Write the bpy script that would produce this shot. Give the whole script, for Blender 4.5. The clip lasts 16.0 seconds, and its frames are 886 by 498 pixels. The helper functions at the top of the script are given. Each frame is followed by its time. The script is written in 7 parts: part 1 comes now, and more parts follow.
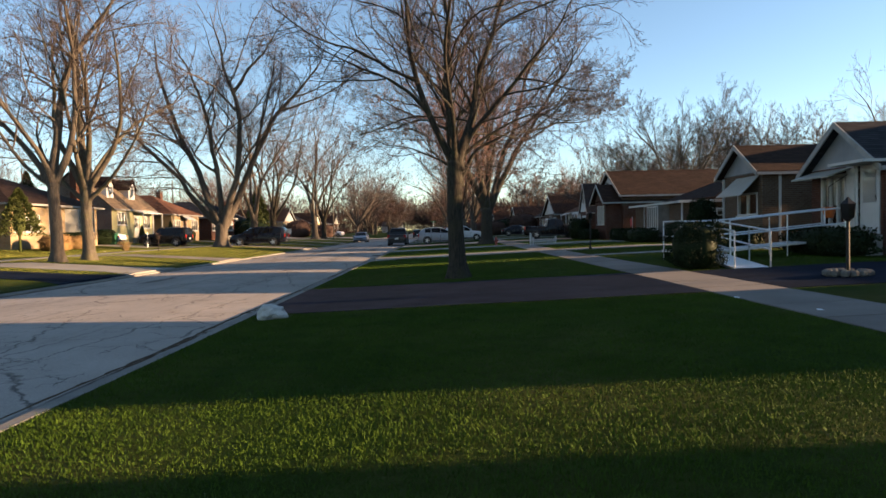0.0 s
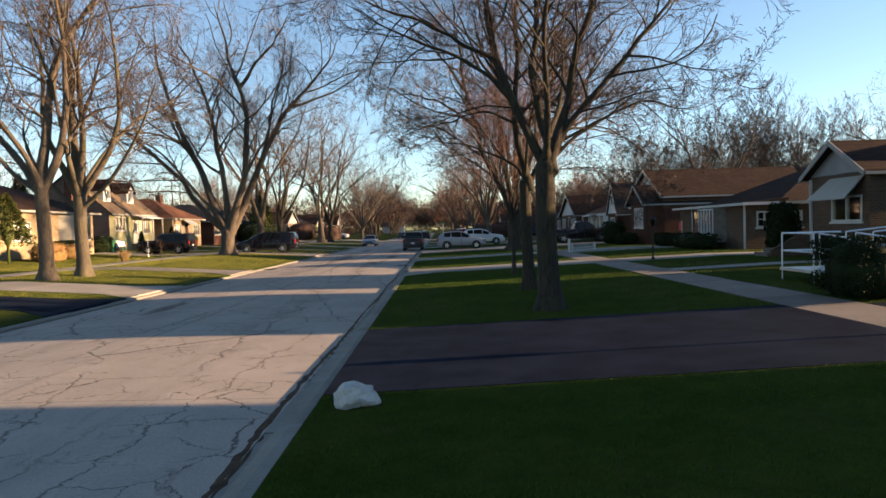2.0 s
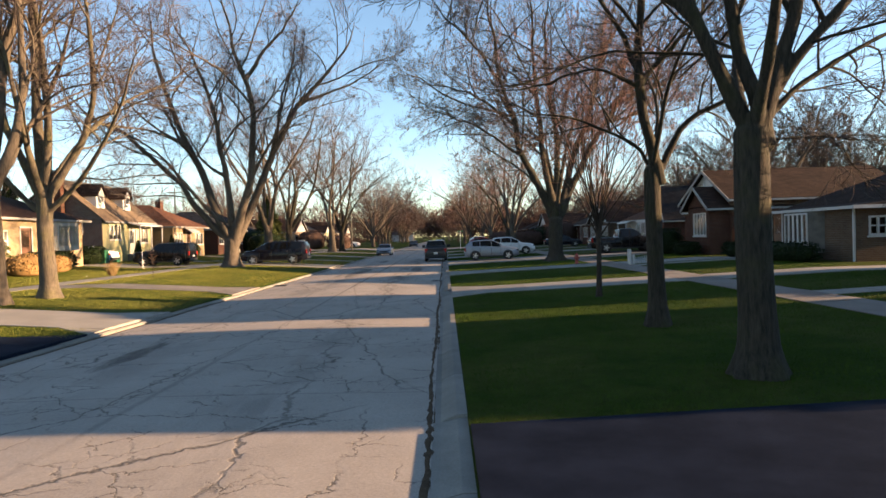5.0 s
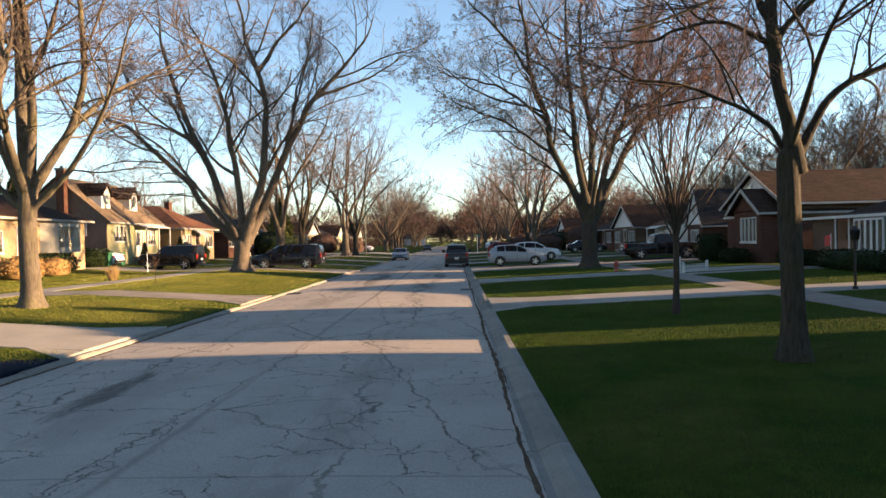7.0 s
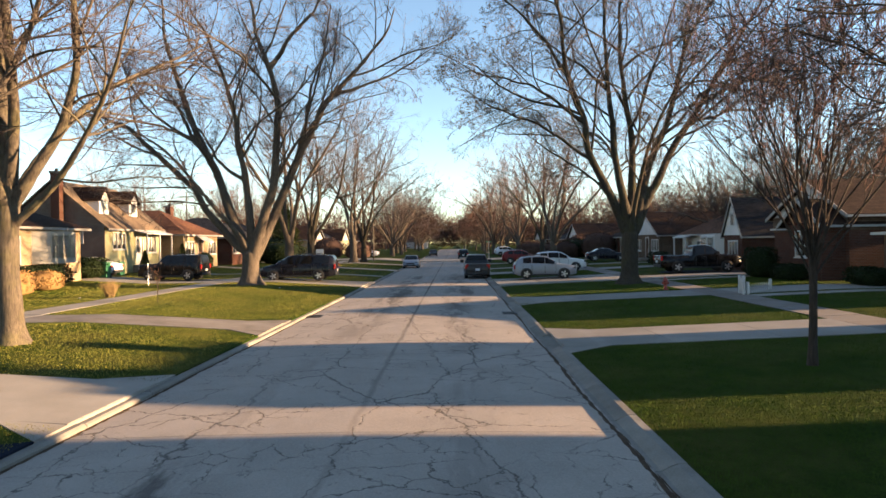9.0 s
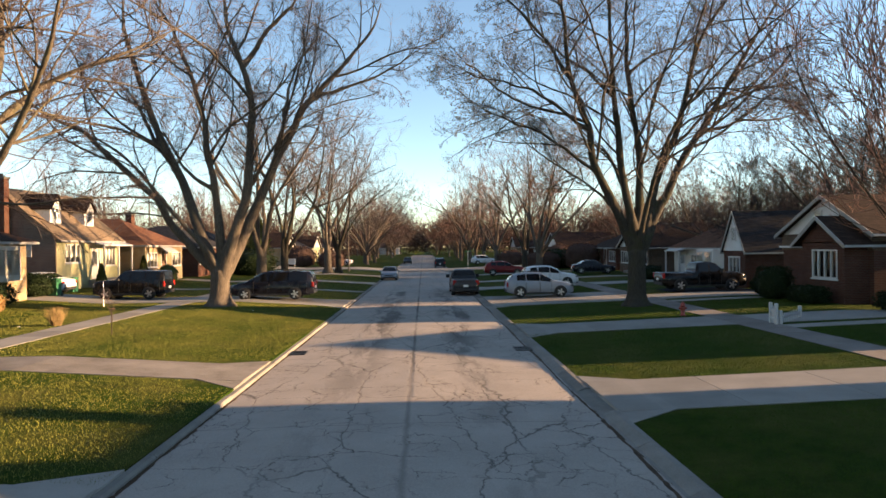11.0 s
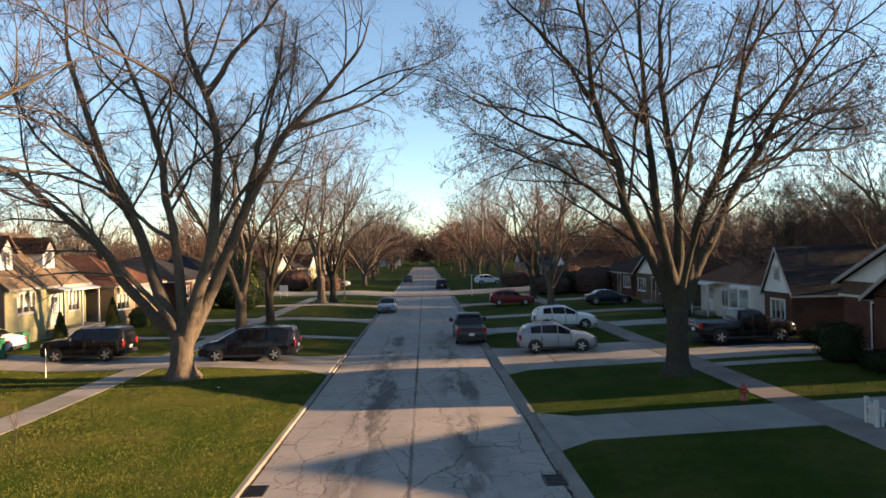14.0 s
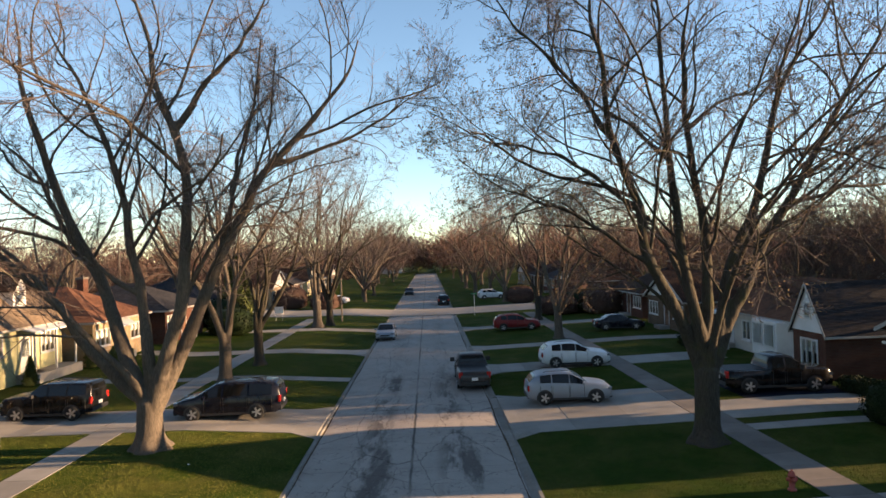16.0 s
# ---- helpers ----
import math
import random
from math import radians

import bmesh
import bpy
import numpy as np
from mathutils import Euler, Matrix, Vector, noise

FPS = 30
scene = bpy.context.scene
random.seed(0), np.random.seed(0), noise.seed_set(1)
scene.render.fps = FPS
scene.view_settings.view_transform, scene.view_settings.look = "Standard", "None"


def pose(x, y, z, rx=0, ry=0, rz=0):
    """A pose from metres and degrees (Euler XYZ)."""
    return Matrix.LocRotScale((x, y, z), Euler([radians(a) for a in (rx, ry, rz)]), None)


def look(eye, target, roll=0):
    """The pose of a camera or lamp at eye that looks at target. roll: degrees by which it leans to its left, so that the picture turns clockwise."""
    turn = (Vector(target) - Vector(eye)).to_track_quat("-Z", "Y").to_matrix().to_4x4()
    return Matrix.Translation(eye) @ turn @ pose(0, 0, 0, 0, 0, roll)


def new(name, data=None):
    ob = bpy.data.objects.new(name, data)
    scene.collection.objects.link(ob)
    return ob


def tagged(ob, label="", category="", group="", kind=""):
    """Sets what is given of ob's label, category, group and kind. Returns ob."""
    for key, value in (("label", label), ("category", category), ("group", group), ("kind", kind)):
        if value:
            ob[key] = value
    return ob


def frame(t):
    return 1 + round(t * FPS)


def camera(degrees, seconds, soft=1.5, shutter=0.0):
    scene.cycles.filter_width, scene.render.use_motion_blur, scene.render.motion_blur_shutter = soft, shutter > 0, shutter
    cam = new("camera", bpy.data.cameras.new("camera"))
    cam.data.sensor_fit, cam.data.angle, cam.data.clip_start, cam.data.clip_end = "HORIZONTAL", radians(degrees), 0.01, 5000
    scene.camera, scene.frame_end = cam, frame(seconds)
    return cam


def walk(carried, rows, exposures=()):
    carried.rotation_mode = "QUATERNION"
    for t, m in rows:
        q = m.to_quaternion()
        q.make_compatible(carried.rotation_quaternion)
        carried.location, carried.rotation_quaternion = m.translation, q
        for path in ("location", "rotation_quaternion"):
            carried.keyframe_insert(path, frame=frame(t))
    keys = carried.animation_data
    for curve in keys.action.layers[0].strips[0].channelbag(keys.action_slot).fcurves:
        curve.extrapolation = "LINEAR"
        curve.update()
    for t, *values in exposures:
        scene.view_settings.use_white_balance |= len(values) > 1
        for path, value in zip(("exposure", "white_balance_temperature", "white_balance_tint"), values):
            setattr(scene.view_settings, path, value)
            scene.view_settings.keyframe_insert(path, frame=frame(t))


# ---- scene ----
cam = camera(70.0, 16.0, soft=1.6)
PATH = [
    (0, (3.188, 4.401, 1.393), (3.195, 6.4, 1.331), -1.16),
    (0.5, (2.76, 5.326, 1.51), (2.773, 7.325, 1.445), -1.26),
    (1, (2.273, 6.134, 1.635), (2.287, 8.133, 1.569), -1.35),
    (1.5, (1.724, 7.089, 1.746), (1.74, 9.088, 1.682), -1.51),
    (2, (1.361, 7.937, 1.846), (1.374, 9.936, 1.781), -1.56),
    (2.5, (1.092, 8.917, 1.9), (1.103, 10.916, 1.836), -1.64),
    (3, (0.949, 9.909, 1.924), (0.956, 11.908, 1.863), -1.64),
    (3.5, (0.836, 10.756, 1.94), (0.84, 12.755, 1.883), -1.59),
    (4, (0.57, 11.561, 1.924), (0.573, 13.56, 1.873), -1.69),
    (6.5, (-1.01, 15.408, 1.93), (-1.04, 17.408, 1.903), -1.32),
    (7, (-1.046, 15.989, 1.936), (-1.084, 17.988, 1.911), -1.22),
    (7.5, (-1.209, 16.604, 2.063), (-1.25, 18.604, 2.037), -1.14),
    (8, (-1.542, 17.373, 2.179), (-1.585, 19.372, 2.158), -1.14),
    (8.5, (-2.034, 18.165, 2.31), (-2.078, 20.164, 2.292), -1.03),
    (8.7, (-2.249, 18.465, 2.39), (-2.292, 20.465, 2.371), -1.01),
    (10.8, (-3.717, 21.575, 3.109), (-3.653, 23.574, 3.103), -0.46),
    (11, (-3.714, 21.904, 3.189), (-3.652, 23.904, 3.183), -0.67),
    (11.5, (-3.746, 22.676, 3.553), (-3.687, 24.675, 3.552), -0.73),
    (12, (-3.744, 23.555, 3.851), (-3.686, 25.554, 3.854), -0.94),
    (12.5, (-3.711, 24.349, 4.171), (-3.655, 26.348, 4.178), -0.94),
    (13, (-3.669, 25.184, 4.509), (-3.613, 27.184, 4.519), -1.06),
    (13.5, (-3.557, 26.055, 4.865), (-3.503, 28.054, 4.879), -1.23),
    (14, (-3.563, 26.882, 5.404), (-3.505, 28.881, 5.416), -1.35),
    (14.5, (-3.411, 27.661, 5.941), (-3.357, 29.66, 5.952), -1.50),
    (15, (-3.311, 28.465, 6.412), (-3.258, 30.464, 6.424), -1.61),
    (15.5, (-3.186, 29.258, 6.923), (-3.137, 31.258, 6.937), -1.85),
    (16, (-3.26, 29.803, 7.322), (-3.21, 31.802, 7.34), -1.88),
]
SITE = 1.08      # metres in one unit of the plan below
walk(cam, [(t, look(Vector(eye) * SITE, Vector(target) * SITE, roll)) for t, eye, target, roll in PATH], exposures=((0.0, 2.12, 7350, 11), (4.0, 2.25, 7400, 11), (6.5, 2.52, 7600, 11), (8.5, 2.52, 7700, 11), (11.0, 2.38, 7750, 11), (13.0, 2.27, 7550, 11), (16.0, 2.25, 7400, 11)))

# ---------- sky, sun, exposure ----------
SUN_EL, SUN_AZ = 9.3, 91.0          # degrees above the horizon; clockwise from +y
world = bpy.data.worlds.new("world")
scene.world = world
world.use_nodes = True
wn = world.node_tree
sky = wn.nodes.new("ShaderNodeTexSky")
sky.sky_type, sky.sun_disc = "NISHITA", False
sky.sun_elevation, sky.sun_rotation = radians(SUN_EL), radians(SUN_AZ)
sky.air_density, sky.dust_density, sky.ozone_density = 0.8, 0.0, 2.1
wn.links.new(sky.outputs[0], wn.nodes["Background"].inputs[0])
wn.nodes["Background"].inputs[1].default_value = 0.08
sun_data = bpy.data.lights.new("sun", "SUN")
sun_data.energy, sun_data.angle, sun_data.color = 5.0, radians(0.55), (1.0, 0.69, 0.44)
sun = new("sun", sun_data)
a, e = radians(SUN_AZ), radians(SUN_EL)
to_sun = Vector((math.sin(a) * math.cos(e), math.cos(a) * math.cos(e), math.sin(e)))
sun.rotation_euler = to_sun.to_track_quat("Z", "Y").to_euler()
sun.location = to_sun * 200


# ---------- materials ----------
def nodes_of(name):
    m = bpy.data.materials.new(name)
    m.use_nodes = True
    nt = m.node_tree
    return m, nt, nt.nodes["Principled BSDF"]


def node(nt, kind, **inputs):
    n = nt.nodes.new(kind)
    for key, value in inputs.items():
        n.inputs[key.replace("_", " ")].default_value = value
    return n


def coords(nt):
    return nt.nodes.new("ShaderNodeTexCoord").outputs["Object"]


def noise_tex(nt, vec, scale, detail=4.0, rough=0.6):
    n = node(nt, "ShaderNodeTexNoise", Scale=scale, Detail=detail, Roughness=rough)
    nt.links.new(vec, n.inputs["Vector"])
    return n.outputs["Fac"]


def ramp(nt, fac, p0, c0, p1, c1):
    r = nt.nodes.new("ShaderNodeValToRGB")
    r.color_ramp.elements[0].position, r.color_ramp.elements[0].color = p0, (*c0, 1)
    r.color_ramp.elements[1].position, r.color_ramp.elements[1].color = p1, (*c1, 1)
    nt.links.new(fac, r.inputs[0])
    return r.outputs[0]


def mix(nt, fac, c1, c2, mode="MIX"):
    n = nt.nodes.new("ShaderNodeMix")
    n.data_type, n.blend_type = "RGBA", mode
    for value, sock in ((fac, n.inputs[0]), (c1, n.inputs[6]), (c2, n.inputs[7])):
        if isinstance(value, (int, float)):
            sock.default_value = value
        elif isinstance(value, tuple):
            sock.default_value = (*value, 1)
        else:
            nt.links.new(value, sock)
    return n.outputs[2]


def calc(nt, op, a, b=0.0, c=0.0):
    n = nt.nodes.new("ShaderNodeMath")
    n.operation = op
    for value, sock in zip((a, b, c), n.inputs):
        if isinstance(value, (int, float)):
            sock.default_value = value
        else:
            nt.links.new(value, sock)
    return n.outputs[0]


def bump(nt, bsdf, height, strength, distance):
    n = node(nt, "ShaderNodeBump", Strength=strength, Distance=distance)
    nt.links.new(height, n.inputs["Height"])
    nt.links.new(n.outputs[0], bsdf.inputs["Normal"])


def wall_uv(nt):
    """A flat pattern space for axis-aligned walls: x + y along, z up."""
    sep = nt.nodes.new("ShaderNodeSeparateXYZ")
    nt.links.new(coords(nt), sep.inputs[0])
    com = nt.nodes.new("ShaderNodeCombineXYZ")
    nt.links.new(calc(nt, "ADD", sep.outputs[0], sep.outputs[1]), com.inputs[0])
    nt.links.new(sep.outputs[2], com.inputs[1])
    return com.outputs[0], sep


def plain(name, dark, light, rough=0.75, metal=0.0, scale=2.0, fine=35.0, bump_s=0.25, bump_d=0.004, piece=0.0, spec=0.3):
    """Two-scale mottled surface; piece adds a tone shift from one object to the next."""
    m, nt, b = nodes_of(name)
    v = coords(nt)
    big = noise_tex(nt, v, scale, 5)
    small = noise_tex(nt, v, fine, 3)
    col = ramp(nt, big, 0.3, dark, 0.72, light)
    col = mix(nt, 0.35, col, ramp(nt, small, 0.3, dark, 0.7, light))
    if piece:
        info = nt.nodes.new("ShaderNodeObjectInfo")
        tone = calc(nt, "MULTIPLY_ADD", info.outputs["Random"], 2 * piece, 1 - piece)
        com = nt.nodes.new("ShaderNodeCombineColor")
        for k in range(3):
            nt.links.new(tone, com.inputs[k])
        col = mix(nt, 1.0, col, com.outputs[0], "MULTIPLY")
    nt.links.new(col, b.inputs["Base Color"])
    b.inputs["Roughness"].default_value, b.inputs["Metallic"].default_value = rough, metal
    b.inputs["Specular IOR Level"].default_value = spec
    if bump_s:
        bump(nt, b, small, bump_s, bump_d)
    return m


def brick_mat(name, c1, c2, mortar):
    m, nt, b = nodes_of(name)
    uv, _ = wall_uv(nt)
    t = node(nt, "ShaderNodeTexBrick", Scale=1.0, Mortar_Size=0.008, Brick_Width=0.21, Row_Height=0.075, Bias=0.0)
    t.inputs["Color1"].default_value, t.inputs["Color2"].default_value = (*c1, 1), (*c2, 1)
    t.inputs["Mortar"].default_value = (*mortar, 1)
    nt.links.new(uv, t.inputs["Vector"])
    v = coords(nt)
    stain = ramp(nt, noise_tex(nt, v, 0.9, 5), 0.3, (0.72, 0.72, 0.72), 0.7, (1.1, 1.08, 1.05))
    nt.links.new(mix(nt, 1.0, t.outputs[0], stain, "MULTIPLY"), b.inputs["Base Color"])
    b.inputs["Roughness"].default_value = 0.9
    b.inputs["Specular IOR Level"].default_value = 0.1
    bump(nt, b, calc(nt, "SUBTRACT", 1.0, t.outputs[1]), 0.5, 0.006)
    return m


def shingle_mat(name, dark, light):
    m, nt, b = nodes_of(name)
    uv, _ = wall_uv(nt)
    t = node(nt, "ShaderNodeTexBrick", Scale=1.0, Mortar_Size=0.006, Brick_Width=0.3, Row_Height=0.07)
    t.inputs["Color1"].default_value, t.inputs["Color2"].default_value = (*dark, 1), (*light, 1)
    t.inputs["Mortar"].default_value = tuple(0.5 * c for c in dark) + (1,)
    nt.links.new(uv, t.inputs["Vector"])
    v = coords(nt)
    streak = ramp(nt, noise_tex(nt, v, 0.7, 6), 0.3, (0.7, 0.7, 0.7), 0.72, (1.2, 1.16, 1.1))
    col = mix(nt, 1.0, t.outputs[0], streak, "MULTIPLY")
    nt.links.new(mix(nt, 0.25, col, ramp(nt, noise_tex(nt, v, 60, 2), 0.3, dark, 0.7, light)), b.inputs["Base Color"])
    b.inputs["Roughness"].default_value = 0.95
    b.inputs["Specular IOR Level"].default_value = 0.08
    bump(nt, b, calc(nt, "SUBTRACT", 1.0, t.outputs[1]), 0.5, 0.008)
    return m


def siding_mat(name, dark, light, pitch=0.12):
    m, nt, b = nodes_of(name)
    _, sep = wall_uv(nt)
    saw = calc(nt, "FRACT", calc(nt, "DIVIDE", sep.outputs[2], pitch))
    v = coords(nt)
    col = ramp(nt, noise_tex(nt, v, 1.3, 5), 0.3, dark, 0.7, light)
    nt.links.new(col, b.inputs["Base Color"])
    b.inputs["Roughness"].default_value = 0.6
    bump(nt, b, calc(nt, "SUBTRACT", 1.0, saw), 0.6, 0.015)
    return m


def grass_mat(name, dark, light, dry, dryness):
    m, nt, b = nodes_of(name)
    v = coords(nt)
    patch = noise_tex(nt, v, 0.35, 6, 0.65)
    mid = noise_tex(nt, v, 4.0, 5, 0.7)
    fine = noise_tex(nt, v, 55.0, 4, 0.7)
    col = ramp(nt, fine, 0.25, dark, 0.75, light)
    col = mix(nt, ramp(nt, patch, 0.5 - dryness * 0.35, (0, 0, 0), 0.85 - dryness * 0.3, (0.8, 0.8, 0.8)), col, dry)
    col = mix(nt, 0.6, col, ramp(nt, mid, 0.25, (0.55, 0.55, 0.55), 0.75, (1.25, 1.25, 1.2)), "MULTIPLY")
    nt.links.new(col, b.inputs["Base Color"])
    b.inputs["Roughness"].default_value = 0.9
    b.inputs["Specular IOR Level"].default_value = 0.03
    bump(nt, b, calc(nt, "ADD", fine, mid), 0.9, 0.04)
    return m


def road_mat():
    """Old concrete: mottled, with wandering cracks, a tarred middle joint and oily wheel tracks."""
    m, nt, b = nodes_of("old_concrete_road")
    v = coords(nt)
    sep = nt.nodes.new("ShaderNodeSeparateXYZ")
    nt.links.new(v, sep.inputs[0])
    x, y = sep.outputs[0], sep.outputs[1]
    col = ramp(nt, noise_tex(nt, v, 0.8, 6), 0.28, (0.225, 0.20, 0.178), 0.72, (0.335, 0.295, 0.26))
    col = mix(nt, 0.4, col, ramp(nt, noise_tex(nt, v, 38, 5, 0.75), 0.3, (0.16, 0.142, 0.127), 0.7, (0.42, 0.372, 0.328)))
    # wandering cracks
    warp = node(nt, "ShaderNodeTexNoise", Scale=1.6, Detail=6.0, Roughness=0.65)
    nt.links.new(v, warp.inputs["Vector"])
    shift = nt.nodes.new("ShaderNodeVectorMath")
    shift.operation = "MULTIPLY_ADD"
    nt.links.new(warp.outputs["Color"], shift.inputs[0])
    shift.inputs[1].default_value = (0.6, 0.6, 0.0)
    nt.links.new(v, shift.inputs[2])
    jag = node(nt, "ShaderNodeTexNoise", Scale=7.0, Detail=5.0, Roughness=0.7)
    nt.links.new(v, jag.inputs["Vector"])
    fray = nt.nodes.new("ShaderNodeVectorMath")
    fray.operation = "MULTIPLY_ADD"
    nt.links.new(jag.outputs["Color"], fray.inputs[0])
    fray.inputs[1].default_value = (0.17, 0.17, 0.0)
    nt.links.new(shift.outputs[0], fray.inputs[2])
    dark_all = None
    for scale, width, cover, across, along in ((0.42, 0.013, 0.36, 1.0, 0.3), (0.75, 0.010, 0.44, 0.42, 1.0), (1.0, 0.010, 0.5, 1.0, 1.0), (2.6, 0.009, 0.53, 1.0, 0.8)):
        lay = nt.nodes.new("ShaderNodeMapping")
        lay.inputs["Scale"].default_value = (across, along, 1.0)
        lay.inputs["Location"].default_value = (scale * 3.7, scale * 1.9, 0.0)
        nt.links.new(fray.outputs[0], lay.inputs[0])
        vor = node(nt, "ShaderNodeTexVoronoi", Scale=scale)
        vor.feature = "DISTANCE_TO_EDGE"
        vor.voronoi_dimensions = "2D"
        nt.links.new(lay.outputs[0], vor.inputs["Vector"])
        line = ramp(nt, vor.outputs["Distance"], width * scale * 0.3, (1, 1, 1), width * scale * 1.3, (0, 0, 0))
        gate = ramp(nt, noise_tex(nt, v, 0.33 + scale * 0.2, 3), cover, (0, 0, 0), cover + 0.1, (1, 1, 1))
        line = calc(nt, "MULTIPLY", line, gate)
        dark_all = line if dark_all is None else calc(nt, "MAXIMUM", dark_all, line)
    # middle joint with spilled tar, wobbling a little
    wob = calc(nt, "MULTIPLY_ADD", noise_tex(nt, v, 1.2, 5), 0.2, -0.1)
    off = calc(nt, "ABSOLUTE", calc(nt, "ADD", calc(nt, "ADD", x, 4.05), wob))
    joint = ramp(nt, off, 0.015, (1, 1, 1), 0.075, (0, 0, 0))
    joint = calc(nt, "MULTIPLY", joint, ramp(nt, noise_tex(nt, v, 0.12, 3), 0.35, (0.25, 0.25, 0.25), 0.55, (1, 1, 1)))
    joint = calc(nt, "MULTIPLY", joint, ramp(nt, calc(nt, "DIVIDE", y, 100.0), 0.33, (0.4, 0.4, 0.4), 0.42, (1, 1, 1)))
    # long cracks in the wheel tracks
    for track in (2.15, 6.05):
        wander = calc(nt, "MULTIPLY_ADD", noise_tex(nt, v, 0.5, 7, 0.65), 1.5, -0.75)
        away = calc(nt, "ABSOLUTE", calc(nt, "ADD", calc(nt, "ADD", x, track), wander))
        some = ramp(nt, noise_tex(nt, v, 0.2, 3), 0.44, (0, 0, 0), 0.56, (0.8, 0.8, 0.8))
        joint = calc(nt, "MAXIMUM", joint, calc(nt, "MULTIPLY", ramp(nt, away, 0.012, (1, 1, 1), 0.035, (0, 0, 0)), some))
    # transverse joints every 6 m
    saw = calc(nt, "ABSOLUTE", calc(nt, "SUBTRACT", calc(nt, "FRACT", calc(nt, "DIVIDE", calc(nt, "ADD", y, calc(nt, "MULTIPLY", wob, 0.4)), 6.1)), 0.5))
    trans = ramp(nt, saw, 0.001, (0.5, 0.5, 0.5), 0.004, (0, 0, 0))
    lines = calc(nt, "MAXIMUM", calc(nt, "MAXIMUM", dark_all, joint), trans)
    col = mix(nt, calc(nt, "MULTIPLY", lines, 0.85), col, (0.035, 0.032, 0.03))
    # oil stains in the lanes
    lane = ramp(nt, calc(nt, "ABSOLUTE", calc(nt, "SUBTRACT", calc(nt, "ABSOLUTE", calc(nt, "ADD", x, 4.0)), 1.55)), 0.1, (1, 1, 1), 0.8, (0, 0, 0))
    stretch_of_street = ramp(nt, calc(nt, "DIVIDE", calc(nt, "ABSOLUTE", calc(nt, "SUBTRACT", y, 54.0)), 40.0), 0.18, (1, 1, 1), 0.5, (0.25, 0.25, 0.25))
    stretch = nt.nodes.new("ShaderNodeMapping")
    stretch.inputs["Scale"].default_value = (1.4, 0.34, 1.0)
    nt.links.new(v, stretch.inputs[0])
    blot = ramp(nt, noise_tex(nt, stretch.outputs[0], 0.75, 7, 0.74), 0.47, (0, 0, 0), 0.55, (1, 1, 1))
    stain = calc(nt, "MULTIPLY", calc(nt, "MULTIPLY", lane, blot), stretch_of_street)
    for px, py, rx, ry in ((-5.2, 51.2, 0.55, 4.6), (-5.3, 66.5, 0.5, 3.2), (-1.95, 52.6, 0.5, 3.2), (-5.9, 24.6, 0.3, 1.6)):
        ex = calc(nt, "POWER", calc(nt, "DIVIDE", calc(nt, "ADD", x, -px), rx), 2.0)
        ey = calc(nt, "POWER", calc(nt, "DIVIDE", calc(nt, "ADD", y, -py), ry), 2.0)
        ring = calc(nt, "ADD", calc(nt, "ADD", ex, ey), calc(nt, "MULTIPLY_ADD", noise_tex(nt, stretch.outputs[0], 2.2, 7, 0.75), 3.4, -1.7))
        stain = calc(nt, "MAXIMUM", stain, ramp(nt, ring, 0.15, (1, 1, 1), 0.85, (0, 0, 0)))
    col = mix(nt, calc(nt, "MULTIPLY", stain, 0.72), col, (0.042, 0.036, 0.033))
    nt.links.new(col, b.inputs["Base Color"])
    b.inputs["Roughness"].default_value = 0.9
    b.inputs["Specular IOR Level"].default_value = 0.12
    fine = noise_tex(nt, v, 90, 3)
    bump(nt, b, calc(nt, "SUBTRACT", calc(nt, "MULTIPLY", fine, 0.35), lines), 0.5, 0.012)
    return m


def bark_mat(name, dark, light, moss=None):
    m, nt, b = nodes_of(name)
    v = coords(nt)
    st = nt.nodes.new("ShaderNodeMapping")
    st.inputs["Scale"].default_value = (1.0, 1.0, 0.16)
    nt.links.new(v, st.inputs[0])
    ridge = noise_tex(nt, st.outputs[0], 26, 5, 0.7)
    col = ramp(nt, ridge, 0.3, dark, 0.7, light)
    if moss:
        col = mix(nt, ramp(nt, noise_tex(nt, v, 1.7, 4), 0.5, (0, 0, 0), 0.75, (0.7, 0.7, 0.7)), col, moss)
    nt.links.new(col, b.inputs["Base Color"])
    b.inputs["Roughness"].default_value = 0.95
    b.inputs["Specular IOR Level"].default_value = 0.2
    bump(nt, b, ridge, 0.9, 0.03)
    return m


def paint_mat(name, colour, metal=0.0, rough=0.32):
    m, nt, b = nodes_of(name)
    v = coords(nt)
    dust = ramp(nt, noise_tex(nt, v, 3.0, 5), 0.4, colour, 0.8, tuple(0.85 * c + 0.02 for c in colour))
    nt.links.new(dust, b.inputs["Base Color"])
    b.inputs["Metallic"].default_value, b.inputs["Roughness"].default_value = metal, rough
    b.inputs["Specular IOR Level"].default_value = 0.2
    b.inputs["Coat Weight"].default_value, b.inputs["Coat Roughness"].default_value = 0.12, 0.06
    return m


def glass_mat(name, colour, rough=0.03):
    m, nt, b = nodes_of(name)
    b.inputs["Base Color"].default_value = (*colour, 1)
    b.inputs["Transmission Weight"].default_value, b.inputs["IOR"].default_value = 1.0, 1.45
    b.inputs["Roughness"].default_value = rough
    return m


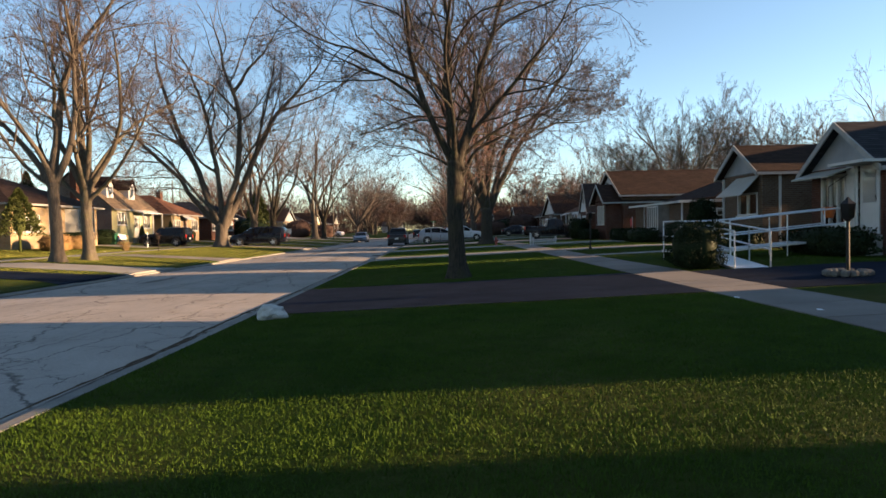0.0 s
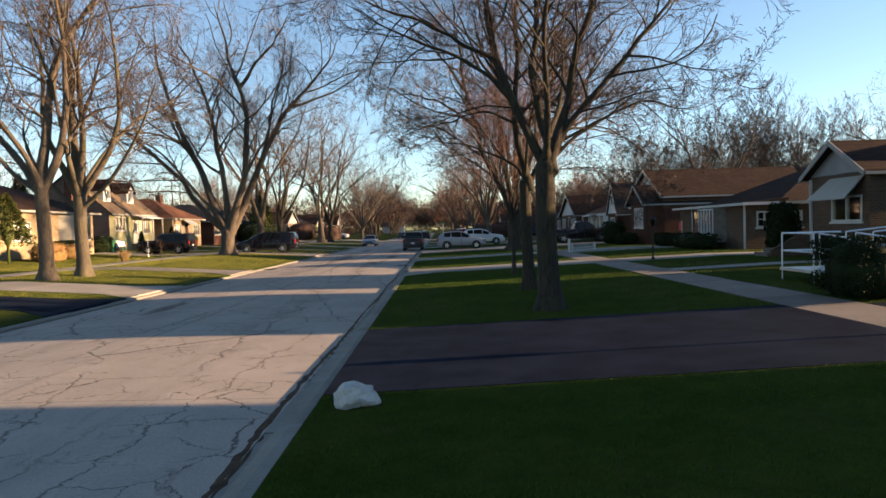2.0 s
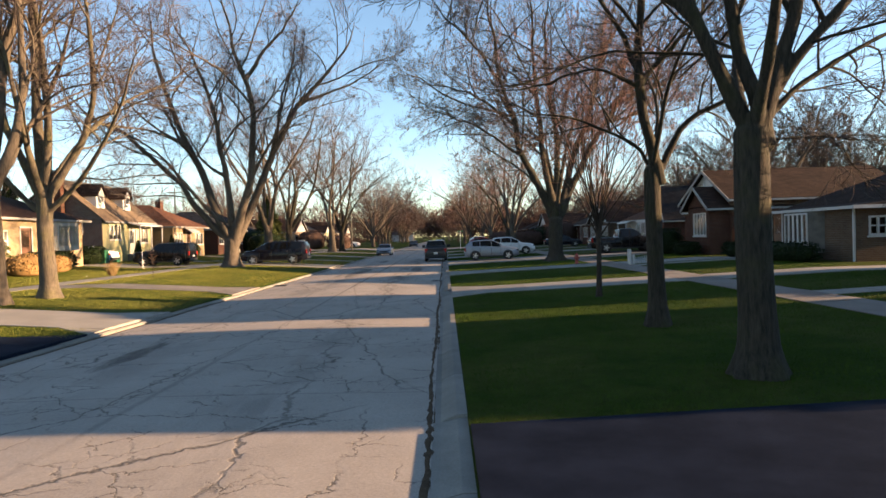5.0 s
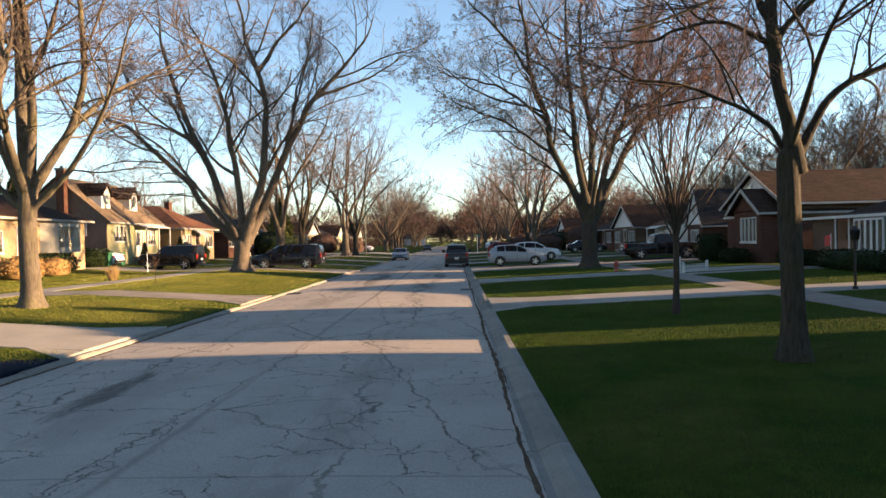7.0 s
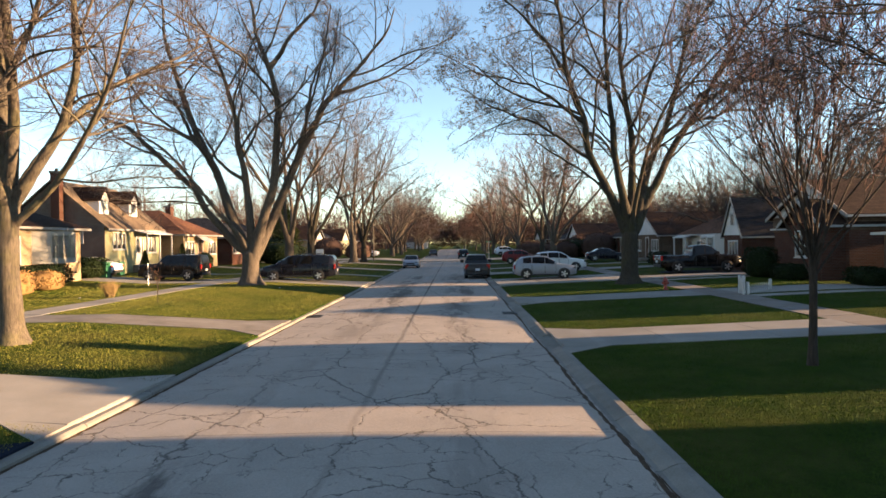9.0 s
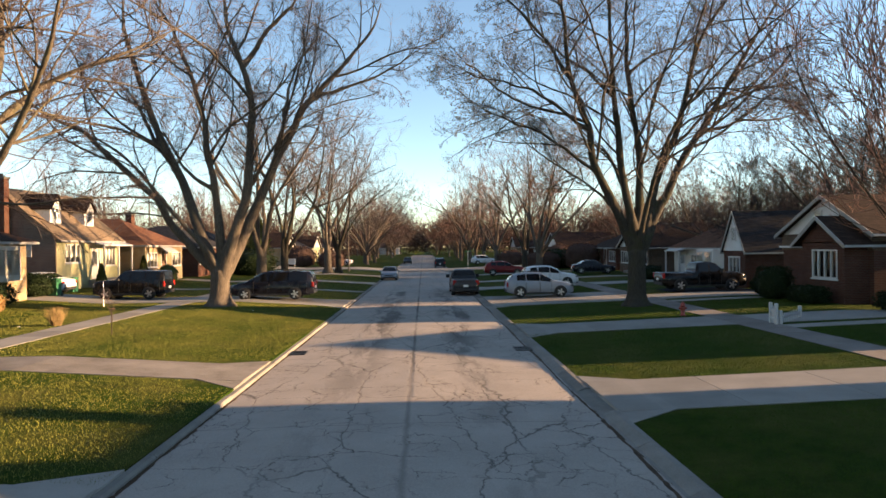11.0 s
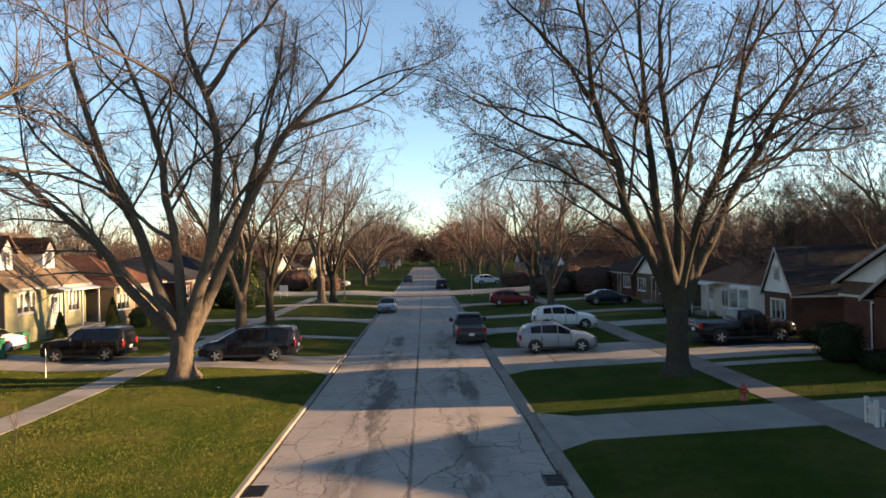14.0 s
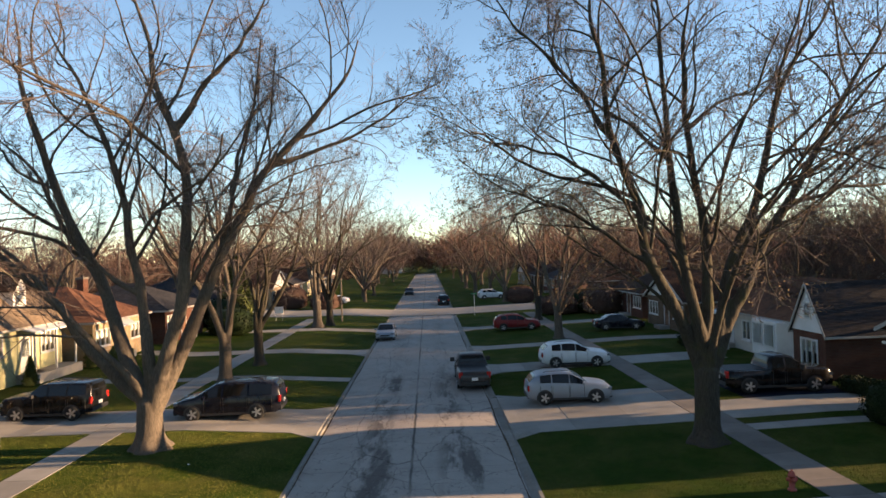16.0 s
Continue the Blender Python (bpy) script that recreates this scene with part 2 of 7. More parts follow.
ROAD = road_mat()
KERB = plain("kerb_concrete", (0.13, 0.122, 0.11), (0.25, 0.235, 0.21), 0.9, scale=1.2, fine=50, bump_s=0.4, piece=0.12, spec=0.06)
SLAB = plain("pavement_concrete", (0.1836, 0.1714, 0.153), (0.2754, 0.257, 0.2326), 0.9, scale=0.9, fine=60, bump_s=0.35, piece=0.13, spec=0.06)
ASPHALT = plain("sealed_asphalt", (0.004, 0.0062, 0.0115), (0.0165, 0.0225, 0.038), 0.85, scale=1.3, fine=110, bump_s=0.4, bump_d=0.004, spec=0.02)
OLD_ASPHALT = plain("worn_gravelly_concrete", (0.105, 0.09375, 0.0825), (0.27, 0.2475, 0.225), 0.95, scale=1.0, fine=60, bump_s=0.6, bump_d=0.01, spec=0.06)
GUTTER = plain("leaf_litter", (0.03, 0.022, 0.016), (0.11, 0.075, 0.05), 0.95, scale=6, fine=60, bump_s=0.8, bump_d=0.02, spec=0.06)
GRASS = grass_mat("lawn_grass", (0.00924, 0.02244, 0.00288), (0.0363, 0.066, 0.00864), (0.10, 0.085, 0.026), 0.22)
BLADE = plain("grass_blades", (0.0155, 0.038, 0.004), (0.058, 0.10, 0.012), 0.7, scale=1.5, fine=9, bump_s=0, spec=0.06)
# paler, yellower blades for the left lawns
PALE_BLADE = plain("dry_grass_blades", (0.098, 0.114, 0.022), (0.196, 0.185, 0.048), 0.6, scale=0.5, fine=5, bump_s=0, spec=0.06)
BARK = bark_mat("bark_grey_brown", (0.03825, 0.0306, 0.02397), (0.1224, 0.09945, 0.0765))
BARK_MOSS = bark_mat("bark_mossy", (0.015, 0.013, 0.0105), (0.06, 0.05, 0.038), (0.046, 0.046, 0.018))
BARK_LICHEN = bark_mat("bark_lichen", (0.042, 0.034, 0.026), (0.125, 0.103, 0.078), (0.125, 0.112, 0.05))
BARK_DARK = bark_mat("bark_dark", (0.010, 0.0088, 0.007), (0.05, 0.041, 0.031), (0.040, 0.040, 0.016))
BARK_RED = bark_mat("bark_young", (0.018, 0.014, 0.0115), (0.06, 0.044, 0.035))
TWIG = plain("twigs_grey_pink", (0.064, 0.052, 0.048), (0.135, 0.11, 0.102), 0.9, scale=0.6, fine=8, bump_s=0, spec=0.06)
TWIG_DARK = plain("twigs_dark", (0.036, 0.028, 0.025), (0.085, 0.066, 0.06), 0.9, scale=0.6, fine=8, bump_s=0, spec=0.06)
TWIG_RED = plain("twigs_reddish", (0.1054, 0.0589, 0.0465), (0.1984, 0.1178, 0.093), 0.9, scale=0.6, fine=8, bump_s=0, spec=0.06)
TWIG_FAR = plain("distant_twigs", (0.046, 0.029, 0.024), (0.092, 0.059, 0.048), 0.9, scale=0.15, fine=2, bump_s=0, spec=0.03)
STRAW = plain("dry_straw", (0.12, 0.075, 0.035), (0.24, 0.17, 0.08), 0.8, scale=2, fine=14, bump_s=0, spec=0.06)
BUD = plain("buds", (0.098, 0.07, 0.0315), (0.196, 0.133, 0.07), 0.8, scale=0.8, fine=8, bump_s=0, spec=0.06)
LEAF = plain("hedge_leaves", (0.005, 0.010, 0.0045), (0.018, 0.028, 0.010), 0.6, scale=1.5, fine=14, bump_s=0, spec=0.06)
LEAF_OLIVE = plain("conifer_needles", (0.030, 0.042, 0.014), (0.09, 0.10, 0.032), 0.7, scale=1.5, fine=14, bump_s=0, spec=0.06)
LEAF_DRY = plain("dry_shrub_leaves", (0.12, 0.065, 0.03), (0.30, 0.19, 0.08), 0.8, scale=1.5, fine=14, bump_s=0, spec=0.06)
BRICK_RED = brick_mat("brick_red", (0.062, 0.022, 0.0145), (0.088, 0.034, 0.022), (0.09, 0.074, 0.064))
BRICK_BROWN = brick_mat("brick_brown", (0.0792, 0.0468, 0.0306), (0.108, 0.0684, 0.0468), (0.1296, 0.1188, 0.1008))
BRICK_ROSE = brick_mat("brick_rose", (0.13, 0.075, 0.056), (0.175, 0.108, 0.082), (0.2, 0.175, 0.15))
BRICK_TAN = brick_mat("brick_tan", (0.2677, 0.1785, 0.09563), (0.3315, 0.2359, 0.1339), (0.2933, 0.2677, 0.2231))
BRICK_PALE = brick_mat("painted_pale_yellow_brick", (0.40, 0.385, 0.215), (0.44, 0.42, 0.25), (0.36, 0.345, 0.21))
STONE = plain("grey_field_stone", (0.07012, 0.06394, 0.05775), (0.1485, 0.1361, 0.1196), 0.9, scale=3.5, fine=30, bump_s=0.8, bump_d=0.02)
ROOF_BROWN = shingle_mat("shingles_brown", (0.024, 0.014, 0.011), (0.046, 0.028, 0.021))
ROOF_RUST = shingle_mat("shingles_rust", (0.1024, 0.04647, 0.02892), (0.1627, 0.08055, 0.05164))
ROOF_GREY = shingle_mat("shingles_grey", (0.018, 0.018, 0.021), (0.04, 0.04, 0.045))
ROOF_TAN = shingle_mat("shingles_tan", (0.1156, 0.08496, 0.0612), (0.1836, 0.1394, 0.102))
SIDING = siding_mat("white_siding", (0.4488, 0.4488, 0.442), (0.5304, 0.5304, 0.5236))
SIDING_CREAM = siding_mat("cream_siding", (0.33, 0.30, 0.26), (0.41, 0.375, 0.325))
SIDING_GREY = siding_mat("grey_siding", (0.1638, 0.1747, 0.1856), (0.2184, 0.2293, 0.2402), 0.1)
TRIM = plain("white_trim_paint", (0.391, 0.3851, 0.3673), (0.474, 0.468, 0.4562), 0.5, scale=3, fine=30, bump_s=0.1)
FASCIA = plain("weathered_fascia_paint", (0.2, 0.195, 0.185), (0.31, 0.30, 0.28), 0.6, scale=3, fine=30, bump_s=0.1)
AWNING = plain("pale_awning", (0.2625, 0.252, 0.2205), (0.3255, 0.315, 0.2782), 0.5, scale=3, fine=30, bump_s=0.1)
CURTAIN = plain("window_blind", (0.252, 0.24, 0.216), (0.336, 0.324, 0.294), 0.9, scale=4, fine=20, bump_s=0.2)
DARKROOM = plain("dark_interior", (0.02, 0.019, 0.018), (0.05, 0.047, 0.043), 0.95, scale=2, fine=9, bump_s=0)
DOORWOOD = plain("brown_door_paint", (0.10, 0.05, 0.03), (0.18, 0.09, 0.055), 0.5, scale=3, fine=30, bump_s=0.2)
GLASS = glass_mat("window_glass", (0.9, 0.93, 0.93))
CARGLASS = plain("tinted_car_glass", (0.004, 0.0045, 0.005), (0.008, 0.009, 0.010), 0.08, scale=2, fine=20, bump_s=0, spec=0.35)
ALU = plain("aluminium", (0.52, 0.53, 0.54), (0.68, 0.69, 0.70), 0.38, 0.75, scale=4, fine=40, bump_s=0.1)
BLACK = plain("black_metal", (0.006, 0.006, 0.0065), (0.015, 0.015, 0.015), 0.5, 0.2, scale=6, fine=40, bump_s=0.2)
RUBBER = plain("tyre_rubber", (0.012, 0.012, 0.012), (0.03, 0.03, 0.03), 0.85, scale=8, fine=60, bump_s=0.3)
RIM = plain("alloy_rim", (0.38, 0.38, 0.39), (0.55, 0.55, 0.56), 0.35, 0.8, scale=8, fine=40, bump_s=0.1)
TRIMBLACK = plain("black_plastic", (0.018, 0.018, 0.019), (0.035, 0.035, 0.036), 0.6, scale=6, fine=50, bump_s=0.2)
LAMPRED = paint_mat("tail_lamp_red", (0.33, 0.015, 0.012), 0.0, 0.15)
LAMPCLEAR = paint_mat("head_lamp_clear", (0.13, 0.135, 0.14), 0.0, 0.1)
HYDRANT = plain("faded_red_paint", (0.2, 0.035, 0.025), (0.32, 0.07, 0.05), 0.6, scale=8, fine=40, bump_s=0.3)
WOODPOLE = bark_mat("weathered_pole", (0.10, 0.08, 0.06), (0.22, 0.18, 0.14))
ROCK = plain("white_rock", (0.272, 0.264, 0.24), (0.496, 0.48, 0.448), 0.9, scale=5, fine=40, bump_s=0.8, bump_d=0.02)
ORANGE = plain("orange_plastic", (0.55, 0.12, 0.03), (0.68, 0.18, 0.05), 0.5, scale=6, fine=40, bump_s=0.1)
GREENBIN = plain("green_plastic", (0.03, 0.16, 0.08), (0.05, 0.22, 0.11), 0.55, scale=6, fine=40, bump_s=0.1)
SIGNWHITE = plain("sign_white", (0.66, 0.66, 0.66), (0.78, 0.78, 0.78), 0.5, scale=6, fine=40, bump_s=0)
FLAGRED = plain("flag_red", (0.36, 0.04, 0.04), (0.48, 0.07, 0.06), 0.8, scale=6, fine=40, bump_s=0.1)


# ---------- mesh building ----------
class Build:
    """Collects vertices and faces, with an optional mapping of every point."""

    def __init__(self, place=None):
        self.v, self.f, self.place = [], [], place

    def add(self, points, faces):
        n = len(self.v)
        self.v += [tuple(self.place(*p)) if self.place else tuple(p) for p in points]
        self.f += [tuple(n + i for i in f) for f in faces]
        return self

    def box(self, x0, y0, z0, x1, y1, z1):
        return self.add([(x0, y0, z0), (x1, y0, z0), (x1, y1, z0), (x0, y1, z0), (x0, y0, z1), (x1, y0, z1), (x1, y1, z1), (x0, y1, z1)],
                        [(0, 3, 2, 1), (4, 5, 6, 7), (0, 1, 5, 4), (1, 2, 6, 5), (2, 3, 7, 6), (3, 0, 4, 7)])

    def slab(self, ring, down):
        """A flat polygon given thickness along the vector down."""
        n = len(ring)
        low = [tuple(p[k] + down[k] for k in range(3)) for p in ring]
        return self.add(list(ring) + low, [tuple(range(n)), tuple(range(2 * n - 1, n - 1, -1))] + [(i, n + i, n + (i + 1) % n, (i + 1) % n) for i in range(n)])

    def tube(self, path, radius, sides=8, cap=True):
        rings, pts = [], []
        radius = radius if isinstance(radius, (list, tuple)) else [radius] * len(path)
        for i, p in enumerate(path):
            d = Vector(path[min(i + 1, len(path) - 1)]) - Vector(path[max(i - 1, 0)])
            q = d.to_track_quat("Z", "Y")
            for k in range(sides):
                w = 2 * math.pi * k / sides
                pts.append(tuple(Vector(p) + q @ Vector((radius[i] * math.cos(w), radius[i] * math.sin(w), 0))))
        faces = [(i * sides + k, i * sides + (k + 1) % sides, (i + 1) * sides + (k + 1) % sides, (i + 1) * sides + k) for i in range(len(path) - 1) for k in range(sides)]
        if cap:
            faces += [tuple(range(sides - 1, -1, -1)), tuple(range((len(path) - 1) * sides, len(path) * sides))]
        return self.add(pts, faces)

    def turn(self, profile, sides=16, axis="z", centre=(0, 0, 0)):
        """A lathe: profile rows of (radius, height) round an axis."""
        pts = []
        for r, h in profile:
            for k in range(sides):
                w = 2 * math.pi * k / sides
                a, b = r * math.cos(w), r * math.sin(w)
                p = {"z": (a, b, h), "y": (a, h, b), "x": (h, a, b)}[axis]
                pts.append(tuple(p[i] + centre[i] for i in range(3)))
        n = len(profile)
        faces = [(i * sides + k, i * sides + (k + 1) % sides, (i + 1) * sides + (k + 1) % sides, (i + 1) * sides + k) for i in range(n - 1) for k in range(sides)]
        faces += [tuple(range(sides - 1, -1, -1)), tuple(range((n - 1) * sides, n * sides))]
        return self.add(pts, faces)


def mesh_of(name, b, material, smooth=False, bevel=0.0):
    me = bpy.data.meshes.new(name)
    me.from_pydata(b.v, [], b.f)
    bm = bmesh.new()
    bm.from_mesh(me)
    bmesh.ops.recalc_face_normals(bm, faces=bm.faces)
    if bevel:
        bmesh.ops.bevel(bm, geom=bm.edges[:], offset=bevel, segments=2, affect="EDGES", profile=0.6, clamp_overlap=True)
    bm.to_mesh(me)
    bm.free()
    me.materials.append(material)
    if smooth:
        me.polygons.foreach_set("use_smooth", [True] * len(me.polygons))
    return me


def part(name, b, material, parent=None, label="", smooth=False, bevel=0.0):
    ob = new(name, mesh_of(name, b, material, smooth, bevel))
    ob.parent = parent
    return tagged(ob, label)


def root(name, x, y, z, label, category, group="", turn=0.0):
    ob = new(name)
    ob.location, ob.rotation_euler = (x, y, z), (0, 0, radians(turn))
    ob.empty_display_size = 0.3
    return tagged(ob, label, category, group)


def raw_mesh(name, verts, faces, material, smooth=True):
    """A mesh straight from arrays of points and equal-sided faces."""
    me = bpy.data.meshes.new(name)
    k = faces.shape[1]
    me.vertices.add(len(verts))
    me.vertices.foreach_set("co", verts.astype(np.float32).ravel())
    me.loops.add(faces.size)
    me.loops.foreach_set("vertex_index", faces.astype(np.int32).ravel())
    me.polygons.add(len(faces))
    me.polygons.foreach_set("loop_start", np.arange(0, faces.size, k, dtype=np.int32))
    me.polygons.foreach_set("use_smooth", np.full(len(faces), smooth))
    me.update(calc_edges=True)
    me.validate()
    me.materials.append(material)
    return me


# ---------- ground and road ----------
LEFT_KERB, RIGHT_KERB, ROAD_DROP = -8.1, 0.0, 0.11


def rise(x):
    """Height of the lawns above the kerb tops."""
    if x < LEFT_KERB:
        d = LEFT_KERB - x
        return min(0.065 * min(d, 5.5) + 0.0665 * max(d - 13.0, 0.0), 0.65)
    return min(0.032 * x, 0.42) if x > 0 else 0.0


def ground_mesh():
    b = Build()
    xs = [-2500, -300, -60, -29.65, -25.5, -21.1, -18, -13.6, -10, -8.102, -8.09, -4, -0.01, 0.002, 4, 8, 13.125, 20.8, 60, 300, 2500]
    ys = [-2500, -300, -60, -20, 0, 20, 40, 60, 80, 104, 140, 200, 300, 600, 2500]
    n = len(xs)
    pts = [(x, y, -0.5 if -8.1 < x < 0.0 else rise(x)) for y in ys for x in xs]
    b.add(pts, [(j * n + i, j * n + i + 1, (j + 1) * n + i + 1, (j + 1) * n + i) for j in range(len(ys) - 1) for i in range(n - 1)])
    return part("ground", b, GRASS, None, "patchy green and straw-coloured spring lawn", smooth=False)


tagged(ground_mesh(), category="ground", kind="structure")

b = Build()
cross = [(LEFT_KERB + 0.1, -0.105), (-6.0, -0.065), (-4.05, -0.04), (-2.0, -0.055), (-0.37, -0.078)]
ys = [-120, -20] + list(range(-10, 180, 10)) + [230, 282]
pts = [(x, y, z) for y in ys for x, z in cross] + [(x, y, -0.45) for y in ys for x, z in cross]
m = len(cross)
b.add(pts, [(j * m + i, j * m + i + 1, (j + 1) * m + i + 1, (j + 1) * m + i) for j in range(len(ys) - 1) for i in range(m - 1)])
tagged(part("road", b, ROAD, None, "pale cracked concrete street with a tarred middle joint"), category="road", kind="structure")
b = Build()
xs = [-110, -60, -29.65, -25.5, -21.1, -13.6, -8.1, -4, 0.0, 8, 13.125, 60, 110]
pts = [(x, y, rise(x) + 0.03) for y in (107.0, 116.4) for x in xs] + [(x, y, rise(x) - 0.2) for y in (107.0, 116.4) for x in xs]
m = len(xs)
b.add(pts, [(i, i + 1, m + i + 1, m + i) for i in range(m - 1)] + [(i, i + 1, 2 * m + i + 1, 2 * m + i) for i in range(m - 1)])
tagged(part("road_crossing", b, SLAB, None, "pale concrete side street crossing at the corner"), category="road", kind="structure")


# ---------- trees ----------
def unit(v):
    return v / np.maximum(np.linalg.norm(v, axis=-1, keepdims=True), 1e-9)


def run(rng, start, way, length, count, up, wiggle):
    """Branch centre lines: start (B,3), way (B,3), length (B,), each with count points."""
    pts, d, p, drift = [start], way.copy(), start.copy(), np.zeros_like(start)
    for _ in range(count - 1):
        drift = 0.55 * drift + rng.normal(0, wiggle, d.shape)
        d = unit(d + np.array((0, 0, 1.0)) * up + drift)
        p = p + d * (length / (count - 1))[:, None]
        pts.append(p)
    return np.stack(pts, 1)


def spawn(rng, P, R, L, k, count, ratio, angle, up, wiggle, first, thin):
    """k side branches on every branch of the level before."""
    B, n = R.shape
    t = first + (1 - first) * (np.arange(k) + rng.random((B, k))) / k
    f = np.clip(t * (n - 1), 0, n - 1.001)
    i = f.astype(int)
    w = (f - i)[..., None]
    rows = np.arange(B)[:, None]
    p = P[rows, i] * (1 - w) + P[rows, i + 1] * w
    r = R[rows, i]
    along = unit(P[rows, i + 1] - P[rows, i])
    ref = unit(np.cross(along, rng.normal(0, 1, (B, k, 3))))
    a = np.radians(rng.normal(angle, 9, (B, k)))[..., None]
    way = unit(along * np.cos(a) + ref * np.sin(a))
    length = L[:, None] * ratio * (1.15 - 0.5 * t) * rng.uniform(0.65, 1.25, (B, k))
    r0 = np.minimum(r * 0.5, length * thin)
    p, way, length, r0 = p.reshape(-1, 3), way.reshape(-1, 3), length.ravel(), r0.ravel()
    Q = run(rng, p, way, length, count, up, wiggle)
    return Q, r0[:, None] * np.linspace(1, 0.38, count)[None], length


def tubes(P, R, sides):
    B, n = R.shape
    T = unit(np.gradient(P, axis=1))
    ref = np.broadcast_to(np.array((0.43, 0.85, 0.31)), T.shape)
    U = unit(np.cross(T, ref))
    V = np.cross(T, U)
    w = np.arange(sides) * 2 * np.pi / sides
    ring = P[:, :, None] + R[:, :, None, None] * (U[:, :, None] * np.cos(w)[:, None] + V[:, :, None] * np.sin(w)[:, None])
    base = (np.arange(B)[:, None, None] * n + np.arange(n - 1)[None, :, None]) * sides
    k, k2 = np.arange(sides), (np.arange(sides) + 1) % sides
    F = np.stack([base + k, base + k2, base + sides + k2, base + sides + k], -1).reshape(-1, 4)
    return ring.reshape(-1, 3), F


def ribbons(P, R):
    """Flat strips for twigs seen only from far off."""
    B, n = R.shape
    T = unit(np.gradient(P, axis=1))
    U = unit(np.cross(T, unit(np.random.default_rng(B).normal(0, 1, (B, 1, 3))))) * R[:, :, None]
    v = np.stack([P - U, P + U], 2).reshape(-1, 3)
    base = (np.arange(B)[:, None] * n + np.arange(n - 1)[None]) * 2
    return v, np.stack([base, base + 1, base + 3, base + 2], -1).reshape(-1, 4)


def bent(rng, az, legs, x0, z0, count=13):
    """A limb that turns from one steepness to the next; legs are (steepness, length) in the plane of az."""
    ln = np.array([l for _, l in legs])
    mid = np.cumsum(ln) - ln / 2
    s = (np.arange(count - 1) + 0.5) / (count - 1) * ln.sum()
    el = np.radians(np.interp(s, mid, [e_ for e_, _ in legs])) + rng.normal(0, 0.10, count - 1)
    h = x0 + np.concatenate([[0], np.cumsum(np.cos(el))]) * ln.sum() / (count - 1)
    z = z0 + np.concatenate([[0], np.cumsum(np.sin(el))]) * ln.sum() / (count - 1)
    out = np.concatenate([[0], np.cumsum(rng.normal(0, 0.09, count - 1))]) * ln.sum() / (count - 1)
    a_ = radians(az)
    return np.stack([h * math.cos(a_) - out * math.sin(a_), h * math.sin(a_) + out * math.cos(a_), z], -1), ln.sum()


def join(pieces):
    vs, fs, n = [], [], 0
    for v, f in pieces:
        vs.append(v), fs.append(f + n)
        n += len(v)
    return np.concatenate(vs), np.concatenate(fs)


def smooth_line(P, k):
    """Catmull-Rom points, k for each stretch of every line (B, n, d)."""
    Q = np.concatenate([2 * P[:, :1] - P[:, 1:2], P, 2 * P[:, -1:] - P[:, -2:-1]], 1)
    out = []
    for i in range(P.shape[1] - 1):
        a, b, c, d = (Q[:, i + j] for j in range(4))
        for t in np.arange(k) / k:
            out.append(0.5 * (2 * b + (c - a) * t + (2 * a - 5 * b + 4 * c - d) * t * t + (3 * b - a - 3 * c + d) * t ** 3))
    return np.stack(out + [P[:, -1]], 1)


def closed(P, R, sides):
    """Tubes whose ends are drawn together."""
    P = np.concatenate([P[:, :1], P, P[:, -1:]], 1)
    P[:, 0] += (P[:, 1] - P[:, 2]) * 0.02
    P[:, -1] += (P[:, -2] - P[:, -3]) * 0.02
    return tubes(P, np.concatenate([R[:, :1] * 0.001, R, R[:, -1:] * 0.001], 1), sides)


def fused_wood(stem, P1, R1, voxel, material, seed):
    """Trunk and limbs grown into one skin, with rounded crotches, root lobes and lumpy bark."""
    me = raw_mesh("trunk", *join([closed(stem[0][None], stem[1][None], 20), closed(P1, np.maximum(R1, voxel * 0.8), 12)]), material)
    ob = bpy.data.objects.new("wood_form", me)
    scene.collection.objects.link(ob)
    m1 = ob.modifiers.new("skin", "REMESH")
    m1.mode, m1.voxel_size, m1.use_smooth_shade = "VOXEL", voxel, True
    m2 = ob.modifiers.new("soften", "SMOOTH")
    m2.factor, m2.iterations = 0.5, 9
    skin = bpy.data.meshes.new_from_object(ob.evaluated_get(bpy.context.evaluated_depsgraph_get()))
    bpy.data.objects.remove(ob)
    bpy.data.meshes.remove(me)
    n = len(skin.vertices)
    co, no = np.empty(n * 3, np.float32), np.empty(n * 3, np.float32)
    skin.vertices.foreach_get("co", co), skin.vertices.foreach_get("normal", no)
    co, no = co.reshape(-1, 3).astype(float), no.reshape(-1, 3).astype(float)
    lump = np.array([noise.noise((x * 8 + seed, y * 8, z * 1.6)) * 0.45 + noise.noise((x * 3, y * 3 + seed, z * 1.1)) for x, y, z in co])
    turn_ = np.arctan2(co[:, 1], co[:, 0])
    lobes = np.where(np.hypot(co[:, 0], co[:, 1]) < 1.2, np.exp(-np.maximum(co[:, 2], 0) / 0.22), 0) * (0.5 + 0.5 * np.sin(5 * turn_ + seed + np.sin(2 * turn_))) * 0.32 * stem[1][4]
    girth = np.clip(R1.max() * 1.2, 0.05, 0.4)
    co = co + no * (lump * 0.07 * girth + lobes)[:, None]
    skin.vertices.foreach_set("co", co.astype(np.float32).ravel())
    skin.update()
    skin.name = "trunk"
    if not skin.materials:
        skin.materials.append(material)
    skin.polygons.foreach_set("use_smooth", [True] * len(skin.polygons))
    return skin


def limb_way(az, el):
    a, e = radians(az), radians(el)
    return (math.cos(a) * math.cos(e), math.sin(a) * math.cos(e), math.sin(e))


